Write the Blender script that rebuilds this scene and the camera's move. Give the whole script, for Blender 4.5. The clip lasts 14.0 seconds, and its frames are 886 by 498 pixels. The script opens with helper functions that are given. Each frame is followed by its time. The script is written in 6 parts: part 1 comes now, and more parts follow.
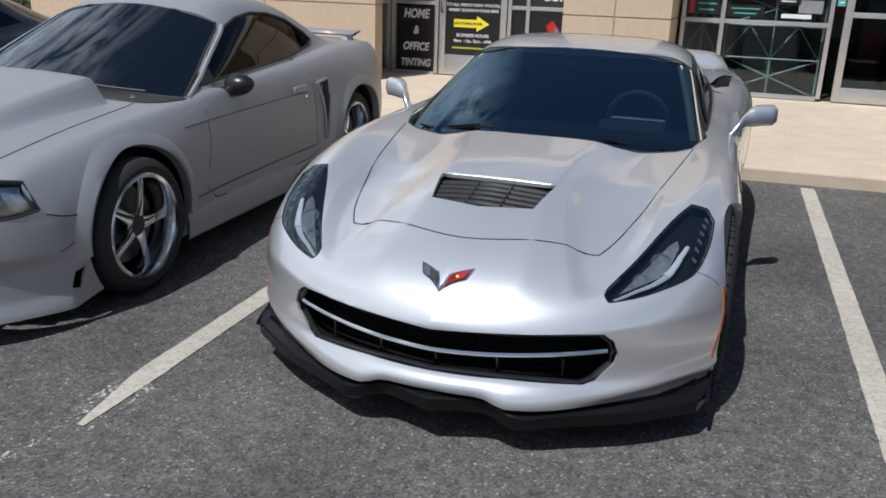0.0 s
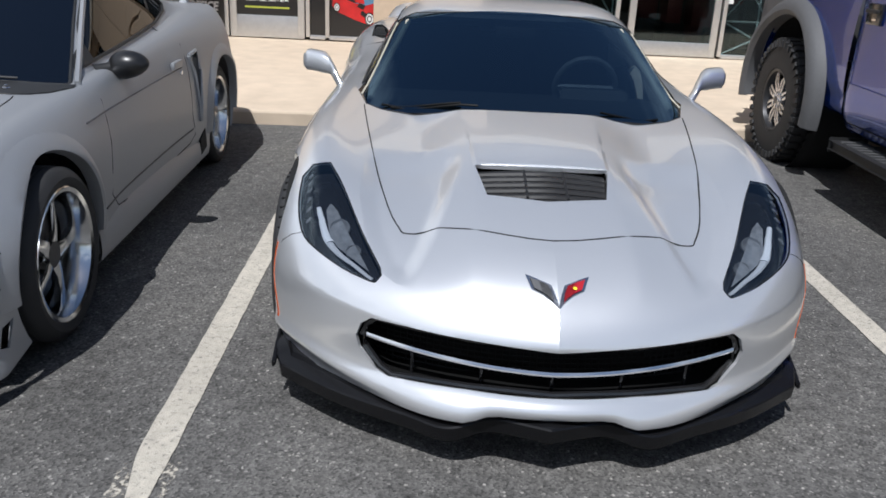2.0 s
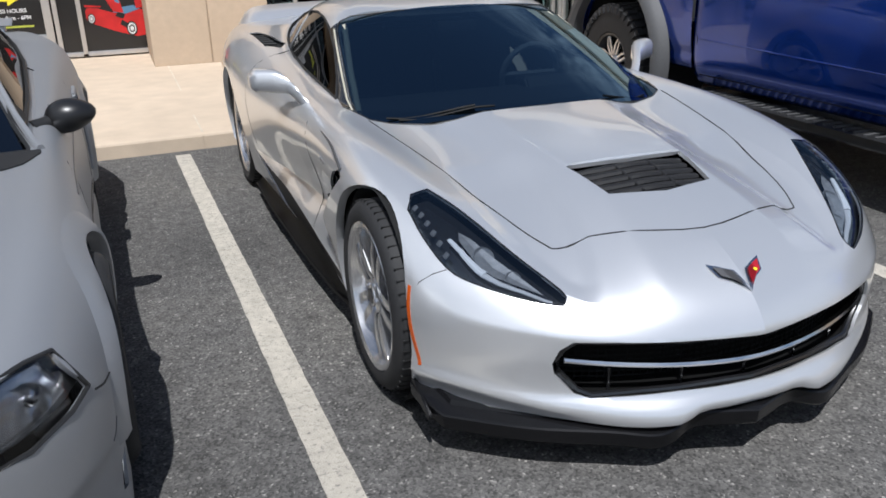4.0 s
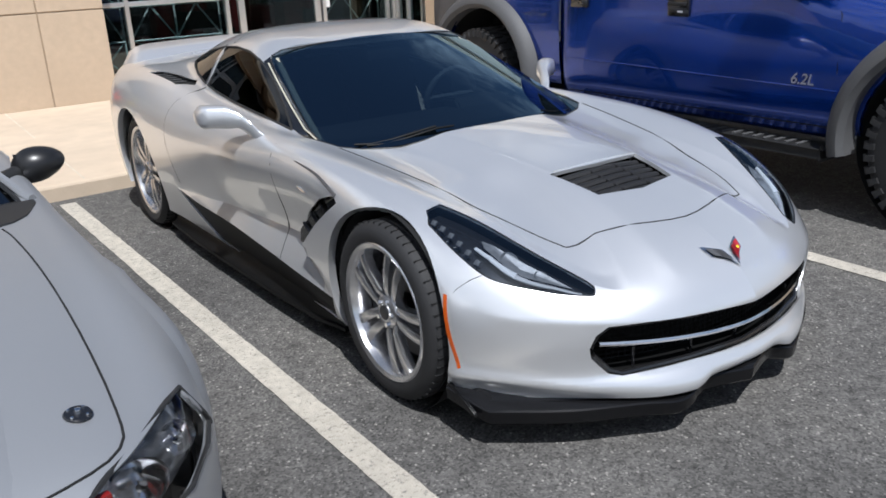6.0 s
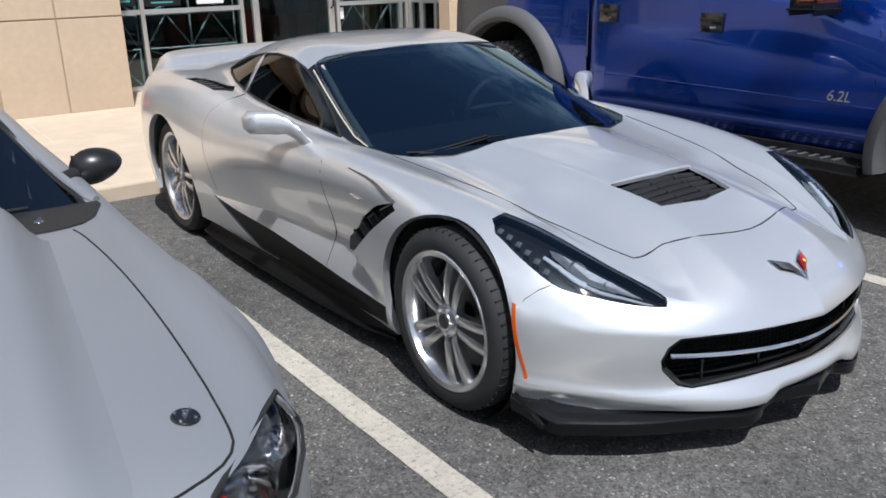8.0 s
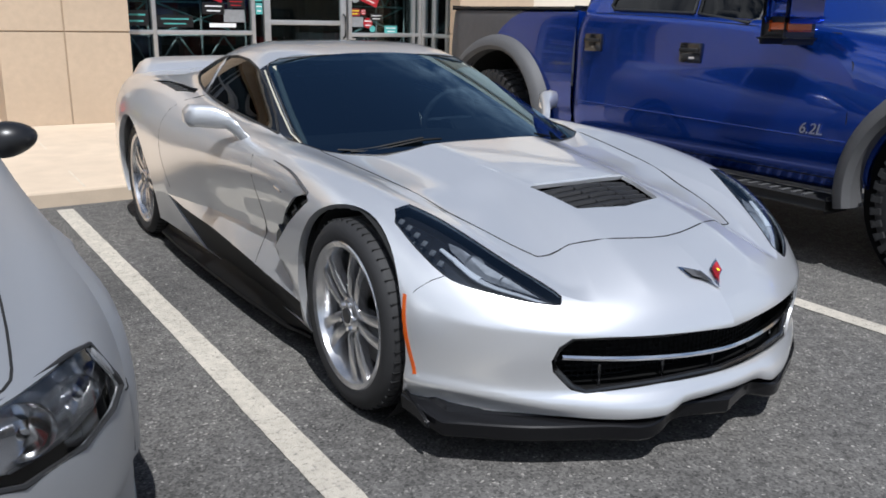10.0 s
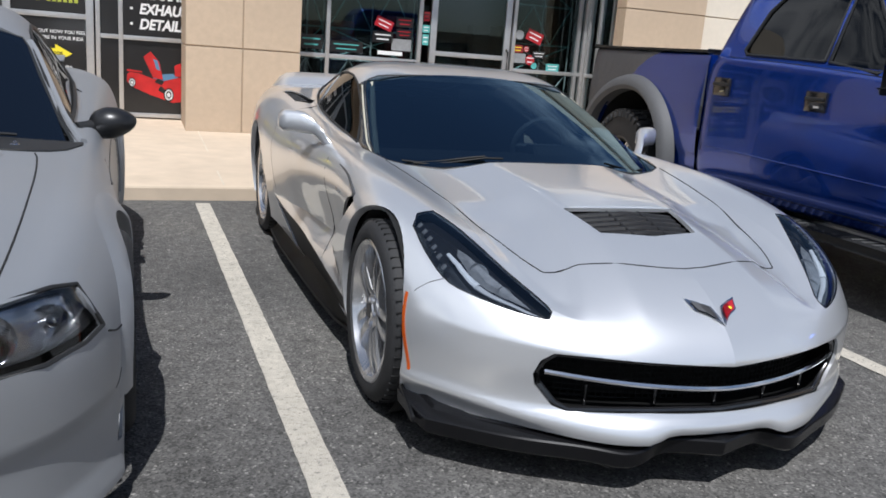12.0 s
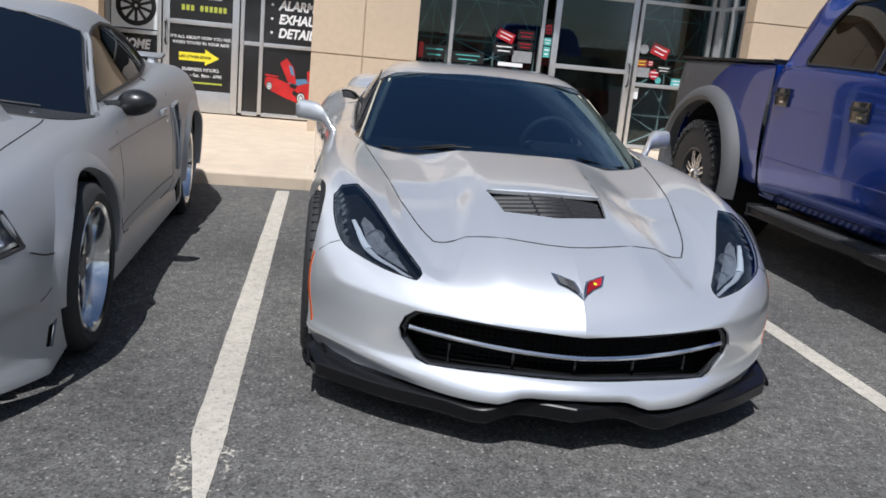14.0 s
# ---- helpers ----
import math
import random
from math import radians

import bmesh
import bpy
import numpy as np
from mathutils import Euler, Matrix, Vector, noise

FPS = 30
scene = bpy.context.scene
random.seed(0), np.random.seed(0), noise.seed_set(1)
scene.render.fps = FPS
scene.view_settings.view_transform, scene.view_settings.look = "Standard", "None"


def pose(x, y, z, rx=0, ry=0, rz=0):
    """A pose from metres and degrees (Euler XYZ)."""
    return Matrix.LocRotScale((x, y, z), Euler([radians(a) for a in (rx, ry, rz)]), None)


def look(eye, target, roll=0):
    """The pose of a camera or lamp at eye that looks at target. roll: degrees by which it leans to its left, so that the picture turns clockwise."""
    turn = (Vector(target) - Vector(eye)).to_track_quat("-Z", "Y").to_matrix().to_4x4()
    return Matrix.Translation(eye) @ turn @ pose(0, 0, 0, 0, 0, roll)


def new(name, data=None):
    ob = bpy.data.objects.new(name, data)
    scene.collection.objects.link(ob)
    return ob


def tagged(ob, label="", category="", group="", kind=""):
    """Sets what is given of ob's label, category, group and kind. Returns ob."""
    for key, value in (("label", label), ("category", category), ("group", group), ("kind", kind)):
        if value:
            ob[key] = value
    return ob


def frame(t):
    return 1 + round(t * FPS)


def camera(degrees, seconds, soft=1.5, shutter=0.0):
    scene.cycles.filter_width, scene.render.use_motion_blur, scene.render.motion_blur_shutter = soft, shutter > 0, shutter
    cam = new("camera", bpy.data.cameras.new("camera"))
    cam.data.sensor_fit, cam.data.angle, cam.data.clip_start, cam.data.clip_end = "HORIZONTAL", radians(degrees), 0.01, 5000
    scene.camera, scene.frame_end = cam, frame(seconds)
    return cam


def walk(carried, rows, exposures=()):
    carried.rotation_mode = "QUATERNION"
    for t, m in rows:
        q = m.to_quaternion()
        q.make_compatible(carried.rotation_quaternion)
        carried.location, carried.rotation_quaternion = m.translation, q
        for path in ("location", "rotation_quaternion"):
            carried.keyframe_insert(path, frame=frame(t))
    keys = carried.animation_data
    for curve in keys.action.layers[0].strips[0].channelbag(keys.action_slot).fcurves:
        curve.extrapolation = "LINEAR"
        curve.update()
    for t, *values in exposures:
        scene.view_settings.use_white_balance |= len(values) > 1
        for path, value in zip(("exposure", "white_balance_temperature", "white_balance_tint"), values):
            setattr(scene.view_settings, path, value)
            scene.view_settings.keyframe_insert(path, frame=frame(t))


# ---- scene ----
from mathutils.bvhtree import BVHTree

cam = camera(56.2, 14.0, soft=1.7)
PATH = [
    (0, (0.784, -3.127, 1.454), (0.185, -1.323, 0.833), 2.0),
    (0.5, (0.531, -3.09, 1.439), (0.07, -1.26, 0.778), 0.0),
    (1, (0.297, -2.915, 1.45), (-0.018, -1.064, 0.759), -0.4),
    (1.5, (-0.016, -2.906, 1.428), (-0.119, -1.033, 0.733), 2.2),
    (2, (-0.343, -2.873, 1.439), (-0.327, -0.999, 0.743), 2.7),
    (2.5, (-0.634, -2.713, 1.442), (-0.512, -0.835, 0.765), 3.4),
    (3, (-0.955, -2.618, 1.44), (-0.619, -0.762, 0.776), 2.5),
    (3.2, (-1.094, -2.598, 1.445), (-0.694, -0.763, 0.758), 1.4),
    (5.3, (-2.009, -2.286, 1.511), (-1.021, -0.692, 0.817), -1.7),
    (5.5, (-2.058, -2.315, 1.509), (-1.049, -0.729, 0.824), -1.7),
    (6, (-2.208, -2.315, 1.512), (-1.142, -0.764, 0.834), -2.5),
    (6.5, (-2.349, -2.219, 1.511), (-1.24, -0.692, 0.849), -2.9),
    (7, (-2.405, -2.184, 1.511), (-1.303, -0.638, 0.88), -2.1),
    (7.5, (-2.411, -2.174, 1.504), (-1.323, -0.617, 0.878), -1.9),
    (8, (-2.392, -2.162, 1.491), (-1.304, -0.613, 0.846), -1.4),
    (8.5, (-2.344, -2.169, 1.435), (-1.224, -0.639, 0.797), -0.4),
    (8.7, (-2.315, -2.193, 1.408), (-1.18, -0.67, 0.784), 0.2),
    (10.8, (-1.812, -2.588, 1.27), (-0.938, -0.856, 0.785), 2.2),
    (11, (-1.755, -2.661, 1.266), (-0.945, -0.898, 0.777), 2.5),
    (11.5, (-1.693, -2.729, 1.261), (-0.916, -0.953, 0.771), 3.6),
    (12, (-1.63, -2.72, 1.244), (-0.952, -0.897, 0.779), 4.5),
    (12.5, (-1.367, -2.833, 1.231), (-0.917, -0.942, 0.761), 5.1),
    (13, (-1.225, -2.985, 1.219), (-0.85, -1.077, 0.747), 5.0),
    (13.5, (-1.052, -3.143, 1.225), (-0.712, -1.229, 0.752), 5.5),
    (14, (-0.797, -3.232, 1.225), (-0.531, -1.304, 0.766), 5.5),
]
walk(cam, [(t, look(eye, target, roll)) for t, eye, target, roll in PATH],
     [(0.0, -0.24, 6080, 10), (1.5, -0.05, 6080, 10), (3.0, -0.06, 6080, 10), (6.5, 0.08, 6080, 10), (11.0, 0.03, 6080, 10), (12.5, -0.04, 6080, 10), (14.0, 0.04, 6080, 10)])

# ---- light ----
SUN_FROM = Vector((-0.145, -0.45, 0.87)).normalized()
world = bpy.data.worlds.new("world")
scene.world = world
world.use_nodes = True
wn = world.node_tree
sky = wn.nodes.new("ShaderNodeTexSky")
sky.sky_type, sky.sun_disc = "NISHITA", False
sky.sun_elevation = math.asin(SUN_FROM.z)
sky.sun_rotation = math.atan2(SUN_FROM.x, SUN_FROM.y)
# thin streaky cloud over the blue
wc, wm, w1, wr, wx = (wn.nodes.new("ShaderNode" + k) for k in ("TexCoord", "Mapping", "TexNoise", "MapRange", "Mix"))
wm.inputs["Location"].default_value = (2.3, 1.1, 0.6)
wm.inputs["Rotation"].default_value, wm.inputs["Scale"].default_value = (0.2, 0.1, 0.7), (1.2, 4.5, 3.0)
w1.inputs["Scale"].default_value, w1.inputs["Detail"].default_value, w1.inputs["Roughness"].default_value = 3.0, 9, 0.62
w1.inputs["Distortion"].default_value = 0.6
wr.inputs[1].default_value, wr.inputs[2].default_value, wr.inputs[4].default_value = 0.43, 0.64, 0.92
wx.data_type = "RGBA"
wx.inputs["B"].default_value = (14.0, 14.3, 14.8, 1)
wn.links.new(wc.outputs["Generated"], wm.inputs[0])
wn.links.new(wm.outputs[0], w1.inputs["Vector"])
wn.links.new(w1.outputs[0], wr.inputs[0])
# cover thins towards the zenith
wsep, wlow, wmul, wmax = (wn.nodes.new("ShaderNode" + k) for k in ("SeparateXYZ", "MapRange", "Math", "Math"))
wmax.operation = "MAXIMUM"
wlow.inputs[1].default_value, wlow.inputs[2].default_value, wlow.inputs[3].default_value, wlow.inputs[4].default_value = 0.84, 0.68, 0.0, 1.0
wband = wn.nodes.new("ShaderNodeMapRange")
wband.inputs[1].default_value, wband.inputs[2].default_value, wband.inputs[3].default_value, wband.inputs[4].default_value = 0.56, 0.42, 0.0, 0.62
wn.links.new(wsep.outputs[2], wband.inputs[0])
wmul.operation = "MULTIPLY"
wn.links.new(wc.outputs["Generated"], wsep.inputs[0])
wn.links.new(wsep.outputs[2], wlow.inputs[0])
wn.links.new(wr.outputs[0], wmul.inputs[0])
wn.links.new(wband.outputs[0], wmul.inputs[1])
wside, wmul2 = wn.nodes.new("ShaderNodeMapRange"), wn.nodes.new("ShaderNodeMath")
wside.inputs[1].default_value, wside.inputs[2].default_value, wside.inputs[3].default_value, wside.inputs[4].default_value = -0.46, -0.30, 1.0, 0.0
wmul2.operation = "MULTIPLY"
wn.links.new(wsep.outputs[0], wside.inputs[0])
# denser wisps to the west
wwest, wmul3 = wn.nodes.new("ShaderNodeMapRange"), wn.nodes.new("ShaderNodeMath")
wwest.inputs[1].default_value, wwest.inputs[2].default_value, wwest.inputs[4].default_value = 0.40, 0.58, 1.0
wmul3.operation = "MULTIPLY"
wn.links.new(w1.outputs[0], wwest.inputs[0])
wn.links.new(wlow.outputs[0], wmul3.inputs[0])
wn.links.new(wwest.outputs[0], wmul3.inputs[1])
wn.links.new(wmul3.outputs[0], wmul2.inputs[0])
wn.links.new(wside.outputs[0], wmul2.inputs[1])
wn.links.new(wmul2.outputs[0], wmax.inputs[0])
wn.links.new(wmul.outputs[0], wmax.inputs[1])
wn.links.new(wmax.outputs[0], wx.inputs["Factor"])
wn.links.new(sky.outputs[0], wx.inputs["A"])
wn.links.new(wx.outputs["Result"], wn.nodes["Background"].inputs[0])
wn.nodes["Background"].inputs[1].default_value = 0.070
sun = new("sun", bpy.data.lights.new("sun", "SUN"))
sun.data.energy, sun.data.angle, sun.data.color = 5.0, radians(0.6), (1.0, 0.975, 0.945)
sun.matrix_world = look(SUN_FROM * 60, (0, 0, 0))


# ---- materials ----
def mat(name, base, rough=0.5, metal=0.0, vary=0.0, size=6.0, bump=0.0, bump_size=80.0, coat=0.0, coat_rough=0.03, dark=None, stain=1.2,
        emit=0.0, spec=0.5, rvary=0.0):
    """A node material: base colour varied at two scales, roughness variation, fine bump."""
    m = bpy.data.materials.new(name)
    m.use_nodes = True
    nt = m.node_tree
    b = nt.nodes["Principled BSDF"]
    b.inputs["Base Color"].default_value = (*base, 1)
    b.inputs["Roughness"].default_value = rough
    b.inputs["Metallic"].default_value = metal
    b.inputs["Specular IOR Level"].default_value = spec
    b.inputs["Coat Weight"].default_value = coat
    b.inputs["Coat Roughness"].default_value = coat_rough
    if emit:
        b.inputs["Emission Color"].default_value = (*base, 1)
        b.inputs["Emission Strength"].default_value = emit
    tc = nt.nodes.new("ShaderNodeTexCoord")
    if vary:
        low = dark or tuple(c * (1 - vary) for c in base)
        n1, n2 = nt.nodes.new("ShaderNodeTexNoise"), nt.nodes.new("ShaderNodeTexNoise")
        n1.inputs["Scale"].default_value, n1.inputs["Detail"].default_value = size, 8
        n2.inputs["Scale"].default_value, n2.inputs["Detail"].default_value = stain, 4
        mul = nt.nodes.new("ShaderNodeMath")
        mul.operation = "MULTIPLY"
        ramp = nt.nodes.new("ShaderNodeMapRange")
        ramp.inputs[1].default_value, ramp.inputs[2].default_value = 0.12, 0.4
        mix = nt.nodes.new("ShaderNodeMix")
        mix.data_type = "RGBA"
        mix.inputs["A"].default_value, mix.inputs["B"].default_value = (*low, 1), (*base, 1)
        for n in (n1, n2):
            nt.links.new(tc.outputs["Object"], n.inputs["Vector"])
        nt.links.new(n1.outputs[0], mul.inputs[0])
        nt.links.new(n2.outputs[0], mul.inputs[1])
        nt.links.new(mul.outputs[0], ramp.inputs[0])
        nt.links.new(ramp.outputs[0], mix.inputs["Factor"])
        nt.links.new(mix.outputs["Result"], b.inputs["Base Color"])
        if rvary:
            rr = nt.nodes.new("ShaderNodeMapRange")
            rr.inputs[3].default_value, rr.inputs[4].default_value = rough + rvary, max(rough - rvary, 0.02)
            nt.links.new(n1.outputs[0], rr.inputs[0])
            nt.links.new(rr.outputs[0], b.inputs["Roughness"])
    if bump:
        n3, bp = nt.nodes.new("ShaderNodeTexNoise"), nt.nodes.new("ShaderNodeBump")
        n3.inputs["Scale"].default_value, n3.inputs["Detail"].default_value = bump_size, 4
        bp.inputs["Strength"].default_value, bp.inputs["Distance"].default_value = bump, 0.004
        nt.links.new(tc.outputs["Object"], n3.inputs["Vector"])
        nt.links.new(n3.outputs[0], bp.inputs["Height"])
        nt.links.new(bp.outputs[0], b.inputs["Normal"])
    return m


def glass(name, tint, gloss=(1.0, 1.0, 1.0), rough=0.0, ior=1.5):
    """Thin tinted glass: clear along the ray but tinted, with a Fresnel reflection."""
    m = bpy.data.materials.new(name)
    m.use_nodes = True
    nt = m.node_tree
    nt.nodes.remove(nt.nodes["Principled BSDF"])
    out = nt.nodes["Material Output"]
    tr, gl, mix, fr = (nt.nodes.new("ShaderNode" + k) for k in ("BsdfTransparent", "BsdfGlossy", "MixShader", "Fresnel"))
    tr.inputs[0].default_value = (*tint, 1)
    gl.inputs["Roughness"].default_value = rough
    gl.inputs["Color"].default_value = (*gloss, 1)
    fr.inputs[0].default_value = ior
    nt.links.new(fr.outputs[0], mix.inputs[0])
    nt.links.new(tr.outputs[0], mix.inputs[1])
    nt.links.new(gl.outputs[0], mix.inputs[2])
    nt.links.new(mix.outputs[0], out.inputs[0])
    return m


def asphalt_material():
    m = bpy.data.materials.new("asphalt")
    m.use_nodes = True
    nt = m.node_tree
    b = nt.nodes["Principled BSDF"]
    tc = nt.nodes.new("ShaderNodeTexCoord")

    def tex(kind, scale, detail=0):
        n = nt.nodes.new("ShaderNodeTex" + kind)
        n.inputs["Scale"].default_value = scale
        if detail:
            n.inputs["Detail"].default_value = detail
        nt.links.new(tc.outputs["Object"], n.inputs["Vector"])
        return n

    def ramp(src, stops):
        r = nt.nodes.new("ShaderNodeValToRGB")
        els = r.color_ramp.elements
        while len(els) < len(stops):
            els.new(0.5)
        for e, (p, c) in zip(els, stops):
            e.position, e.color = p, (*c, 1)
        nt.links.new(src, r.inputs[0])
        return r.outputs[0]

    def mix(kind, a, c, fac=1.0):
        n = nt.nodes.new("ShaderNodeMix")
        n.data_type, n.blend_type = "RGBA", kind
        n.inputs["Factor"].default_value = fac
        nt.links.new(a, n.inputs["A"])
        nt.links.new(c, n.inputs["B"])
        return n.outputs["Result"]

    stones = tex("Voronoi", 130)
    tone = ramp(stones.outputs["Color"], [(0.0, (0.038, 0.037, 0.036)), (0.50, (0.110, 0.107, 0.102)), (0.84, (0.152, 0.147, 0.140)), (0.97, (0.36, 0.345, 0.32))])
    wear = ramp(tex("Noise", 0.9, 7).outputs[0], [(0.36, (0.76, 0.755, 0.75)), (0.52, (1.0, 0.99, 0.98)), (0.68, (1.16, 1.14, 1.10))])
    fine = ramp(tex("Noise", 16, 8).outputs[0], [(0.3, (0.75, 0.75, 0.75)), (0.7, (1.2, 1.2, 1.2))])
    col = mix("MULTIPLY", mix("MULTIPLY", tone, wear), fine)
    nt.links.new(col, b.inputs["Base Color"])
    b.inputs["Roughness"].default_value = 0.85
    b.inputs["Specular IOR Level"].default_value = 0.3
    bp = nt.nodes.new("ShaderNodeBump")
    bp.inputs["Strength"].default_value, bp.inputs["Distance"].default_value = 0.45, 0.006
    nt.links.new(stones.outputs["Distance"], bp.inputs["Height"])
    nt.links.new(bp.outputs[0], b.inputs["Normal"])
    return m


def paint_line_material():
    """Worn road paint: chips let the asphalt's grey through."""
    m = mat("line_paint", (0.56, 0.515, 0.435), 0.85, vary=0.30, size=22, bump=0.9, bump_size=190)
    nt = m.node_tree
    b = nt.nodes["Principled BSDF"]
    tc = [n for n in nt.nodes if n.bl_idname == "ShaderNodeTexCoord"][0]
    old = b.inputs["Base Color"].links[0].from_socket
    n1 = nt.nodes.new("ShaderNodeTexNoise")
    n1.inputs["Scale"].default_value, n1.inputs["Detail"].default_value, n1.inputs["Roughness"].default_value = 62, 10, 0.80
    r = nt.nodes.new("ShaderNodeMapRange")
    r.inputs[1].default_value, r.inputs[2].default_value = 0.53, 0.64
    mx = nt.nodes.new("ShaderNodeMix")
    mx.data_type = "RGBA"
    mx.inputs["B"].default_value = (0.12, 0.115, 0.11, 1)
    nt.links.new(tc.outputs["Object"], n1.inputs["Vector"])
    nt.links.new(n1.outputs[0], r.inputs[0])
    nt.links.new(r.outputs[0], mx.inputs["Factor"])
    nt.links.new(old, mx.inputs["A"])
    nt.links.new(mx.outputs["Result"], b.inputs["Base Color"])
    return m


M_ASPHALT = asphalt_material()
M_LINE = paint_line_material()
M_CONCRETE = mat("tan_concrete", (0.62, 0.505, 0.38), 0.85, vary=0.18, size=5, stain=0.5, bump=0.3, bump_size=60)
M_CAULK = mat("pale_caulk", (0.70, 0.62, 0.50), 0.9, vary=0.3, size=9)
M_STUCCO = mat("tan_stucco", (0.55, 0.43, 0.31), 0.9, vary=0.12, size=14, bump=0.5, bump_size=180)
M_STUCCO_LIGHT = mat("cream_stucco", (0.74, 0.67, 0.56), 0.9, vary=0.08, size=14, bump=0.5, bump_size=180)
M_REVEAL = mat("stucco_reveal", (0.40, 0.31, 0.22), 0.9, vary=0.1)
M_ALU = mat("brushed_aluminium", (0.62, 0.62, 0.62), 0.38, 0.75, vary=0.12, size=20, bump=0.05)
M_SILVER = mat("silver_metallic_paint", (0.79, 0.80, 0.815), 0.30, 0.68, vary=0.04, size=900, coat=1.0, coat_rough=0.015)
M_GREY = mat("matte_grey_wrap", (0.40, 0.41, 0.425), 0.50, 0.66, vary=0.06, size=600, coat=0.15, coat_rough=0.2)
M_BLUE = mat("blue_metallic_paint", (0.006, 0.047, 0.325), 0.20, 0.70, vary=0.08, size=500, spec=0.4, coat=1.0)
M_GREYVINYL = mat("dark_grey_vinyl", (0.09, 0.09, 0.095), 0.5, 0.1, vary=0.25, size=20, coat=0.2)
M_GLOSSBLACK = mat("gloss_black_plastic", (0.012, 0.012, 0.013), 0.16, coat=0.6)
M_CARBON = mat("carbon_black", (0.008, 0.008, 0.009), 0.24, vary=0.3, size=220, coat=0.12, coat_rough=0.05, spec=0.22)
M_BLACK = mat("black_plastic", (0.018, 0.018, 0.018), 0.5, vary=0.2, size=40)
M_FLAREGREY = mat("grey_textured_plastic", (0.092, 0.092, 0.094), 0.62, vary=0.12, size=60, bump=0.25, bump_size=400)
# near-black that puts the shade of gaps, hollows and undersides into the colour
M_VOID = mat("cavity_shade_black", (0.006, 0.006, 0.006), 0.9)
M_RUBBER = mat("tyre_rubber", (0.022, 0.022, 0.023), 0.72, vary=0.25, size=14, bump=0.2, bump_size=200)
M_CHROME = mat("chrome", (0.80, 0.80, 0.81), 0.12, 1.0)
M_RIM = mat("silver_wheel", (0.64, 0.64, 0.65), 0.25, 0.9, vary=0.06, size=30)
M_RIMPOL = mat("polished_rim", (0.72, 0.73, 0.74), 0.13, 1.0, vary=0.05, size=30)
M_RIMDARK = mat("dark_wheel", (0.05, 0.05, 0.052), 0.4, 0.6)
M_DISC = mat("brake_disc", (0.14, 0.135, 0.13), 0.45, 0.9, vary=0.2, size=60)
M_ORANGE = mat("amber_lens", (0.48, 0.085, 0.010), 0.25, coat=0.6)
M_RED = mat("red_enamel", (0.38, 0.012, 0.02), 0.3, coat=0.5)
M_YELLOW = mat("yellow_vinyl", (0.85, 0.72, 0.03), 0.5)
M_YELLOWGREEN = mat("yellow_green_vinyl", (0.42, 0.46, 0.06), 0.5)
M_WHITE = mat("white_vinyl", (0.78, 0.78, 0.78), 0.5)
M_SIGNBLACK = mat("black_sign", (0.015, 0.014, 0.014), 0.3, vary=0.2, size=8, coat=0.3, coat_rough=0.1)
M_INTERIOR = mat("interior_trim", (0.035, 0.035, 0.037), 0.6, vary=0.2, size=30, bump=0.2, bump_size=300)
M_TANINT = mat("beige_trim", (0.46, 0.43, 0.34), 0.7, vary=0.2, size=10)
M_CELL = mat("lamp_cell_grey", (0.27, 0.275, 0.285), 0.35, 0.3, vary=0.5, size=45)
M_LOUVRE = mat("louvre_black", (0.018, 0.018, 0.019), 0.5, spec=0.25)
M_STRIP = mat("lamp_strip_grey", (0.42, 0.425, 0.44), 0.25, coat=0.5)
M_LED = mat("lamp_white", (0.62, 0.63, 0.65), 0.3, 0.1, coat=0.4)
M_BOWL = mat("lamp_reflector", (0.78, 0.79, 0.82), 0.18, 0.9, vary=0.6, size=18, stain=9)
M_STICKGREY = mat("grey_sticker", (0.30, 0.31, 0.32), 0.5, vary=0.3, size=20)
# dark base colour stands in for the low light inside the shop
M_SHOP = mat("dim_shop_interior", (0.05, 0.045, 0.04), 0.8, vary=0.4, size=2)
M_SHOPRED = mat("shop_red_stock", (0.30, 0.03, 0.03), 0.6, vary=0.5, size=3)
M_TRUSS = mat("grey_steel_tube", (0.74, 0.76, 0.76), 0.5, 0.1, vary=0.1)
# grey tube with the upper panes' teal cast put into its colour
M_FILMTUBE = mat("film_tinted_tube", (0.40, 0.66, 0.66), 0.5, 0.1, vary=0.15)
M_TEAL = mat("teal_vinyl", (0.10, 0.42, 0.40), 0.5, vary=0.2)
G_TINT = glass("tinted_car_glass", (0.060, 0.095, 0.125), (0.54, 0.79, 1.0), ior=2.35)
G_PONY = glass("smoke_tinted_glass", (0.055, 0.060, 0.068), (0.88, 0.94, 1.0), ior=2.1)
G_DARK = glass("dark_car_glass", (0.022, 0.022, 0.022), ior=1.42)
M_SKIRT = mat("satin_black_skirt", (0.006, 0.006, 0.006), 0.45, vary=0.2, size=30, spec=0.12)
M_MESH = mat("grille_black", (0.006, 0.006, 0.006), 0.6, spec=0.2)
G_SMOKE = glass("smoked_lamp_cover", (0.60, 0.66, 0.74), (0.75, 0.9, 1.0), ior=1.8)
G_CLEAR = glass("clear_lamp_cover", (0.80, 0.82, 0.85))
G_SHOP = glass("shop_glass", (0.50, 0.58, 0.58), (0.82, 0.95, 1.0), ior=1.62)


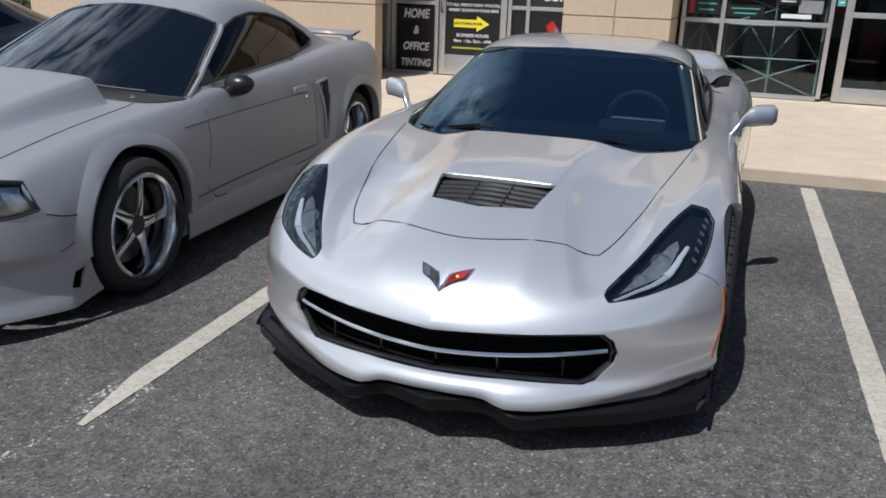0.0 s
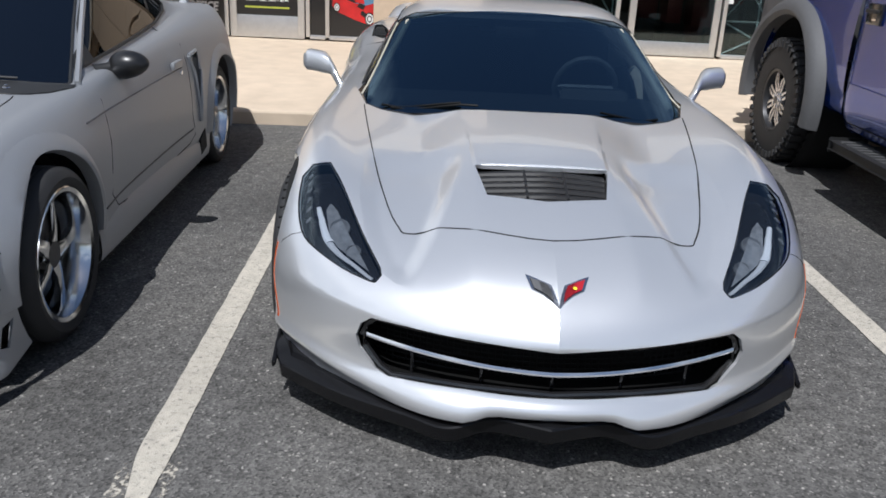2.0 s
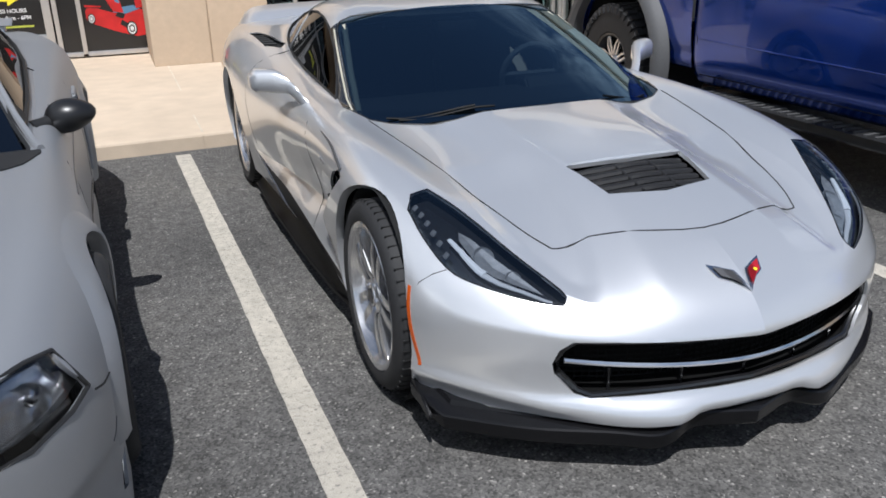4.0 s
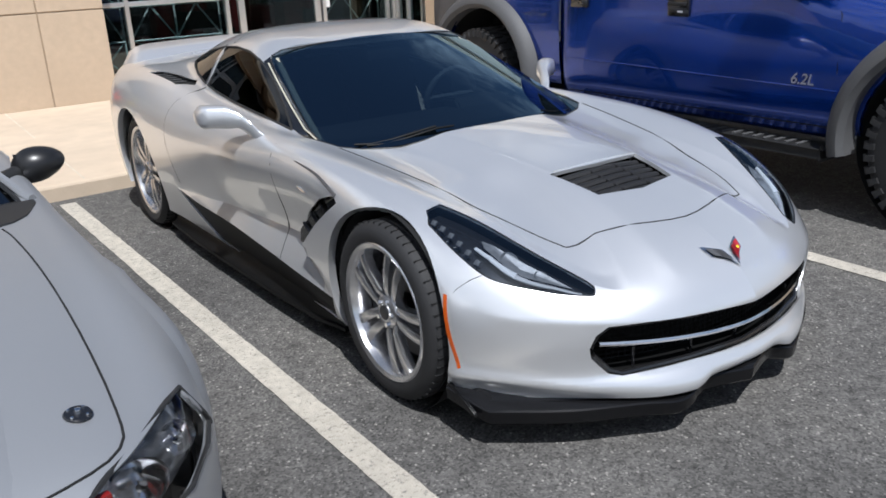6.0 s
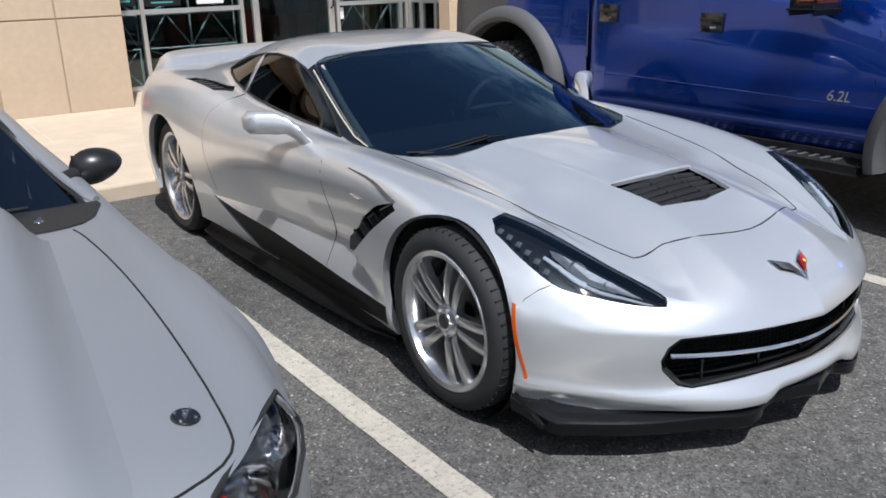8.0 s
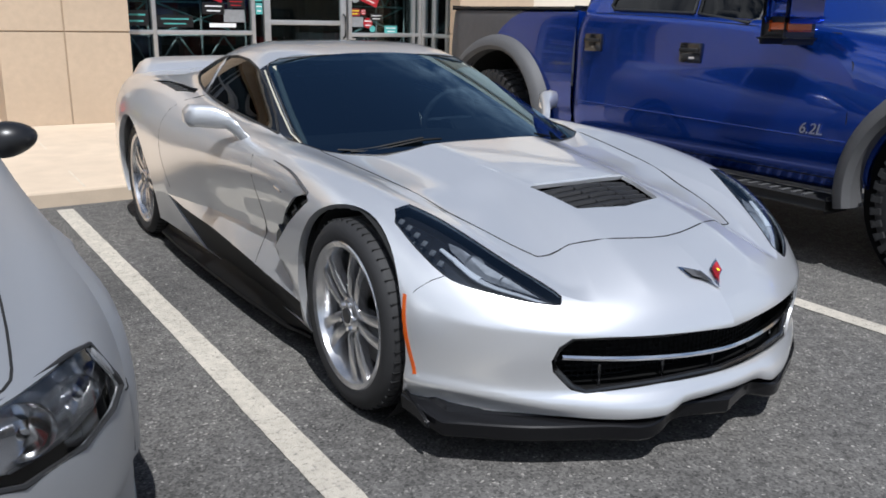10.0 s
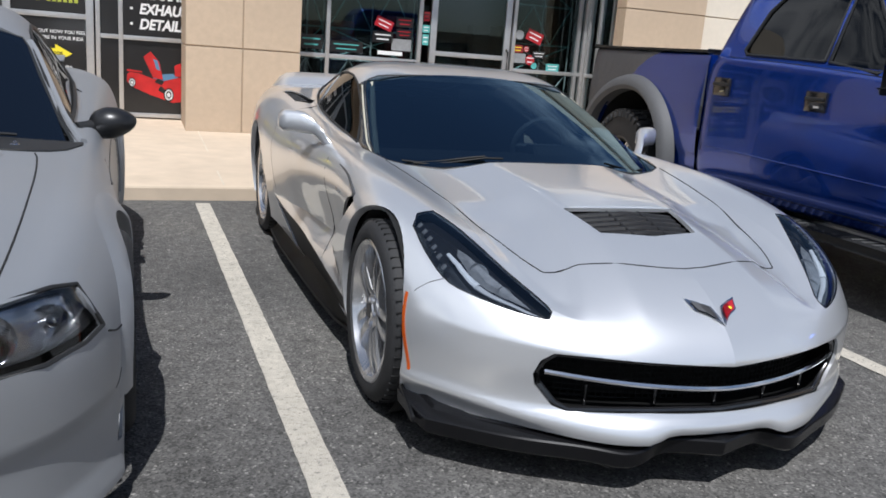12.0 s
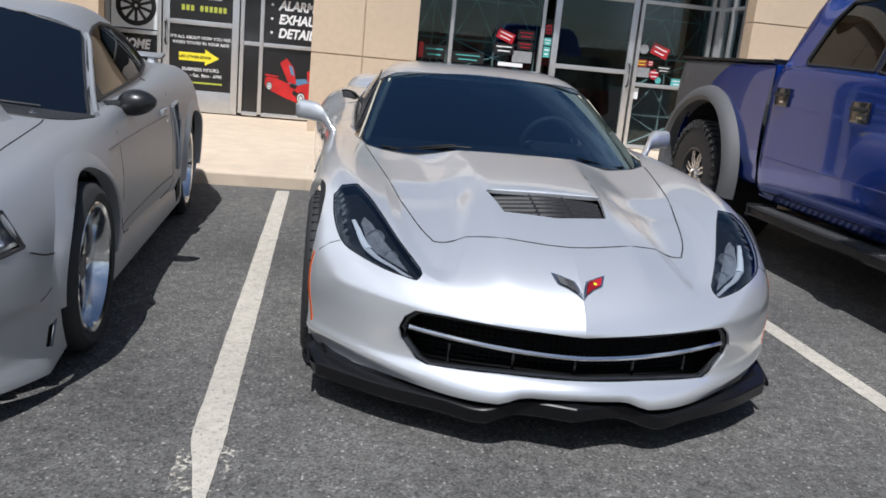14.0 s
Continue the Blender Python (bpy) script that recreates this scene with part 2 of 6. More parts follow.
# ---- building helpers ----
def part(name, bm, material, parent, label="", smooth=40, m=None):
    """Link a bmesh as one mesh object under a thing or a part."""
    me = bpy.data.meshes.new(name)
    bm.to_mesh(me)
    bm.free()
    me.materials.append(material)
    if smooth:
        me.polygons.foreach_set("use_smooth", [True] * len(me.polygons))
        me.set_sharp_from_angle(angle=radians(smooth))
    ob = new(name, me)
    ob.parent = parent
    if m is not None:
        ob.matrix_basis = m
    if label:
        tagged(ob, label)
    return ob


def thing(name, label, category, m=None, group=""):
    ob = new(name)
    ob.empty_display_size = 0.1
    if m is not None:
        ob.matrix_basis = m
    return tagged(ob, label, category, group)


def solo(name, bm, material, label, category, kind="", m=None, smooth=40, group=""):
    return tagged(part(name, bm, material, None, label, smooth, m), label, category, group, kind)


def box(x0, y0, z0, x1, y1, z1, bevel=0.0, bm=None, seg=2):
    own = bmesh.new()
    bmesh.ops.create_cube(own, size=1)
    for v in own.verts:
        v.co = Vector(((x0 + x1) / 2 + v.co.x * (x1 - x0), (y0 + y1) / 2 + v.co.y * (y1 - y0), (z0 + z1) / 2 + v.co.z * (z1 - z0)))
    if bevel:
        bmesh.ops.bevel(own, geom=list(own.edges), offset=bevel, segments=seg, affect="EDGES", profile=0.6)
    if bm is None:
        return own
    return merge(bm, own)


def merge(bm, other, m=None):
    """Add other's geometry to bm."""
    seen = {v: bm.verts.new(m @ v.co if m else v.co) for v in other.verts}
    for f in other.faces:
        try:
            bm.faces.new([seen[v] for v in f.verts])
        except ValueError:
            pass
    other.free()
    return bm


def prism(outline, axis, a, b, bevel=0.0):
    """A closed outline of pairs, drawn out along an axis from a to b."""
    bm = bmesh.new()

    def at(p, d):
        return {"x": (d, p[0], p[1]), "y": (p[0], d, p[1]), "z": (p[0], p[1], d)}[axis]

    lo, hi = ([bm.verts.new(at(p, d)) for p in outline] for d in (a, b))
    n = len(outline)
    bm.faces.new(lo[::-1])
    bm.faces.new(hi)
    for i in range(n):
        bm.faces.new((lo[i], lo[(i + 1) % n], hi[(i + 1) % n], hi[i]))
    bmesh.ops.recalc_face_normals(bm, faces=list(bm.faces))
    if bevel:
        bmesh.ops.bevel(bm, geom=list(bm.edges), offset=bevel, segments=2, affect="EDGES")
    return bm


def lathe(profile, n=48, axis="x"):
    """Turn (along, radius) pairs about an axis. Closed if the ends are at radius 0."""
    bm = bmesh.new()
    rings = []
    for d, r in profile:
        ring = []
        for k in range(n):
            a = 2 * math.pi * k / n
            c, s = r * math.cos(a), r * math.sin(a)
            ring.append(bm.verts.new({"x": (d, c, s), "y": (c, d, s), "z": (c, s, d)}[axis]))
        rings.append(ring)
    for p, q in zip(rings, rings[1:]):
        for k in range(n):
            bm.faces.new((p[k], p[(k + 1) % n], q[(k + 1) % n], q[k]))
    bmesh.ops.remove_doubles(bm, verts=list(bm.verts), dist=1e-5)
    bmesh.ops.recalc_face_normals(bm, faces=list(bm.faces))
    return bm


def spline(points, n):
    """Catmull-Rom through points, n steps between each two."""
    p = np.array(points, float)
    p = np.vstack([2 * p[0] - p[1], p, 2 * p[-1] - p[-2]])
    out = []
    for k in range(1, len(p) - 2):
        for t in np.linspace(0, 1, n, endpoint=False):
            a, b, c, d = p[k - 1 : k + 3]
            out.append(0.5 * (2 * b + (c - a) * t + (2 * a - 5 * b + 4 * c - d) * t * t + (3 * b - a - 3 * c + d) * t**3))
    return np.vstack([out, p[-2]])


def tube(points, r, n=8, flat=1.0, bm=None):
    """A tube of radius r (a number or one per point) along points; flat squashes it in z."""
    bm = bm or bmesh.new()
    pts = [Vector(p) for p in points]
    rs = [float(q) for q in r] if hasattr(r, "__len__") else [r] * len(pts)
    rings = []
    for k, p in enumerate(pts):
        d = (pts[min(k + 1, len(pts) - 1)] - pts[max(k - 1, 0)]).normalized()
        u = d.cross(Vector((0, 0, 1)))
        u = u.normalized() if u.length > 1e-4 else Vector((1, 0, 0))
        w = u.cross(d).normalized()
        rings.append([bm.verts.new(p + rs[k] * (math.cos(a) * u + flat * math.sin(a) * w)) for a in (2 * math.pi * j / n for j in range(n))])
    for p, q in zip(rings, rings[1:]):
        for j in range(n):
            bm.faces.new((p[j], p[(j + 1) % n], q[(j + 1) % n], q[j]))
    bm.faces.new(rings[0][::-1])
    bm.faces.new(rings[-1])
    return bm


def surface(rows):
    """A grid of quads through rows of points."""
    bm = bmesh.new()
    vs = [[bm.verts.new(p) for p in row] for row in rows]
    for a, b in zip(vs, vs[1:]):
        for k in range(len(a) - 1):
            bm.faces.new((a[k], a[k + 1], b[k + 1], b[k]))
    return bm


def subdivided(bm, levels):
    me = bpy.data.meshes.new("tmp")
    bm.to_mesh(me)
    ob = new("tmp", me)
    md = ob.modifiers.new("s", "SUBSURF")
    md.levels = md.render_levels = levels
    bpy.context.view_layer.update()
    got = bpy.data.meshes.new_from_object(ob.evaluated_get(bpy.context.evaluated_depsgraph_get()))
    bpy.data.objects.remove(ob)
    bpy.data.meshes.remove(me)
    return got


def hull(secs, front, back, levels=3, creases=(), rounds=3):
    """A mirrored car shell, open below. secs: from nose to tail, eight (x, y, z) each from the middle of the top out and down to the sill;
    front, back: three rows of four points that close the ends below the first and last section's top edge."""
    keys, quads, sharp = {}, [], {}

    def idx(p, side):
        k = (round(side * p[0], 4) + 0.0, round(p[1], 4), round(p[2], 4))
        return keys.setdefault(k, len(keys))

    for side in (1, -1):
        grid = [[idx(p, side) for p in s] for s in secs]
        for a, b in zip(grid, grid[1:]):
            for i in range(7):
                quads.append((a[i], a[i + 1], b[i + 1], b[i])[:: side])
        for end, rows, flip in ((0, front, -1), (-1, back, 1)):
            edge = grid[end]
            rr = [edge[:5]] + [[idx(p, side) for p in row] + [edge[5 + n]] for n, row in enumerate(rows)]
            for a, b in zip(rr, rr[1:]):
                for i in range(4):
                    quads.append((a[i], a[i + 1], b[i + 1], b[i])[:: side * flip])
        for i, k0, k1, w in creases:
            if i == "front":
                for a, b in zip(grid[0][:5], grid[0][1:5]):
                    sharp[frozenset((a, b))] = w
            else:
                for k in range(k0, k1):
                    sharp[frozenset((grid[k][i], grid[k + 1][i]))] = w
    goal = np.array(list(keys), float)
    cage = goal.copy()
    for turn in range(rounds + 1):
        bm = bmesh.new()
        lay = bm.edges.layers.float.new("crease_edge")
        vs = [bm.verts.new(p) for p in cage]
        for q in quads:
            bm.faces.new([vs[j] for j in q])
        bm.verts.index_update()
        for e in bm.edges:
            e[lay] = sharp.get(frozenset((e.verts[0].index, e.verts[1].index)), 0.0)
        me = subdivided(bm, levels)
        bm.free()
        if turn < rounds:
            co = np.empty(len(me.vertices) * 3)
            me.vertices.foreach_get("co", co)
            cage += 0.8 * (goal - co.reshape(-1, 3)[: len(goal)])
            bpy.data.meshes.remove(me)
    bm = bmesh.new()
    bm.from_mesh(me)
    bpy.data.meshes.remove(me)
    return bm


AX = {"x": (1, 2, 0), "y": (0, 2, 1), "z": (0, 1, 2)}


def inside(p, outline):
    x, y = p
    hit = False
    for (x0, y0), (x1, y1) in zip(outline, outline[1:] + outline[:1]):
        if (y0 > y) != (y1 > y) and x < (x1 - x0) * (y - y0) / (y1 - y0) + x0:
            hit = not hit
    return hit


def punch(bm, outline, axis, sign, gap=0.0, wall=0.015, lift=0.0, limit=None, keep=False):
    """Cut the outline (pairs in the plane across the axis) out of the side of bm that faces sign along the axis.
    Returns the piece that was cut out, as a bmesh of its own, drawn in by gap at its border; wall: depth of the rims."""
    outline = [tuple(p) for p in outline]
    a, b, c = AX[axis]
    us, vs = [p[0] for p in outline], [p[1] for p in outline]

    def region():
        got = []
        for f in bm.faces:
            if f.normal[c] * sign < 0.02 or (limit is not None and f.calc_center_median()[c] * sign < limit):
                continue
            fu, fv = [v.co[a] for v in f.verts], [v.co[b] for v in f.verts]
            if max(fu) > min(us) and min(fu) < max(us) and max(fv) > min(vs) and min(fv) < max(vs):
                got.append(f)
        return got

    bm.normal_update()
    near = set(region())
    for (u0, v0), (u1, v1) in zip(outline, outline[1:] + outline[:1]):
        if abs(u0 - u1) + abs(v0 - v1) < 1e-6:
            continue
        faces = []
        for f in near:
            fu, fv = [v.co[a] for v in f.verts], [v.co[b] for v in f.verts]
            if max(fu) > min(u0, u1) - 0.06 and min(fu) < max(u0, u1) + 0.06 and max(fv) > min(v0, v1) - 0.06 and min(fv) < max(v0, v1) + 0.06:
                faces.append(f)
        co, no = [0, 0, 0], [0, 0, 0]
        co[a], co[b], no[a], no[b] = u0, v0, v1 - v0, u0 - u1
        faces.sort(key=lambda f: tuple(f.calc_center_median()))
        geom = faces + list({e: 0 for f in faces for e in f.edges}) + list({v: 0 for f in faces for v in f.verts})
        got = bmesh.ops.bisect_plane(bm, geom=geom, plane_co=co, plane_no=Vector(no).normalized(), dist=1e-5)["geom"]
        near = {f for f in near if f.is_valid} | {g for g in got if isinstance(g, bmesh.types.BMFace)}
        for f in near:
            f.normal_update()
    bm.normal_update()
    cut = [f for f in region() if inside((f.calc_center_median()[a], f.calc_center_median()[b]), outline)]
    piece = bmesh.new()
    seen = {}
    for f in cut:
        for v in f.verts:
            if v not in seen:
                seen[v] = piece.verts.new(v.co + v.normal * lift)
        piece.faces.new([seen[v] for v in f.verts])
    if not keep:
        ring = [e for f in cut for e in f.edges]
        bmesh.ops.delete(bm, geom=cut, context="FACES")
        if wall:
            rim = [e for e in set(ring) if e.is_valid and e.is_boundary]
            nrm = {v: v.normal.copy() for e in rim for v in e.verts}
            made = bmesh.ops.extrude_edge_only(bm, edges=rim)["geom"]
            old = {tuple(round(q, 5) for q in v.co): n for v, n in nrm.items()}
            for v in [g for g in made if isinstance(g, bmesh.types.BMVert)]:
                n = old.get(tuple(round(q, 5) for q in v.co), Vector((0, 0, 1)))
                v.co -= n * wall
    piece.normal_update()
    if gap:
        for v in [v for v in piece.verts if v.is_boundary]:
            best = None
            for (u0, v0), (u1, v1) in zip(outline, outline[1:] + outline[:1]):
                d = Vector((u1 - u0, v1 - v0))
                if d.length < 1e-6:
                    continue
                w = Vector((v.co[a] - u0, v.co[b] - v0))
                t = min(max(w.dot(d) / d.length_squared, 0), 1)
                far = (w - t * d).length
                if best is None or far < best[0]:
                    best = (far, Vector((-d.y, d.x)).normalized())
            n = best[1]
            if not inside((v.co[a] + n.x * 0.01, v.co[b] + n.y * 0.01), outline):
                n = -n
            v.co[a] += n.x * gap
            v.co[b] += n.y * gap
    return piece


def flatten(pane, sink=0.004):
    """Lay a cut-out windscreen on one smooth sheet of second order, so that it mirrors evenly."""
    co = np.array([tuple(v.co) for v in pane.verts])
    x2, y = co[:, 0] ** 2, co[:, 1]
    basis = np.stack([np.ones(len(co)), x2, y, y * y, x2 * y, x2 * x2], 1)
    z = basis @ np.linalg.lstsq(basis, co[:, 2], rcond=None)[0]
    for v, h in zip(pane.verts, z):
        v.co.z = h - sink
    pane.normal_update()
    return pane


def rim_in(piece, depth):
    """Turn a piece's border inwards, so that it shows a thickness."""
    piece.normal_update()
    rim = [e for e in piece.edges if e.is_boundary]
    old = {tuple(round(q, 5) for q in v.co): v.normal.copy() for e in rim for v in e.verts}
    made = bmesh.ops.extrude_edge_only(piece, edges=rim)["geom"]
    for v in [g for g in made if isinstance(g, bmesh.types.BMVert)]:
        v.co -= old[tuple(round(q, 5) for q in v.co)] * depth
    return piece


def lining(shell, y0, y1, z0, parent, depth=0.014):
    """Dark trim on the inside of a car shell."""
    bm = bmesh.new()
    shell.normal_update()
    seen = {}
    for f in shell.faces:
        c = f.calc_center_median()
        if y0 < c.y < y1 and c.z > z0 and f.normal.dot(c - Vector((0, c.y, c.z * .5))) > 0:
            for v in f.verts:
                if v not in seen:
                    seen[v] = bm.verts.new(v.co - v.normal * depth)
            try:
                bm.faces.new([seen[v] for v in f.verts])
            except ValueError:
                pass
    return part("cabin_lining", bm, M_INTERIOR, parent)


def tree_of(bm):
    return BVHTree.FromBMesh(bm)


def drop(tree, u, v, axis, sign, lift=0.0):
    """The point of a shell that lies at (u, v) seen along an axis."""
    a, b, c = AX[axis]
    o, d = [0, 0, 0], [0, 0, 0]
    o[a], o[b], o[c], d[c] = u, v, 5 * sign, -sign
    p, n, _, _ = tree.ray_cast(Vector(o), Vector(d))
    if p is None:
        o[c] = sign * 0.8
        p, n, _, _ = tree.find_nearest(Vector(o))
    if n[c] * sign < 0:
        n = -n
    return p + n * lift


def flip_x(outline):
    return [(-p[0], p[1]) for p in outline][::-1]


def mirrored(bm):
    """A copy of a bmesh on the other side of x = 0."""
    out = bm.copy()
    for v in out.verts:
        v.co.x = -v.co.x
    bmesh.ops.reverse_faces(out, faces=list(out.faces))
    return out


def words(name, text, size, material, parent, m, align="LEFT", shear=0.0, label="", weight=0.012):
    cu = bpy.data.curves.new("tmp", "FONT")
    cu.body, cu.size, cu.align_x, cu.extrude, cu.shear = text, size, align, 0.002, shear
    cu.offset = size * weight
    ob = new("tmp", cu)
    bpy.context.view_layer.update()
    me = bpy.data.meshes.new_from_object(ob.evaluated_get(bpy.context.evaluated_depsgraph_get()))
    bpy.data.objects.remove(ob)
    me.materials.clear()
    me.materials.append(material)
    out = new(name, me)
    out.parent = parent
    out.matrix_basis = m
    return tagged(out, label) if label else out


# ---- ground ----
WALK_Z, PIER_Y, GLASS_Y = 0.15, 7.00, 8.16


def kerb_y(x):
    return 3.75 + .042 * x


def ground_mesh():
    bm = bmesh.new()
    s = 900.0
    bm.faces.new([bm.verts.new(p) for p in ((-s, -s, 0), (s, -s, 0), (s, s, 0), (-s, s, 0))])
    return bm


solo("ground", ground_mesh(), M_ASPHALT, "worn dark grey asphalt of a parking lot", "ground", "structure", smooth=0)


def bay_line(x, y0, y1, lean, w=0.105):
    """A painted bay line with ragged edges and a worn, pointed near end."""
    rng = random.Random(7)
    bm = bmesh.new()
    n = 90
    rows = []
    for k in range(n + 1):
        y = y0 + (y1 - y0) * k / n
        c = x - (y - 1.5) * lean
        a = w / 2 + rng.uniform(-.0022, .0018)
        b = w / 2 + rng.uniform(-.0022, .0018)
        f = min(1.0, max(0.0, (y - y0) / .38))
        rows.append([(c - a + (1 - f) * w * .62, y, .004), (c + b - (1 - f) * w * .10, y, .004)])
    return merge(bm, surface(rows))


for x, lean in ((-1.180, .0186), (1.470, .004), (-3.75, .012), (4.05, .010)):
    solo("bay_line", bay_line(x, -1.20, kerb_y(x) - .12, lean), M_LINE, "worn off-white painted parking bay line", "line", "structure", smooth=0)


def worn_paint_material():
    """Road paint worn away to flecks."""
    m = paint_line_material()
    m.name = "worn_line_paint"
    nt = m.node_tree
    b = nt.nodes["Principled BSDF"]
    tc = [n for n in nt.nodes if n.bl_idname == "ShaderNodeTexCoord"][0]
    big, fine, add, cut = (nt.nodes.new("ShaderNode" + k) for k in ("TexNoise", "TexNoise", "Math", "MapRange"))
    big.inputs["Scale"].default_value, fine.inputs["Scale"].default_value = 7, 60
    big.inputs["Detail"].default_value = fine.inputs["Detail"].default_value = 8
    cut.inputs[1].default_value, cut.inputs[2].default_value = 1.06, 1.22
    for n in (big, fine):
        nt.links.new(tc.outputs["Object"], n.inputs["Vector"])
    nt.links.new(big.outputs[0], add.inputs[0])
    nt.links.new(fine.outputs[0], add.inputs[1])
    nt.links.new(add.outputs[0], cut.inputs[0])
    nt.links.new(cut.outputs[0], b.inputs["Alpha"])
    return m


M_WORN = worn_paint_material()
for x, y0, y1, w in ((-1.128, -1.75, -.86, .17), (1.46, -1.7, -1.1, .15)):
    patch = surface([[(x + sx * w / 2 * (.7 + .3 * f), y0 + (y1 - y0) * f, .003) for sx in (-1, 1)] for f in (0, .5, 1)])
    solo("bay_line", patch, M_WORN, "flaked remains of a painted bay line", "line", "structure", smooth=0)


def apron():
    """Cast slabs with a low kerb, rising a little to the shop."""
    bm = bmesh.new()
    joints = [-30, -12, -9.0, -6.2, -3.6, -1.05, 1.40, 3.9, 6.5, 9.2, 12, 30]
    for x0, x1 in zip(joints, joints[1:]):
        cols = []
        for x in (x0 + .0025, x1 - .0025):
            k = kerb_y(x)
            cols.append([(x, k, -.05), (x, k + .004, .092), (x, k + .012, .106), (x, k + .03, .113), (x, 7.0, WALK_Z), (x, 14.0, WALK_Z + .01), (x, 14.0, -.05)])
        slab = surface(cols)
        merge(bm, slab)
    cols = [[(x, kerb_y(x) + .006, -.05), (x, kerb_y(x) + .012, .103), (x, kerb_y(x) + .03, .110), (x, 7.0, WALK_Z - .003), (x, 14.0, WALK_Z - .001)] for x in (-30, 30)]
    merge(bm, surface(cols))
    bmesh.ops.recalc_face_normals(bm, faces=list(bm.faces))
    return bm


solo("pavement", apron(), M_CONCRETE, "tan cast concrete sidewalk with a low kerb", "sidewalk", "structure", smooth=0)


for x in (-1.05, 1.40, 3.9):
    k = kerb_y(x)
    seam = surface([[(x - .006, y, z + .0015), (x + .006, y, z + .0015)] for y, z in ((k + .035, .1135), (7.0, WALK_Z))])
    solo("pavement_joint", seam, M_CAULK, "pale caulked joint between sidewalk slabs", "joint", "structure", smooth=0)


# ---- shop front ----
def pier(name, x0, x1, y0, y1, material, joints_x, joints_z, top=3.95, label="tan stucco pier with recessed joints"):
    """A stuccoed pier whose face is split by recessed reveals."""
    ob = solo(name, box(x0 + .01, y0 + .014, WALK_Z - .01, x1 - .01, y1 - .01, top), M_REVEAL, label, "wall", "structure", smooth=0)
    xs = [x0] + [v for v in joints_x if x0 < v < x1] + [x1]
    zs = [WALK_Z] + list(joints_z) + [top]
    for a, b in zip(xs, xs[1:]):
        for c, d in zip(zs, zs[1:]):
            g = .007
            part("panel", box(a + (g if a != x0 else 0), y0, c + (g if c != WALK_Z else 0), b - (g if b != x1 else 0), y1, d - g, .005), material, ob, smooth=0)
    return ob


pier("wall_middle", -1.185, .065, PIER_Y, GLASS_Y + .3, M_STUCCO, (-.575,), (1.085, 2.05, 3.1))
pier("wall_west", -9.14, -3.60, PIER_Y, PIER_Y + .24, M_STUCCO, (-8.0, -6.6, -5.2), (1.10, 2.05, 3.1))
pier("wall_east", 4.24, 5.46, PIER_Y, PIER_Y + .24, M_STUCCO, (), (1.085, 1.95, 3.1))
pier("wall_far_east", 5.47, 16, PIER_Y + .06, GLASS_Y + .3, M_STUCCO_LIGHT, (), (1.95, 3.1), label="cream stucco wall with recessed joints")
solo("wall_upper", box(-3.62, PIER_Y + .5, 3.0, 4.22, GLASS_Y + .4, 3.94), M_STUCCO, "tan stucco wall over the shop windows", "wall", "structure", smooth=0)
solo("wall_west_return", box(-9.14, PIER_Y + .25, .1, -3.95, 13.0, 3.94), M_STUCCO, "tan stucco wall running back from the pier", "wall", "structure", smooth=0)
solo("roof_parapet", box(-9.3, PIER_Y - .08, 3.96, 16, 14.0, 4.25), M_STUCCO_LIGHT, "cream parapet along the roof", "roof", "structure", smooth=0)


def frame_bars(xs, zs, y, parent, w=.05, deep=.10):
    """Upright and level aluminium bars of a shop window, with its panes."""
    z0, z1 = zs[0], zs[-1]
    for x in xs:
        part("mullion", box(x - w / 2, y - deep / 2, z0, x + w / 2, y + deep / 2, z1, .004), M_ALU, parent)
    for z in zs:
        for a, b in zip(xs, xs[1:]):
            part("rail", box(a + w / 2, y - deep / 2 + .004, z - w / 2, b - w / 2, y + deep / 2 - .004, z + w / 2, .004), M_ALU, parent)
    for a, b in zip(xs, xs[1:]):
        for c, d in zip(zs, zs[1:]):
            p = part("pane", box(a + w / 2, y - .004, c + w / 2, b - w / 2, y + .004, d - w / 2), G_SHOP, parent, smooth=0)
            p.visible_shadow = False


def window(name, label, xs, zs, y):
    t = tagged(thing(name, label, "window"), kind="structure")
    frame_bars(xs, zs, y, t)
    return t


window("window_1", "aluminium-framed shop window with dark stock behind it", (.13, .605, 1.838), (.185, 1.062, 2.15, 3.0), GLASS_Y)
window("window_2", "aluminium-framed shop window beside the entrance", (3.20, 4.20, 4.30), (.185, 1.045, 2.15, 3.0), GLASS_Y)
window("window_3", "aluminium-framed shop window covered with signs", (-2.12, -1.87, -1.16), (.195, 1.105, 2.15, 3.0), GLASS_Y)
window("window_4", "aluminium-framed shop window with a tinting sign", (-3.80, -3.16), (.165, 1.12, 2.15, 3.0), GLASS_Y)
window("window_5", "aluminium-framed glazing over the entrance door", (1.90, 3.14), (2.23, 3.0), GLASS_Y)
window("window_6", "aluminium-framed glazing over the signed door", (-3.10, -2.17), (2.23, 3.0), GLASS_Y)
side = tagged(thing("window_7", "dark side glazing of the recessed shop front", "window"), kind="structure")
for y in (PIER_Y + .28, 7.72, GLASS_Y - .08):
    part("mullion", box(-3.92, y - .025, .15, -3.84, y + .025, 3.0, .004), M_ALU, side)
for z in (.175, 1.12, 2.15):
    part("rail", box(-3.915, PIER_Y + .30, z - .025, -3.845, GLASS_Y - .10, z + .025, .004), M_ALU, side)
part("pane", box(-3.885, PIER_Y + .30, .18, -3.877, GLASS_Y - .10, 3.0), G_SHOP, side, smooth=0)

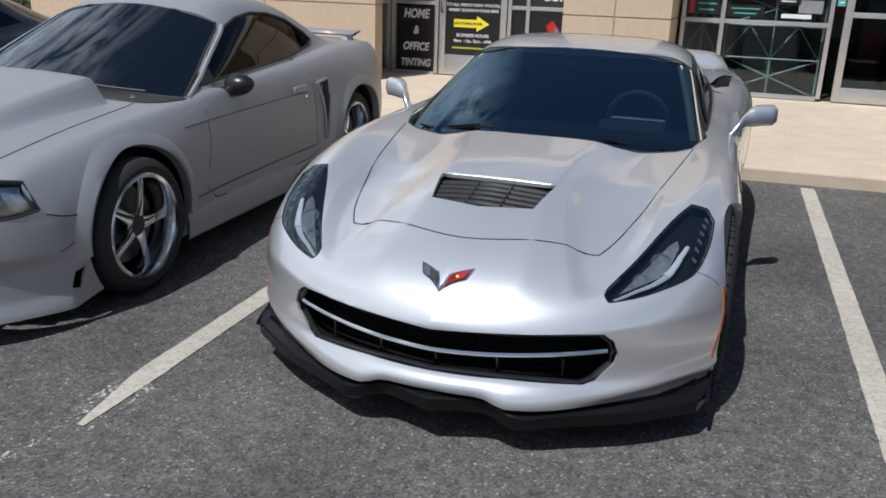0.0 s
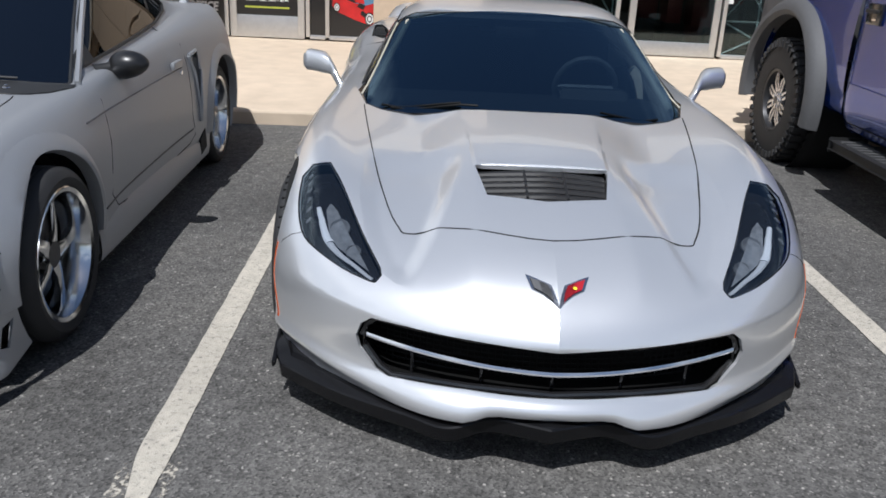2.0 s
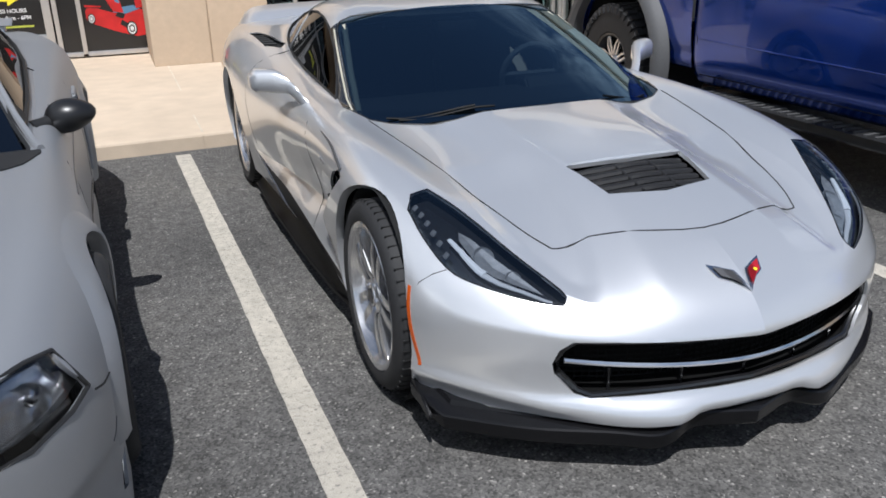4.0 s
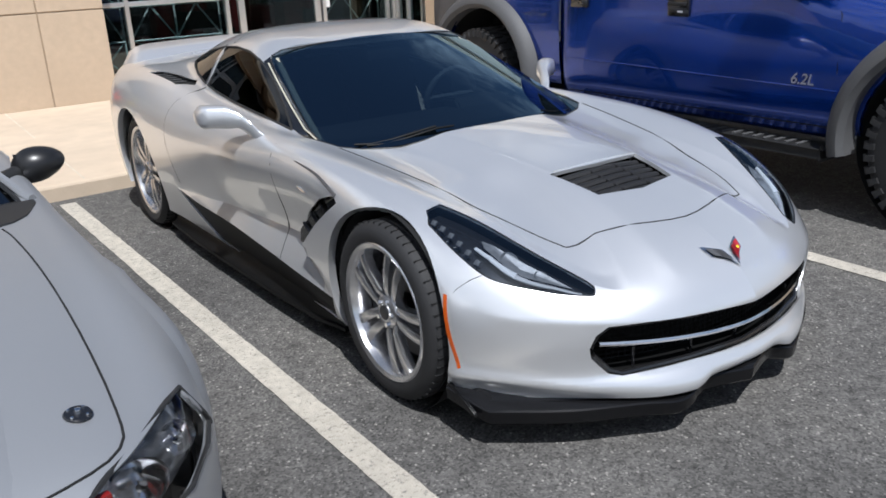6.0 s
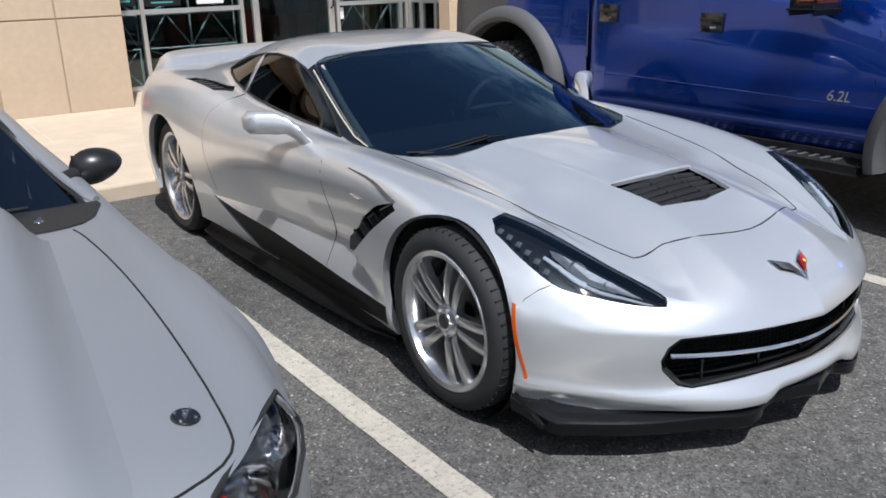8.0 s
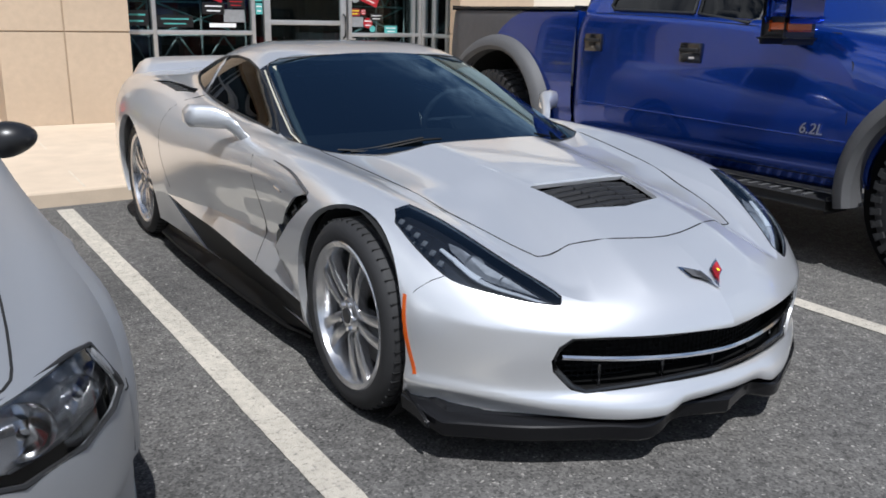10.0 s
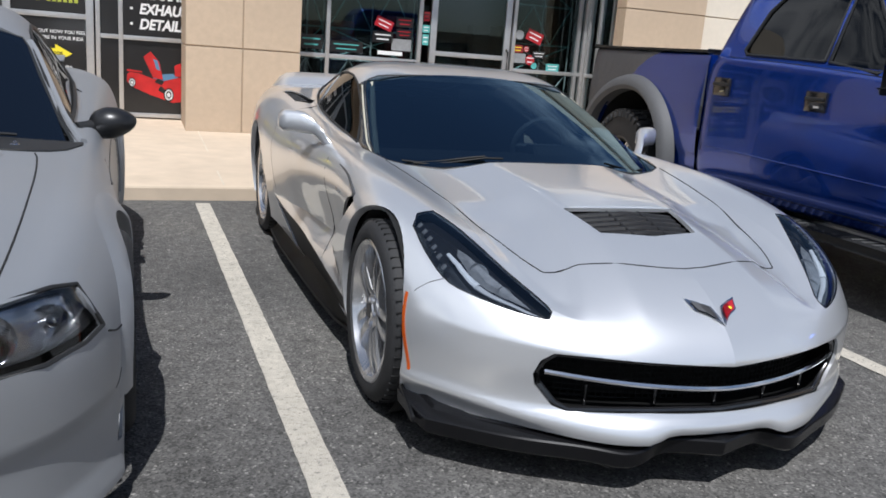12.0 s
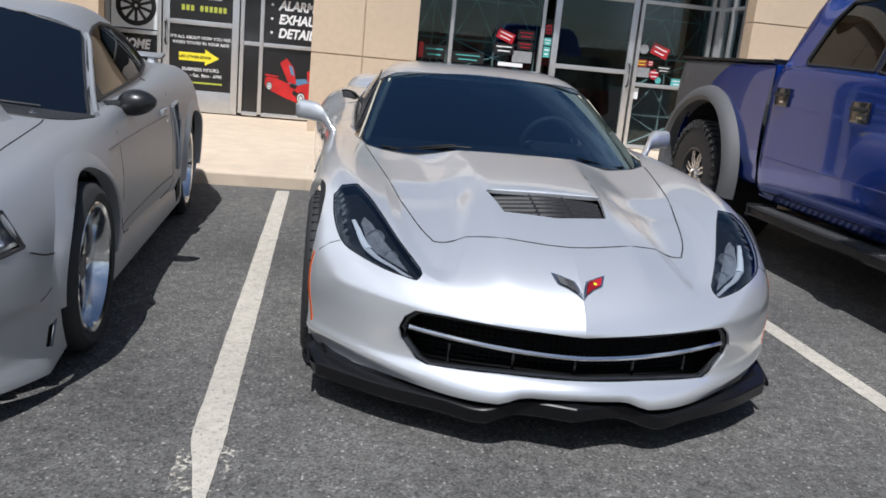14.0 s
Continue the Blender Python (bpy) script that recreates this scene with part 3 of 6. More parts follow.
# added block whose dark colour gives the dimness behind the side glazing
solo("east_dim_backing", box(4.46, PIER_Y + .25, .1, 5.46, GLASS_Y + .3, 3.94), M_SHOP, "added block behind the side glazing, dark for the dim inside", "wall", "structure", smooth=0)
side = tagged(thing("window_8", "aluminium-framed side glazing of the recessed entrance", "window"), kind="structure")
for y in (PIER_Y + .28, 7.45, 7.80, GLASS_Y - .08):
    part("mullion", box(4.32, y - .025, .15, 4.40, y + .025, 3.0, .004), M_ALU, side)
for z in (.175, 1.045, 2.15):
    part("rail", box(4.325, PIER_Y + .30, z - .025, 4.395, GLASS_Y - .10, z + .025, .004), M_ALU, side)
part("pane", box(4.356, PIER_Y + .30, .18, 4.364, GLASS_Y - .10, 3.0), G_SHOP, side, smooth=0)


def glass_door(name, x0, x1, y, bottom, mid, label, sides=.085, handle=1):
    d = tagged(thing(name, label, "door"), kind="structure")
    z0, z1 = WALK_Z + .015, 2.20
    for a, b, c, e in ((x0, z0, x0 + sides, z1), (x1 - sides, z0, x1, z1), (x0 + sides, z0, x1 - sides, bottom), (x0 + sides, mid - .03, x1 - sides, mid + .03), (x0 + sides, z1 - .08, x1 - sides, z1)):
        part("door_frame", box(a, y - .03, b, c, y + .03, e, .004), M_ALU, d)
    for c, e in ((bottom, mid - .03), (mid + .03, z1 - .08)):
        p = part("pane", box(x0 + sides, y - .004, c, x1 - sides, y + .004, e), G_SHOP, d, smooth=0)
        p.visible_shadow = False
    hx = x1 - .045 if handle > 0 else x0 + .045
    part("door_handle", tube([(hx, y - .03, 1.0), (hx, y - .09, 1.03), (hx, y - .09, 1.28), (hx, y - .03, 1.31)], .013), M_BLACK, d, "dark pull handle")
    return d


glass_door("door_1", 1.99, 3.15, GLASS_Y, .34, 1.195, "aluminium-framed glass entrance door")
glass_door("door_2", -3.12, -2.165, GLASS_Y, .44, 1.30, "aluminium-framed door covered with black signs", handle=-1)

# plain unseen blocks behind the camera and at both sides, added against low skylight
for nm, x0, y0, x1, y1, h in (("sky_block_south", -40, -48, 40, -42, 2.6), ("sky_block_west", -40, -42, -32, 30, 5.5), ("sky_block_east", 30, -42, 38, 30, 5.5)):
    solo(nm, box(x0, y0, -.05, x1, y1, h), M_STUCCO, "unseen plain tan block added to hold back the low sky", "wall", "structure", smooth=0)

# inside of the shop: a dim room, the dimness put into dark colours
solo("wall_shop_back", box(-3.9, 12.4, .1, 15.9, 12.6, 3.9), M_SHOP, "back wall inside the shop, coloured dark for the dim room", "wall", "structure", smooth=0)
solo("wall_shop_side", box(-.6, 8.5, .15, -.5, 12.4, 3.9), M_SHOP, "partition inside the shop, coloured dark for the dim room", "wall", "structure", smooth=0)
solo("ceiling", box(-3.9, 8.6, 3.1, 15.9, 12.4, 3.2), M_SHOP, "ceiling of the shop, coloured dark for the dim room", "ceiling", "structure", smooth=0)
solo("floor", box(-3.9, 8.25, .162, 15.9, 12.4, .172), M_SHOP, "floor of the shop, coloured dark for the dim room", "floor", "structure", smooth=0)


def display_truss(x0, x1, y, n):
    """A folding steel display frame: rails with zigzag and crossed braces."""
    g = thing("display_truss", "grey steel lattice frame standing behind the shop glass", "frame")
    zs = (.175, .62, 1.02, 1.42, 1.95, 2.55)
    r = .0125
    for x in (x0, (x0 + x1) / 2, x1):
        part("post", tube([(x, y, zs[0]), (x, y, zs[-1])], r, 6), M_TRUSS, g)
    # tubes above the middle rail carry the glass film's tint as colour
    for z in zs[1:]:
        part("rail", tube([(x0, y, z), (x1, y, z)], r, 6), M_TRUSS if z < 1.1 else M_FILMTUBE, g)
    dx = (x1 - x0) / n
    for lo, hi in ((.62, 1.02), (1.42, 1.95)):
        for k in range(n):
            a, b = x0 + k * dx, x0 + (k + 1) * dx
            part("brace", tube([(a, y + .02, lo if k % 2 == 0 else hi), (b, y + .02, hi if k % 2 == 0 else lo)], .011, 6), M_TRUSS if lo < 1 else M_FILMTUBE, g)
    for lo, hi in ((.175, .62), (1.02, 1.42), (1.95, 2.55)):
        part("brace", tube([(x0, y + .02, lo), (x1, y + .02, hi)], .011, 6), M_TRUSS if lo < 1 else M_FILMTUBE, g)
        part("brace", tube([(x0, y + .045, hi), (x1, y + .045, lo)], .011, 6), M_TRUSS if lo < 1 else M_FILMTUBE, g)
    return g


display_truss(.16, .58, 8.33, 2)
display_truss(.66, 1.80, 8.33, 4)
display_truss(3.26, 4.16, 8.33, 3)
rng = random.Random(3)
for k in range(12):
    x = .2 + .36 * k
    z = .172
    while z < 1.5:
        h = rng.uniform(.22, .45)
        w = rng.uniform(.20, .34)
        solo("stock_box", box(x, 9.1 + rng.uniform(0, .4), z, x + w, 9.6, z + h, .008), rng.choice((M_SHOPRED, M_SHOPRED, M_SHOP, M_GREYVINYL)),
             "dim cardboard stock box inside the shop", "box", group="stock boxes", smooth=0)
        z += h


# ---- signs on the glass ----
def board(name, x0, z0, x1, z1, y, material, label, category="sign"):
    t = thing(name, label, category)
    part("sheet", box(x0, y - .003, z0, x1, y + .003, z1), material, t, smooth=0)
    return t


def upright(x, y, z):
    return pose(x, y, z, 90, 0, 0)


Y1 = GLASS_Y - .009
s = board("tinting_sign", -3.745, .195, -3.20, 1.07, Y1, M_SIGNBLACK, "black sign with white words for home and office tinting")
for text, z, w in (("HOME", .915, .165), ("&", .70, .15), ("OFFICE", .475, .150), ("TINTING", .255, .140)):
    words("lettering", text, w, M_WHITE, s, upright(-3.472, Y1 - .006, z) @ Matrix.Diagonal((.80, 1, 1, 1)), "CENTER", .2, weight=.038)
s = board("hours_sign", -3.03, .445, -2.255, 1.265, Y1, M_SIGNBLACK, "black door sign with a yellow arrow and opening hours")
for text, z, w in (("IT'S ALL ABOUT HOW YOU FEEL", 1.095, .053), ("WHEN YOU'RE IN YOUR RIDE", 1.025, .053)):
    words("lettering", text, w, M_WHITE, s, upright(-2.64, Y1 - .006, z), "CENTER")
arrow = prism([(-2.915, .815), (-2.585, .815), (-2.585, .765), (-2.405, .868), (-2.585, .970), (-2.585, .920), (-2.915, .920)], "y", Y1 - .007, Y1 - .004)
part("arrow", arrow, M_YELLOW, s, "yellow arrow", 0)
words("lettering", "USE OTHER DOOR", .048, M_SIGNBLACK, s, upright(-2.71, Y1 - .009, .852), "CENTER", .1)
for text, z, w in (("BUSINESS HOURS", .690, .060), ("Mon. - Sat. 9am - 6PM", .615, .060)):
    words("lettering", text, w, M_WHITE, s, upright(-2.64, Y1 - .006, z), "CENTER")
part("text_bar", box(-2.93, Y1 - .006, .528, -2.36, Y1 - .003, .550), M_YELLOWGREEN, s, "unreadable yellow line of text", 0)
s = board("phone_sign", -3.03, 1.335, -2.255, 2.1, Y1, M_SIGNBLACK, "black sign with yellow and white lines on the door")
for k in range(11):
    if k not in (0, 4):
        part("text_bar", box(-2.95 + .058 * k, Y1 - .006, 1.445, -2.911 + .058 * k, Y1 - .003, 1.515), M_YELLOWGREEN, s, "yellow-green line of text", 0)
for z, w in ((1.60, .50), (1.68, .60)):
    part("text_bar", box(-2.64 - w / 2, Y1 - .006, z, -2.64 + w / 2, Y1 - .003, z + .035), M_WHITE, s, "white line of text", 0)
s = board("services_sign", -1.845, 1.13, -1.16, 2.12, Y1, M_SIGNBLACK, "black sign listing services in white capitals")
for text, z in (("ALARMS", 1.565), ("EXHAUST", 1.39), ("DETAILING", 1.215)):
    words("lettering", text, .165, M_WHITE, s, upright(-1.665, Y1 - .006, z) @ Matrix.Diagonal((.86, 1, 1, 1)), "LEFT", .2, weight=.038)
    part("bullet", box(-1.765, Y1 - .006, z + .04, -1.735, Y1 - .003, z + .07), M_TRUSS, s, "", 0)
part("text_bar", box(-1.665, Y1 - .006, 1.75, -1.20, Y1 - .003, 1.85), M_WHITE, s, "", 0)

board("film_sign", -2.09, .22, -1.90, 2.12, Y1, M_SIGNBLACK, "plain black film sheet on the narrow shop window", "sign")

# poster of a red wedge-shaped car with raised doors; u runs along it, v up
s = board("car_poster", -1.845, .22, -1.16, 1.08, Y1, M_SIGNBLACK, "dark poster showing a red wedge-shaped car with raised doors", "poster")


def printed(name, pts, depth, material, label=""):
    part(name, prism([(-1.845 + u * .70, .22 + v * .86) for u, v in pts], "y", Y1 - .004 - depth * .002, Y1 - .0025 - depth * .002), material, s, label, 0)


M_PRINTBLUE = mat("printed_blue", (.10, .22, .36), .4)
M_PRINTRED = mat("printed_red", (.62, .02, .02), .45, vary=.35, size=9)
printed("printed_body", [(.06, .53), (.05, .44), (.10, .37), (.22, .33), (.46, .25), (.80, .16), (.99, .18), (.99, .50), (.88, .52), (.62, .48), (.45, .49), (.25, .55), (.10, .56)], 1, M_PRINTRED, "red printed car")
printed("printed_wing", [(.05, .60), (.06, .57), (.30, .56), (.30, .58)], 2, M_PRINTRED)
printed("printed_glass", [(.47, .49), (.66, .46), (.90, .52), (.80, .57), (.60, .55)], 2, M_PRINTBLUE)
printed("printed_cabin", [(.50, .44), (.62, .40), (.66, .46), (.55, .49)], 3, M_SIGNBLACK)
printed("printed_door", [(.48, .50), (.32, .78), (.44, .86), (.58, .72), (.64, .48)], 4, M_PRINTRED, "red raised door")
printed("printed_glass", [(.53, .62), (.48, .76), (.55, .74), (.60, .60)], 5, M_PRINTBLUE)
printed("printed_door", [(.84, .53), (.83, .68), (.93, .72), (.99, .66), (.99, .54)], 4, M_PRINTRED, "red raised door")
printed("printed_scoop", [(.56, .33), (.66, .28), (.70, .33), (.60, .39)], 3, M_SIGNBLACK)
for u, v, r in ((.735, .27, .082), (.135, .42, .056)):
    for k, (q, material, nm) in enumerate(((1.0, M_SIGNBLACK, "printed_tyre"), (.78, M_TRUSS, "printed_rim"), (.55, M_SIGNBLACK, "printed_hub"), (.35, M_TRUSS, "printed_cap"))):
        bm = lathe([(Y1 - .013 - .001 * k, 0), (Y1 - .013 - .001 * k, r * q)], 24, "y")
        for vv in bm.verts:
            vv.co.x *= .72
        bmesh.ops.translate(bm, vec=(-1.845 + u * .70, 0, .22 + v * .86), verts=list(bm.verts))
        part(nm, bm, material, s, "", 0)
# wheel poster above the tinting sign
s = board("wheel_poster", -3.76, 1.16, -3.19, 2.1, Y1, M_TRUSS, "grey poster showing a black alloy wheel", "poster")
bm = lathe([(Y1 - .006, 0.19), (Y1 - .006, .25)], 32, "y")
for k in range(10):
    merge(bm, prism([(-.016, .02), (.016, .02), (.020, .20), (-.020, .20)], "y", Y1 - .008, Y1 - .005), pose(0, 0, 0, 0, 36 * k, 0))
bmesh.ops.translate(bm, vec=(-3.455, 0, 1.44), verts=list(bm.verts))
part("printed_wheel", bm, M_SIGNBLACK, s, "black printed wheel", 0)


# stickers on the shop glass
def sticker(x, z, w, h, material, label, inner=None, round_=False, tilt=0):
    y = GLASS_Y - .0045
    t = thing("sticker", label, "sticker", pose(x, y, z, 0, tilt, 0), "stickers on the shop glass")
    bm = lathe([(0, 0), (0, w / 2)], 24, "y") if round_ else box(-w / 2, -.0008, -h / 2, w / 2, .0005, h / 2)
    part("backing", bm, material, t, smooth=0)
    if inner:
        for dz, k in ((-.2, .30), (.2, .38)):
            part("text_bar", box(-w * k, -.003, dz * h - h * .055, w * k, -.0015, dz * h + h * .055), inner, t, smooth=0)
    return t


sticker(.40, 1.225, .30, .18, M_SIGNBLACK, "black sticker with pale teal lettering bars", M_TEAL)
sticker(.22, 1.24, .06, .20, M_RED, "narrow red strip sticker on glass")
sticker(.86, 1.19, .44, .14, M_SIGNBLACK, "dark sticker with teal shapes on glass", M_TEAL)
sticker(1.35, 1.52, .24, .13, M_RED, "red tilted sticker with white bars", M_WHITE, tilt=20)
sticker(1.63, 1.56, .23, .13, M_SIGNBLACK, "black and red oval sticker", M_RED)
sticker(1.63, 1.415, .22, .11, M_SIGNBLACK, "black sticker with red and white", M_RED)
sticker(1.34, 1.35, .28, .14, M_SIGNBLACK, "black sticker with a white outline shape", M_WHITE)
sticker(1.60, 1.265, .27, .15, M_STICKGREY, "grey rectangular sticker on the glass")
sticker(1.45, 1.15, .34, .05, M_WHITE, "white strip of lettering on the glass")
sticker(1.93, 1.66, .08, .12, M_RED, "narrow red sticker on the glass", M_SIGNBLACK)
sticker(1.93, 1.50, .10, .10, M_TEAL, "small teal sticker on the glass", M_WHITE)
sticker(1.93, 1.36, .09, .14, M_TEAL, "narrow teal sticker on the glass", M_WHITE)
sticker(3.53, 1.52, .25, .15, M_RED, "red tilted sticker with white bars", M_WHITE, tilt=20)
sticker(3.30, 1.215, .24, .13, M_STICKGREY, "plain grey sticker on the shop glass")
sticker(3.29, 1.34, .16, .10, M_SHOPRED, "dark red sticker on the shop glass", M_YELLOW)
sticker(3.49, 1.20, .14, .14, M_RED, "round red sticker on the glass", M_WHITE, True)
sticker(3.42, 1.345, .08, .08, M_RED, "small round red sticker on glass", M_WHITE, True)
sticker(3.56, 1.125, .09, .09, M_TEAL, "small round teal sticker on glass", None, True)
sticker(3.62, 1.28, .20, .10, M_SIGNBLACK, "black sticker with white bars on glass", M_WHITE)
sticker(3.85, 1.115, .20, .11, M_TEAL, "teal sticker low on the shop glass", M_WHITE)
sticker(3.30, 1.53, .13, .13, M_STICKGREY, "round grey sticker on the glass", None, True)
sticker(3.27, .92, .06, .15, M_WHITE, "white price tag sticker on glass")


# ---- planting and the black car beyond the grey coupe ----
def shrub(x, y, h, r, seed):
    """A bush: stems and many small leaves in an uneven mass."""
    rng = random.Random(seed)
    t = thing("shrub", "green leafy shrub beside the shop wall", "shrub", pose(x, y, 0))
    stems, leaves = bmesh.new(), bmesh.new()
    tips = []
    for k in range(26):
        a, q = rng.uniform(0, 6.283), rng.uniform(.2, 1) * r
        tip = Vector((q * math.cos(a), q * math.sin(a), h * rng.uniform(.45, 1.0)))
        tube([(0, 0, 0), tip * .5 + Vector((0, 0, h * .12)), tip], [.02, .012, .004], 5, bm=stems)
        tips.append(tip)
    for k in range(2600):
        p = rng.choice(tips) * rng.uniform(.45, 1.05) + Vector([rng.gauss(0, .10) for _ in range(3)])
        p.z = max(p.z, .05)
        u = Vector([rng.gauss(0, 1) for _ in range(3)]).normalized()
        w = u.orthogonal().normalized()
        s_ = rng.uniform(.02, .045)
        leaves.faces.new([leaves.verts.new(q) for q in (p - u * s_, p + w * s_ * .5, p + u * s_, p - w * s_ * .5)])
    part("stem", stems, mat("bark", (.10, .07, .05), .9, vary=.3), t)
    tagged(part("foliage", leaves, mat("leaf_green", (.07, .12, .03), .6, vary=.5, size=8), t, "", 0), kind="stuff")
    return t


shrub(-9.9, 7.6, 1.9, .9, 1)
shrub(-11.2, 8.2, 1.7, .9, 2)


# ---- silver sports coupe: nose towards -y, front axle at y = 0 ----
def wheel(name, r, width, rim_r, spokes, parent, m, style, recess=.075):
    """A wheel about the x axis with its face towards -x. style: split, five or truck."""
    w = part(name, lathe([(-width * 0.30, rim_r * 0.2), (-width * 0.30, 0.0)], 12), M_RIMDARK, parent, m=m)
    h = width / 2
    tyre = lathe([(-h * 0.80, rim_r), (-h * 0.97, rim_r + 0.012), (-h * 1.02, rim_r + (r - rim_r) * 0.5), (-h * 0.93, r - 0.018), (-h * 0.80, r - 0.003),
                  (-h * 0.56, r), (-h * 0.54, r - 0.008), (-h * 0.50, r - 0.008), (-h * 0.48, r), (-h * 0.02, r), (0, r - 0.008), (h * 0.04, r - 0.008),
                  (h * 0.06, r), (h * 0.48, r), (h * 0.50, r - 0.008), (h * 0.54, r - 0.008), (h * 0.56, r), (h * 0.80, r - 0.003), (h, rim_r + 0.03), (h * 0.8, rim_r)], 72)
    part("tyre", tyre, M_RUBBER, w, "black rubber tyre")
    if style == "split":
        # shade of the cross grooves drawn as near-black bars on the tread
        cuts = bmesh.new()
        for k in range(54):
            for d0, d1, turn in ((-h * .86, -h * .56, 0.0), (-h * .48, -h * .04, 3.3), (h * .08, h * .48, 0.0), (h * .56, h * .8, 3.3)):
                merge(cuts, box(d0, -.0016, r - .008, d1, .0016, r - .0005 + .0008), pose(0, 0, 0, 360 * k / 54 + turn, 0, 0))
        tagged(part("tread_groove_shade", cuts, M_VOID, w, "near-black bars drawn for the tread's shaded cross grooves", 0), kind="stuff")
    if style == "truck":
        lugs = bmesh.new()
        for k in range(40):
            a = 2 * math.pi * k / 40
            for s, off in ((-1, 0.0), (0, 0.5), (1, 0.0)):
                aa = a + off * 2 * math.pi / 40
                b = box(s * h * 0.66 - h * 0.26, -0.021, r - 0.012, s * h * 0.66 + h * 0.26, 0.021, r + 0.012)
                merge(lugs, b, pose(0, 0, 0, math.degrees(aa), 0, 0))
            b = box(-h * 1.06, -0.016, r - 0.055, -h * 0.9, 0.016, r - 0.008)
            merge(lugs, b, pose(0, 0, 0, math.degrees(a), 0, 0))
        part("tread", lugs, M_RUBBER, w, "chunky off-road tread blocks", 0)
    lip = -h * 0.93
    metal = M_RIMPOL if style == "five" else M_RIM
    barrel = lathe([(lip, rim_r + 0.012), (lip - 0.006, rim_r + 0.004), (lip, rim_r - 0.012), (lip + 0.02, rim_r - 0.02), (lip + (0.10 if style == "five" else 0.05), rim_r - 0.035),
                    (h * 0.8, rim_r - 0.03)], 72)
    part("rim", barrel, metal if style != "truck" else M_RIMDARK, w)
    face = lip + {"split": 0.012, "five": recess, "truck": 0.02}[style]
    for k in range(spokes):
        turn = pose(0, 0, 0, 360 * k / spokes + 90, 0, 0)
        bm = bmesh.new()
        if style == "five":
            prof = [(0.045, 0.030, -0.012), (0.09, 0.022, -0.014), (rim_r * 0.7, 0.019, -0.006), (rim_r - 0.025, 0.024, 0.004)]
            rows = [[(face + d + 0.03, -hw, q), (face + d + 0.004, -hw, q), (face + d, -hw * 0.5, q), (face + d, hw * 0.5, q), (face + d + 0.004, hw, q), (face + d + 0.03, hw, q)] for q, hw, d in prof]
            bm = surface(rows)
        else:
            lean = 0.020 if style == "split" else 0.05
            for s in (-1, 1):
                wide = 0.0058 if style == "split" else 0.0
                prof = [(0.045, 0.0135, 0.012), (0.08, 0.0125 + wide * 0.5, 0.0), (rim_r * 0.62, 0.0115 + wide, -0.004), (rim_r - 0.015, 0.015 + wide, 0.004)]
                rows = []
                for q, hw, d in prof:
                    f = (q - 0.045) / (rim_r - 0.06)
                    mid = s * (0.020 + lean * f)
                    if style == "truck":
                        mid = s * (0.012 + lean * f * f * 1.3)
                    rows.append([(face + d + 0.035, mid - hw * 1.1, q), (face + d + 0.003, mid - hw, q), (face + d, mid - hw * 0.5, q), (face + d, mid + hw * 0.5, q),
                                 (face + d + 0.003, mid + hw, q), (face + d + 0.035, mid + hw * 1.1, q)])
                merge(bm, surface(rows))
        bmesh.ops.transform(bm, matrix=turn, verts=list(bm.verts))
        bmesh.ops.recalc_face_normals(bm, faces=list(bm.faces))
        part("spoke", bm, metal, w)
    hub = lathe([(face + 0.03, 0.062), (face + 0.004, 0.060), (face - 0.002, 0.05), (face - 0.002, 0.036), (face - 0.006, 0.034), (face - 0.008, 0.02), (face - 0.008, 0.0)], 36)
    part("hub", hub, metal, w)
    cap_r = 0.018 if style == "five" else 0.028
    part("centre_cap", lathe([(face - 0.007, cap_r), (face - 0.0105, cap_r - 0.003), (face - 0.012, 0.0)], 24), M_RIMDARK if style != "five" else M_CHROME, w, "dark centre cap")
    for k in range(5):
        a = 2 * math.pi * (k + 0.5) / 5
        nut = lathe([(face - 0.012, 0.0), (face - 0.012, 0.009), (face + 0.005, 0.010)], 6)
        bmesh.ops.translate(nut, vec=(0, 0.045 * math.cos(a), 0.045 * math.sin(a)), verts=list(nut.verts))
        part("wheel_nut", nut, M_CHROME, w)
    disc_r = rim_r * 0.76
    part("brake_disc", lathe([(-0.01, 0.05), (-0.01, disc_r), (0.015, disc_r), (0.015, 0.05)], 48), M_DISC, w, "grey steel brake disc")
    cal = prism([(disc_r * 0.62 * math.cos(t), disc_r * 0.62 * math.sin(t)) for t in np.linspace(-0.45, 0.45, 6)] +
                [(disc_r * 1.1 * math.cos(t), disc_r * 1.1 * math.sin(t)) for t in np.linspace(0.4, -0.4, 6)], "x", -0.045, 0.04, 0.005)
    part("brake_caliper", cal, M_RIMDARK, w, "dark brake caliper")
    part("backing", lathe([(0.05, 0.0), (0.05, rim_r - 0.03)], 36), M_VOID, w)
    return w


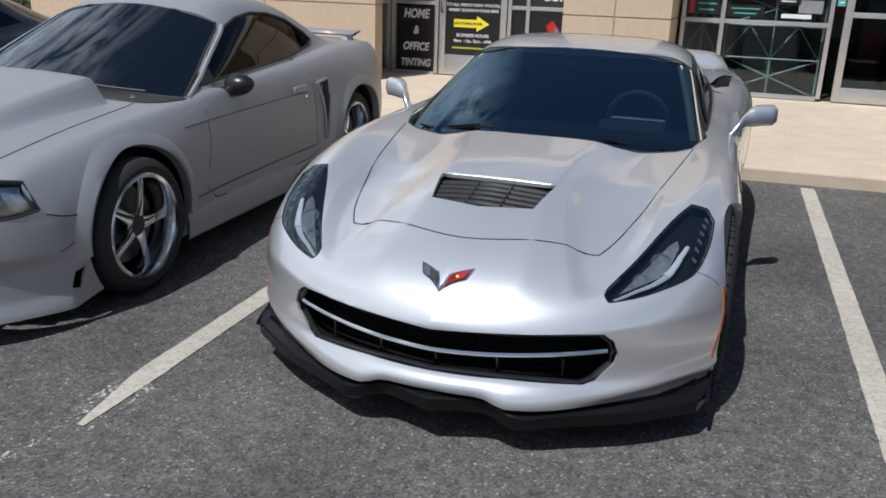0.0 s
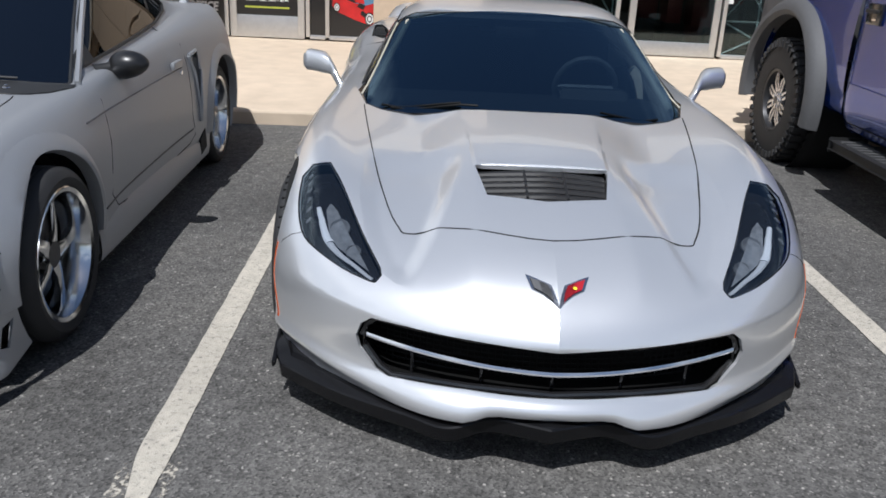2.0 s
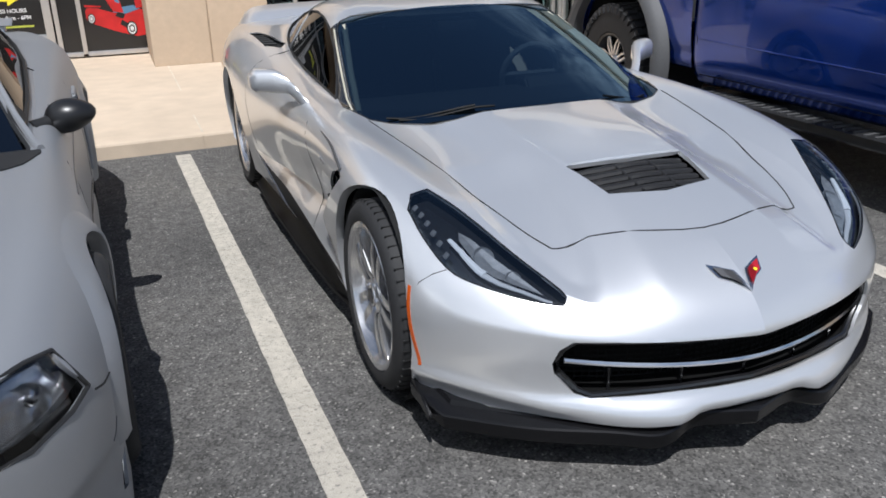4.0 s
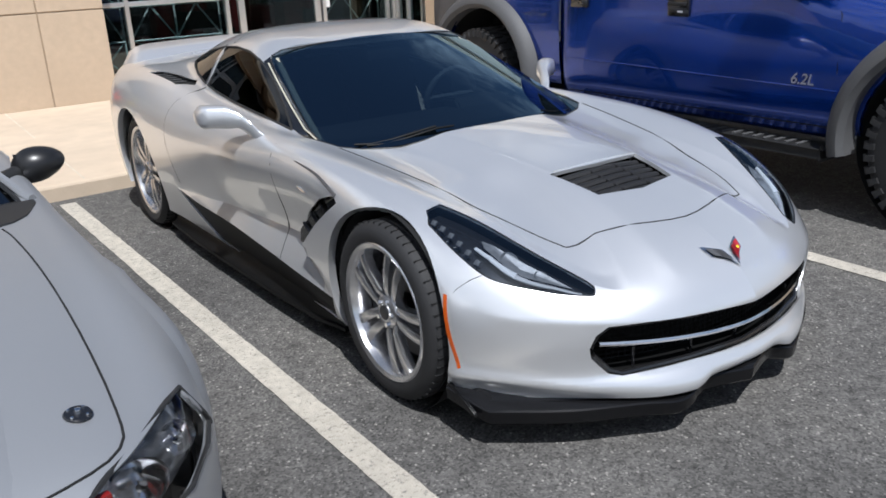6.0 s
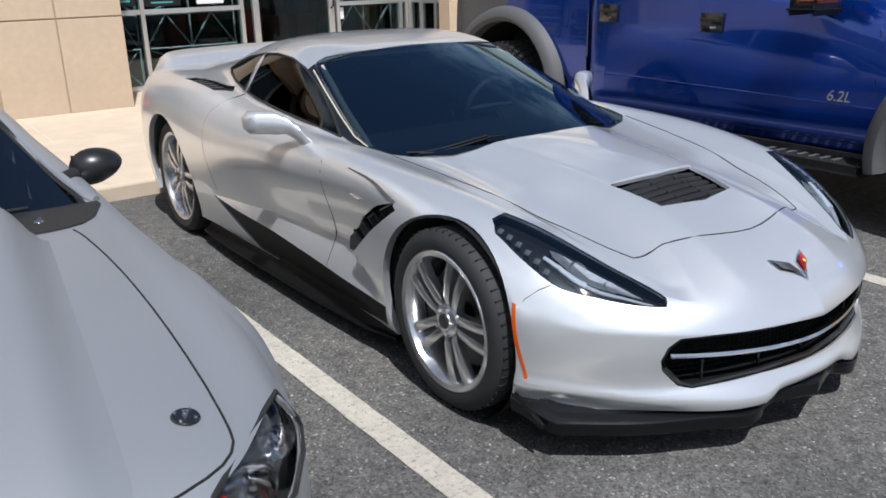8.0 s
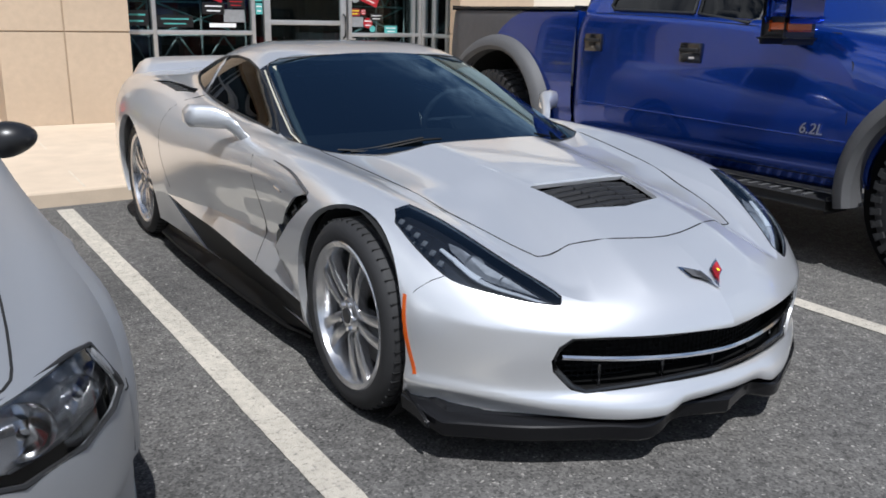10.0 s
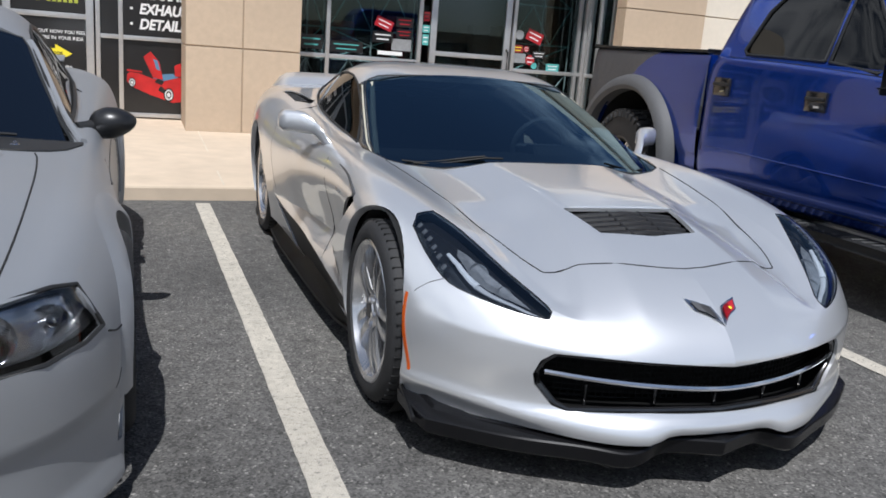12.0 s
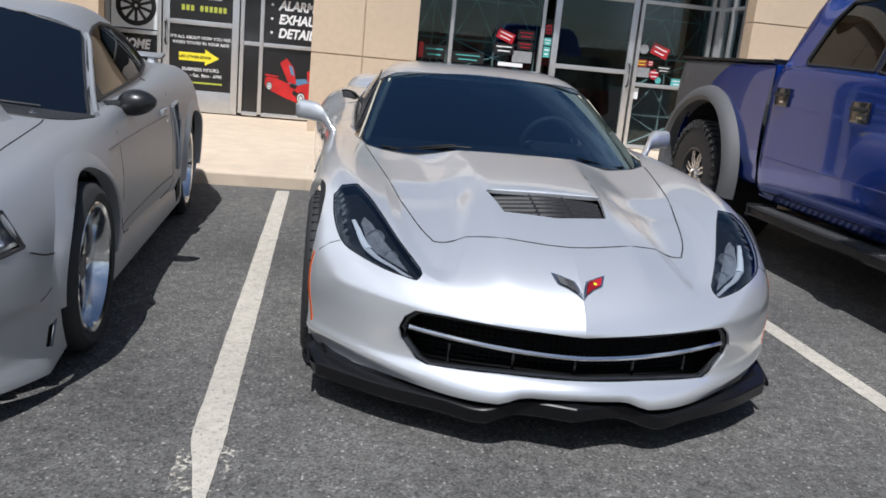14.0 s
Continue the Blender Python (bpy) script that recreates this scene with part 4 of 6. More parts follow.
COUPE_SECS = [
    [(.000, -.866, .411), (.260, -.824, .418), (.480, -.742, .428), (.660, -.622, .444), (.800, -.474, .456), (.842, -.418, .376), (.848, -.402, .281), (.838, -.420, .176)],
    [(.000, -.789, .506), (.240, -.756, .510), (.450, -.678, .511), (.640, -.556, .532), (.785, -.403, .568), (.868, -.338, .476), (.872, -.318, .326), (.855, -.340, .170)],
    [(.000, -.591, .619), (.235, -.566, .616), (.430, -.484, .599), (.605, -.393, .626), (.745, -.285, .671), (.880, -.204, .571), (.890, -.194, .356), (.872, -.194, .166)],
    [(.000, -.255, .714), (.215, -.255, .710), (.400, -.204, .674), (.590, -.132, .684), (.755, -.051, .735), (.900, -.020, .622), (.915, -.010, .372), (.900, -.010, .166)],
    [(.000, .143, .777), (.235, .153, .771), (.415, .214, .724), (.620, .286, .739), (.785, .316, .776), (.895, .337, .666), (.885, .347, .251), (.855, .357, .150)],
    [(.000, .439, .810), (.265, .459, .803), (.450, .520, .764), (.670, .640, .778), (.795, .700, .792), (.888, .750, .690), (.884, .750, .285), (.840, .750, .150)],
    [(.000, .530, .834), (.270, .550, .830), (.585, .710, .803), (.705, .830, .798), (.800, .940, .800), (.890, 1.000, .690), (.885, 1.000, .318), (.840, 1.000, .150)],
    [(.000, .980, .985), (.270, 1.000, .980), (.590, 1.100, .935), (.722, 1.170, .815), (.800, 1.250, .803), (.900, 1.250, .690), (.888, 1.250, .348), (.842, 1.250, .150)],
    [(.000, 1.430, 1.112), (.270, 1.435, 1.107), (.560, 1.480, 1.080), (.715, 1.500, .838), (.800, 1.500, .812), (.908, 1.500, .700), (.895, 1.500, .375), (.845, 1.500, .150)],
    [(.000, 1.830, 1.166), (.270, 1.830, 1.160), (.545, 1.850, 1.112), (.705, 1.900, .860), (.800, 1.900, .832), (.922, 1.900, .710), (.922, 1.900, .408), (.855, 1.900, .150)],
    [(.000, 2.280, 1.135), (.270, 2.280, 1.128), (.510, 2.260, 1.070), (.665, 2.300, .905), (.800, 2.300, .888), (.940, 2.300, .745), (.935, 2.300, .430), (.880, 2.300, .165)],
    [(.000, 2.720, 1.035), (.270, 2.720, 1.028), (.450, 2.700, .990), (.590, 2.700, .935), (.790, 2.700, .920), (.945, 2.700, .765), (.945, 2.700, .450), (.920, 2.700, .170)],
    [(.000, 3.130, .955), (.270, 3.130, .953), (.425, 3.120, .945), (.565, 3.100, .932), (.765, 3.080, .918), (.915, 3.080, .765), (.930, 3.080, .450), (.900, 3.080, .200)],
    [(.000, 3.480, .935), (.270, 3.475, .935), (.420, 3.460, .932), (.580, 3.430, .926), (.745, 3.360, .905), (.850, 3.340, .765), (.865, 3.350, .450), (.835, 3.360, .250)],
]
COUPE_FRONT = [
    [(0, -.862, .340), (.27, -.820, .343), (.49, -.733, .348), (.690, -.604, .358)],
    [(0, -.848, .266), (.27, -.806, .266), (.49, -.720, .268), (.690, -.596, .272)],
    [(0, -.872, .196), (.28, -.832, .190), (.49, -.742, .182), (.685, -.604, .176)],
]
COUPE_BACK = [
    [(0, 3.520, .800), (.27, 3.515, .800), (.44, 3.500, .800), (.62, 3.460, .790)],
    [(0, 3.540, .500), (.27, 3.535, .500), (.44, 3.520, .500), (.62, 3.470, .480)],
    [(0, 3.480, .260), (.27, 3.475, .260), (.44, 3.470, .260), (.62, 3.430, .255)],
]


def ring(cx, cy, r, n=28, squash=1.0):
    return [(cx + r * math.cos(2 * math.pi * k / n), cy + squash * r * math.sin(2 * math.pi * k / n)) for k in range(n)]


def smooth_loop(points, n=4):
    """A closed spline through points."""
    p = list(points)
    return [tuple(q) for q in spline(p[-2:] + p + p[:2], n)[2 * n : -(2 * n) - 1 + n][: len(p) * n]]


def grown(outline, k):
    cx, cy = sum(p[0] for p in outline) / len(outline), sum(p[1] for p in outline) / len(outline)
    return [(cx + (x - cx) * k, cy + (y - cy) * k) for x, y in outline]


def step(a, b, x):
    """Smooth step from 0 at a to 1 at b."""
    t = min(1.0, max(0.0, (x - a) / (b - a)))
    return t * t * (3 - 2 * t)


# lower door of the sports coupe: an upturned ledge that widens forwards, over a black rocker
LEDGE_TOP = [(.700, .428), (1.073, .404), (1.501, .393), (2.059, .368)]
LEDGE_LOW = [(.375, .262), (.779, .279), (1.328, .309), (1.796, .337), (2.059, .368)]
LEDGE_FRONT = [(.375, .262), (.620, .428), (.300, .700)]
# hollow between the hood's middle and the fender, from the hood down to the nose
VALLEY_IN = [(.258, .10), (.262, -.10), (.300, -.35), (.345, -.55), (.405, -.705)]
VALLEY_OUT = [(.610, .10), (.600, -.30), (.565, -.47), (.508, -.625), (.455, -.675), (.405, -.705)]


def along(line, u):
    return float(np.interp(u, [p[0] for p in line], [p[1] for p in line]))


def off_line(p, line):
    """Distance of a pair from a polyline."""
    best = 9.0
    for (u0, v0), (u1, v1) in zip(line, line[1:]):
        du, dv = u1 - u0, v1 - v0
        t = min(1.0, max(0.0, ((p[0] - u0) * du + (p[1] - v0) * dv) / (du * du + dv * dv)))
        best = min(best, math.hypot(p[0] - u0 - t * du, p[1] - v0 - t * dv))
    return best


def finer(bm, test):
    edges = {e for f in bm.faces if test(f.calc_center_median()) for e in f.edges}
    bmesh.ops.subdivide_edges(bm, edges=list(edges), cuts=1, use_grid_fill=True)


def sculpt_coupe(shell):
    """Cut the creases of the coupe's flank, hood and nose into its shell and press the surfaces between them."""
    finer(shell, lambda c: abs(c.x) > .70 and .26 < c.y < 2.2 and .20 < c.z < .78)
    finer(shell, lambda c: abs(c.x) < .66 and -.80 < c.y < .34 and c.z > .42)
    ledge = LEDGE_TOP + LEDGE_LOW[::-1][1:]
    scoop = [(.320, .700), (.640, .428)] + LEDGE_TOP + [(2.07, .74), (.40, .74)]
    valley = VALLEY_IN + VALLEY_OUT[::-1][1:]
    bulge = [(-.222, -.130), (.222, -.130), (.258, .31), (-.258, .31)]
    for s in (1, -1):
        punch(shell, ledge, "x", s, limit=.6, keep=True).free()
        punch(shell, scoop, "x", s, limit=.6, keep=True).free()
        punch(shell, valley if s == 1 else flip_x(valley), "z", 1, limit=.4, keep=True).free()
    for k in (1.0, 1.06):
        punch(shell, [(x * k, y - (.012 if k > 1 and y < 0 else 0)) for x, y in bulge], "z", 1, limit=.4, keep=True).free()
    for v in shell.verts:
        x, y, z = abs(v.co.x), v.co.y, v.co.z
        side = 1 if v.co.x > 0 else -1
        if x > .70 and .30 < y < 2.07 and .20 < z < .80:
            top, foot = along(LEDGE_TOP, y), along(LEDGE_LOW, y)
            edge_y = float(np.interp(z, [.262, .428, .70, .80], [.375, .620, .300, .20]))
            deep = .066 * min(1.0, (2.059 - y) / 1.0) * step(0, .022, y - edge_y)
            if z <= foot:
                deep = 0.0
            elif z < top:
                deep *= (z - foot) / (top - foot)
            else:
                deep *= 1 - step(0, .30, z - top)
            v.co.x -= side * deep
        elif x < .62 and y < .10 and z > .42 and inside((x, y), valley):
            d_in, d_out = off_line((x, y), VALLEY_IN), off_line((x, y), VALLEY_OUT)
            v.co.z -= .017 * step(0, .075, d_in) * min(1.0, d_out / .055) * (1 - step(-.12, .10, y))
        if x < .257 and -.131 < y < .309 and z > .60 and inside((v.co.x * .999, y), bulge):
            v.co.z += .0035 * (1 - step(-.10, .31, y))
        # keel of the nose between badge and grille
        if y < -.60 and z > .40:
            v.co.y -= .008 * math.exp(-x / .09) * step(.40, .43, z)
    shell.normal_update()


def crisp(ob, test):
    """Mark the edges of a mesh sharp whose two ends pass the test."""
    me = ob.data
    ok = [test(v.co) for v in me.vertices]
    at = me.attributes.get("sharp_edge") or me.attributes.new("sharp_edge", "BOOLEAN", "EDGE")
    for e in me.edges:
        if ok[e.vertices[0]] and ok[e.vertices[1]]:
            at.data[e.index].value = True
    return ob


def on_flank(co):
    x, y, z = abs(co.x), co.y, co.z
    return x > .7 and .30 < y < 2.1 and (abs(z - along(LEDGE_TOP, y)) < .002 and y > .69 or off_line((y, z), LEDGE_FRONT) < .003 or off_line((y, z), LEDGE_LOW) < .002)


def on_nose(co):
    x, y, z = abs(co.x), co.y, co.z
    return y < -.60 and x < .001 and z > .40 or y < -.1 and z > .42 and off_line((x, y), VALLEY_OUT[3:]) < .003


def build_coupe(m):
    car = thing("sports_coupe", "silver metallic two-door sports coupe parked in a marked bay", "car", m)
    shell = hull(COUPE_SECS, COUPE_FRONT, COUPE_BACK, creases=[("front", 0, 0, 0.75), (0, 0, 2, 0.85), (1, 1, 6, 0.75), (2, 2, 6, 0.45), (6, 4, 9, 0.75), (3, 7, 11, 0.5)])
    for v in shell.verts:
        x, y, z = abs(v.co.x), v.co.y, v.co.z
        side = 1 if v.co.x > 0 else -1
        # two lobes of the lower lip
        if y < -.45 and z < .245:
            w = min(1.0, (.245 - z) / .045)
            lobe = step(.155, .255, x) * (1 - step(.30, .66, x))
            v.co.z -= .022 * w * lobe
            v.co.y -= .024 * w * lobe
        # chin: a crease under the grille, below which the face turns in
        if y < -.36 and z < .30:
            crest = .222 + .02 * step(.55, .80, x)
            push = .012 * math.exp(-((z - crest) / .020) ** 2) - .022 * step(0, .045, crest - .008 - z)
            v.co += Vector((side * .5 * step(.4, .8, x), -1 + .4 * step(.5, .8, x), 0)) * push
    sculpt_coupe(shell)
    skin = tree_of(shell)

    # wheel arches
    for y, z, r in ((0.0, 0.330, 0.372), (2.71, 0.337, 0.382)):
        for s in (1, -1):
            punch(shell, ring(y, z, r, 56), "x", s, wall=0.03, limit=0.6)
            liner = lathe([(s * 0.852, r - 0.005), (s * 0.62, r - 0.03), (s * 0.60, 0.0)], 56)
            bmesh.ops.translate(liner, vec=(0, y, z), verts=list(liner.verts))
            for v in liner.verts:
                if abs(v.co.x) < .8:
                    v.co.z = min(v.co.z, .62)
            part("wheel_arch_liner", liner, M_VOID, car)

    # grille: wide six-sided mouth
    half = [(.000, .407), (.240, .417), (.420, .423), (.520, .421), (.552, .394), (.567, .350), (.558, .312), (.508, .256), (.470, .245), (.240, .256), (.000, .256)]
    mouth = half + [(-x, z) for x, z in half[-2:0:-1]]
    punch(shell, mouth, "y", -1, wall=0.010)
    throat = [[drop(skin, x * (1 - .1 * d), .335 + (z - .335) * (1 - .5 * d), "y", -1, -.008) + Vector((0, d, 0)) for x, z in mouth + mouth[:1]] for d in (0, .13)]
    part("grille_throat", surface(throat), M_MESH, car, "black grille opening")
    grille = part("grille", surface([[(x, -0.62 + 0.42 * x * x, z) for x in np.linspace(-.60, .60, 13)] for z in (.20, .45)]), M_VOID, car, "black honeycomb grille")
    bars = bmesh.new()
    for z in np.linspace(.240, .420, 12):
        tube([(x, -0.735 + 0.50 * x * x, z) for x in np.linspace(-.55, .55, 23)], 0.0028, 5, bm=bars)
    for x in np.linspace(-.54, .54, 55):
        tube([(x, -0.735 + 0.50 * x * x, z) for z in (.230, .425)], 0.0026, 5, bm=bars)
    part("grille_mesh", bars, M_MESH, grille, "fine black grille mesh")
    for x in (-.40, -.20, 0.0, .20, .40):
        part("grille_fin", tube([(x, -0.800 + 0.52 * x * x, z) for z in (.240, .315)], 0.005), M_GLOSSBLACK, grille)
    xs = np.linspace(-.535, .535, 31)
    bar = surface([[(x, -0.848 + 0.53 * x * x + dy, .333 + .058 * abs(x) ** 1.3 + dz) for x in xs] for dy, dz in ((.012, -.008), (-.004, -.007), (-.008, 0), (-.004, .007), (.012, .008))])
    part("grille_bar", bar, M_CHROME, grille, "satin chrome bar across the grille")
    rimline = [(x, z) for x, z in mouth]
    ring3 = []
    for x, z in rimline + rimline[:1]:
        q = drop(skin, x * 0.985, z if abs(z - .335) < .05 else z + (.004 if z < .335 else -.004), "y", -1, -0.02)
        ring3.append(q)
    part("grille_surround", tube(ring3, 0.010, 8), M_GLOSSBLACK, grille, "gloss black grille surround")

    # hood with its shut lines
    hood_half = [(.000, -.572), (.200, -.532), (.340, -.482), (.436, -.464), (.460, -.436), (.505, -.316), (.574, -.010), (.626, .296), (.660, .520), (.674, .622), (.600, .565), (.450, .500), (.360, .467), (.270, .449), (.000, .431)]
    hood_out = hood_half + [(-x, y) for x, y in hood_half[-2:0:-1]]
    hood_bm = punch(shell, hood_out, "z", 1, wall=0, limit=0.4)
    vent_out = [(-.226, -.136), (0, -.146), (.226, -.136), (.190, -.345), (0, -.378), (-.190, -.345)]
    punch(hood_bm, vent_out, "z", 1, wall=0.014, limit=0.4)
    hood = part("hood", hood_bm, M_SILVER, car, "silver hood with a black louvred vent")
    vent = part("hood_vent", surface([[(x, y, .636 + (y + .315) * .30) for x in (-.23, 0, .23)] for y in (-.39, -.12)]), M_VOID, hood, "black louvred hood vent")
    for k in range(6):
        f = k / 5
        w = .212 - .026 * f
        rows = []
        for dy, dz in ((.024, -.024), (.018, -.012), (.006, -.006), (-.010, -.005), (-.016, -.012)):
            row = []
            for x in np.linspace(-w, w, 11):
                y = -.152 - .195 * f + dy - .022 * (1 - abs(x) / .2)
                p = drop(skin, x, min(y, -.14), "z", 1, -.004)
                row.append((p.x, y, p.z + dz + .008 - .09 * abs(x)))
            rows.append(row)
        part("louvre", surface(rows), M_LOUVRE, vent)
    for x in (-.06, .07):
        part("vent_rib", tube([drop(skin, x, y, "z", 1, -.010) for y in (-.155, -.25, -.345)], 0.005), M_LOUVRE, vent)
    gap = [drop(skin, x, y, "z", 1, -0.0012) for x, y in spline(flip_x(hood_half[:10])[:-1] + hood_half[:10], 3)]
    part("shut_line", tube(gap, 0.0032, 6), M_VOID, hood)

    # lower lip crease and grooves of the nose
    for s in (1, -1):
        pts = [drop(skin, s * x, y, "z", 1, 0.0003) for x, y in ((.768, -.424), (.80, -.402), (.835, -.376), (.868, -.350))]
        part("shut_line", tube(pts, 0.0014, 6), M_VOID, car)

    # headlamps: pocket, lamp and clear cover
    lamp = [(.772, -.141), (.715, -.134)]
    lamp += [tuple(p) for p in spline([(.700, -.168), (.655, -.270), (.575, -.469), (.505, -.614)], 3)]
    lamp += [tuple(p) for p in spline([(.500, -.640), (.512, -.653), (.530, -.650), (.620, -.587), (.715, -.496), (.768, -.418), (.795, -.306), (.800, -.190)], 3)]
    for s in (1, -1):
        out = lamp if s == 1 else flip_x(lamp)
        cover = punch(shell, out, "z", 1, wall=0.010, limit=0.3, gap=0.001)
        inner = cover.copy()
        for v in inner.verts:
            v.co += Vector((-s * 0.006, 0.012, -0.044))
        head = part("headlamp", inner, M_GLOSSBLACK, car, "dark swept-back headlamp under a clear cover")
        line = [drop(skin, s * x, y, "z", 1, -0.026) for x, y in spline([(.733, -.350), (.716, -.400), (.698, -.450), (.680, -.485)], 4)]
        part("light_strip", tube(line, list(np.linspace(.008, .015, len(line))), 8, 0.6), M_LED, head, "white daytime running light strip")
        line = [drop(skin, s * x, y, "z", 1, -0.028) for x, y in spline([(.684, -.482), (.650, -.522), (.600, -.568), (.535, -.630)], 4)]
        part("light_strip", tube(line, list(np.linspace(.013, .006, len(line))), 8, 0.6), M_STRIP, head, "grey foot of the light strip")
        for k in range(6):
            x, y = .780 - .020 * (k / 5), -.188 - .040 * k
            p = drop(skin, s * x, y, "z", 1, -0.016)
            cell = box(-.009, -.011, -.003, .009, .011, .003, .002)
            part("indicator_cell", cell, M_CELL, head, m=Matrix.Translation(p) @ pose(0, 0, 0, 0, s * 45, 0))
        bez = [(.706, -.365), (.684, -.455), (.655, -.500), (.590, -.560), (.545, -.602), (.572, -.548), (.622, -.450), (.662, -.365), (.690, -.335)]
        bm = bmesh.new()
        mid = bm.verts.new(drop(skin, s * .640, -.470, "z", 1, -.036))
        ring_v = [bm.verts.new(drop(skin, s * x, y, "z", 1, -.028)) for x, y in bez]
        for p, q in zip(ring_v, ring_v[1:] + ring_v[:1]):
            bm.faces.new((p, q, mid) if s == 1 else (q, p, mid))
        part("bezel", bm, M_CELL, head, "grey reflector panel", 0)
        for (x, y), r in (((.650, -.430), .030), ((.600, -.520), .022)):
            p = drop(skin, s * x, y, "z", 1, -0.034)
            lens = lathe([(0.02, r * 1.1), (0.0, r * 1.1), (-0.003, r), (0.004, r * .8), (0.010, r * .45), (0.012, 0)], 24, "y")
            part("projector", lens, M_CELL, head, m=Matrix.Translation(p) @ pose(0, 0, 0, -50, 0, 0))
        cov = part("lamp_cover", cover, G_SMOKE, head, "clear lamp cover")
        cov.visible_shadow = False
        edge = [drop(skin, x, y, "z", 1, -0.001) for x, y in out + out[:1]]
        part("lamp_seal", tube(edge, 0.0028, 6), M_GLOSSBLACK, head)

    # glazing
    ws_half = [(0, .445), (.27, .463), (.36, .480), (.45, .512), (.60, .578), (.668, .640), (.690, .760), (.672, .90), (.640, 1.08), (.604, 1.28), (.574, 1.43), (.552, 1.466), (.50, 1.462), (.27, 1.436), (0, 1.428)]
    ws_out = ws_half + [(-x, y) for x, y in ws_half[-2:0:-1]]
    pane = flatten(punch(shell, ws_out, "z", 1, wall=0.03, limit=0.5))
    part("windshield", pane, G_TINT, car, "blue-tinted windshield").visible_shadow = False
    edge = [drop(skin, x, y, "z", 1, -0.001) for x, y in ws_out + ws_out[:1]]
    part("windshield_seal", tube(edge, 0.0035, 6), M_BLACK, car)
    side = [(.965, .808), (1.30, .832), (1.60, .850), (1.86, .872), (2.02, .890), (2.02, 1.078), (1.86, 1.088), (1.66, 1.078), (1.50, 1.045), (1.30, .970), (1.12, .880)]
    quarter = [(2.055, .895), (2.25, .922), (2.42, .945), (2.52, .962), (2.47, .990), (2.30, 1.040), (2.055, 1.076)]
    for s in (1, -1):
        for nm, out in (("side_window", side), ("quarter_window", quarter)):
            pane = punch(shell, out, "x", s, wall=0.006, limit=0.25)
            for v in pane.verts:
                v.co -= v.normal * 0.004
            part(nm, pane, G_DARK, car, "dark tinted side glass")
            edge = [drop(skin, y, z, "x", s, 0.0) for y, z in out + out[:1]]
            part("window_seal", tube(edge, 0.006, 6), M_BLACK, car)
        # black pillar between windshield and side glass
        outer = [(abs(drop(skin, y, z, "x", s).x) + .004, y) for y, z in ((1.48, 1.036), (1.30, .968), (1.12, .878), (.985, .818))]
        pil = [(.672, .650), (.692, .760), (.676, .90), (.644, 1.08), (.608, 1.28), (.578, 1.42), (.560, 1.462)] + outer + [(.722, .84)]
        pilp = punch(shell, pil if s == 1 else flip_x(pil), "z", 1, limit=.5, keep=True, lift=.0025)
        part("pillar", rim_in(pilp, .004), M_GLOSSBLACK, car, "gloss black windshield pillar")
        strip = [drop(skin, s * x, y, "z", 1, .0035) for x, y in ((.700, .77), (.684, .90), (.652, 1.08), (.616, 1.28), (.586, 1.43))]
        part("pillar_trim", tube(strip, .0045, 8, .5), M_TANINT, car, "beige strip along the windshield")
        # door with its gap
        rocker = LEDGE_LOW + [(1.66, .150), (.395, .150)]
        rbm = punch(shell, rocker, "x", s, wall=.012, limit=.4)
        for v in rbm.verts:
            v.co.x -= s * .008
        part("rocker", rbm, M_SKIRT, car, "black rocker panel")
        door_out = [(.865, .786), (.845, .62), (.850, .45), (.862, .290), (1.328, .313), (1.796, .341), (1.99, .41), (2.07, .62), (2.07, .78), (2.035, .880), (1.86, .862), (1.60, .840), (1.30, .822), (.97, .798)]
        dbm = punch(shell, door_out, "x", s, wall=0, limit=0.4)
        door = crisp(part("door", dbm, M_SILVER, car, "silver door"), on_flank)
        part("shut_line", tube([drop(skin, y, z, "x", s, -0.001) for y, z in spline(door_out[:4], 4)], 0.0026, 6), M_VOID, door)
        part("shut_line", tube([drop(skin, y, z, "x", s, -0.001) for y, z in spline(door_out[6:10], 4)], 0.0022, 6), M_VOID, door)
        # scoop behind the front wheel: deep black slash
        slash = [(.300, .690), (.270, .668), (.445, .548), (.640, .388), (.712, .395), (.700, .455), (.560, .570), (.420, .652)]
        punch(shell, slash, "x", s, wall=0.012, limit=0.4).free()
        fv = part("fender_vent", prism(grown(slash, 1.06), "x", s * .815, s * .838), M_GLOSSBLACK, car, "gloss black fender vent")
        for (y0, z0), (y1, z1) in (((.425, .565), (.500, .612)), ((.500, .503), (.580, .553)), ((.575, .442), (.655, .493))):
            part("vent_blade", tube([(s * .846, y0, z0), (s * .846, y1, z1)], 0.007), M_GLOSSBLACK, fv)
        # dark tube draws the shaded line of the fender crease
        crease = [drop(skin, y, z, "x", s, -0.004) for y, z in spline([(.285, .690), (.45, .735), (.62, .752), (.74, .757)], 5)]
        part("fender_crease_shade", tube(crease, [0.010 * (1 - k / len(crease)) + .0015 for k in range(len(crease))], 6), M_GREYVINYL, car)
        # quarter vent
        qv = [(.672, 2.22), (.715, 2.15), (.785, 2.24), (.800, 2.66), (.752, 2.58), (.704, 2.42)]
        qv = qv if s == 1 else flip_x(qv)
        punch(shell, qv, "z", 1, wall=0.006, limit=0.5)
        qb = [drop(skin, x, y, "z", 1, -0.035) for x, y in grown(qv, 1.12)]
        bm = bmesh.new()
        bm.faces.new([bm.verts.new(p) for p in qb])
        qp = part("quarter_vent", bm, M_VOID, car, "black intake vent on the rear fender", 0)
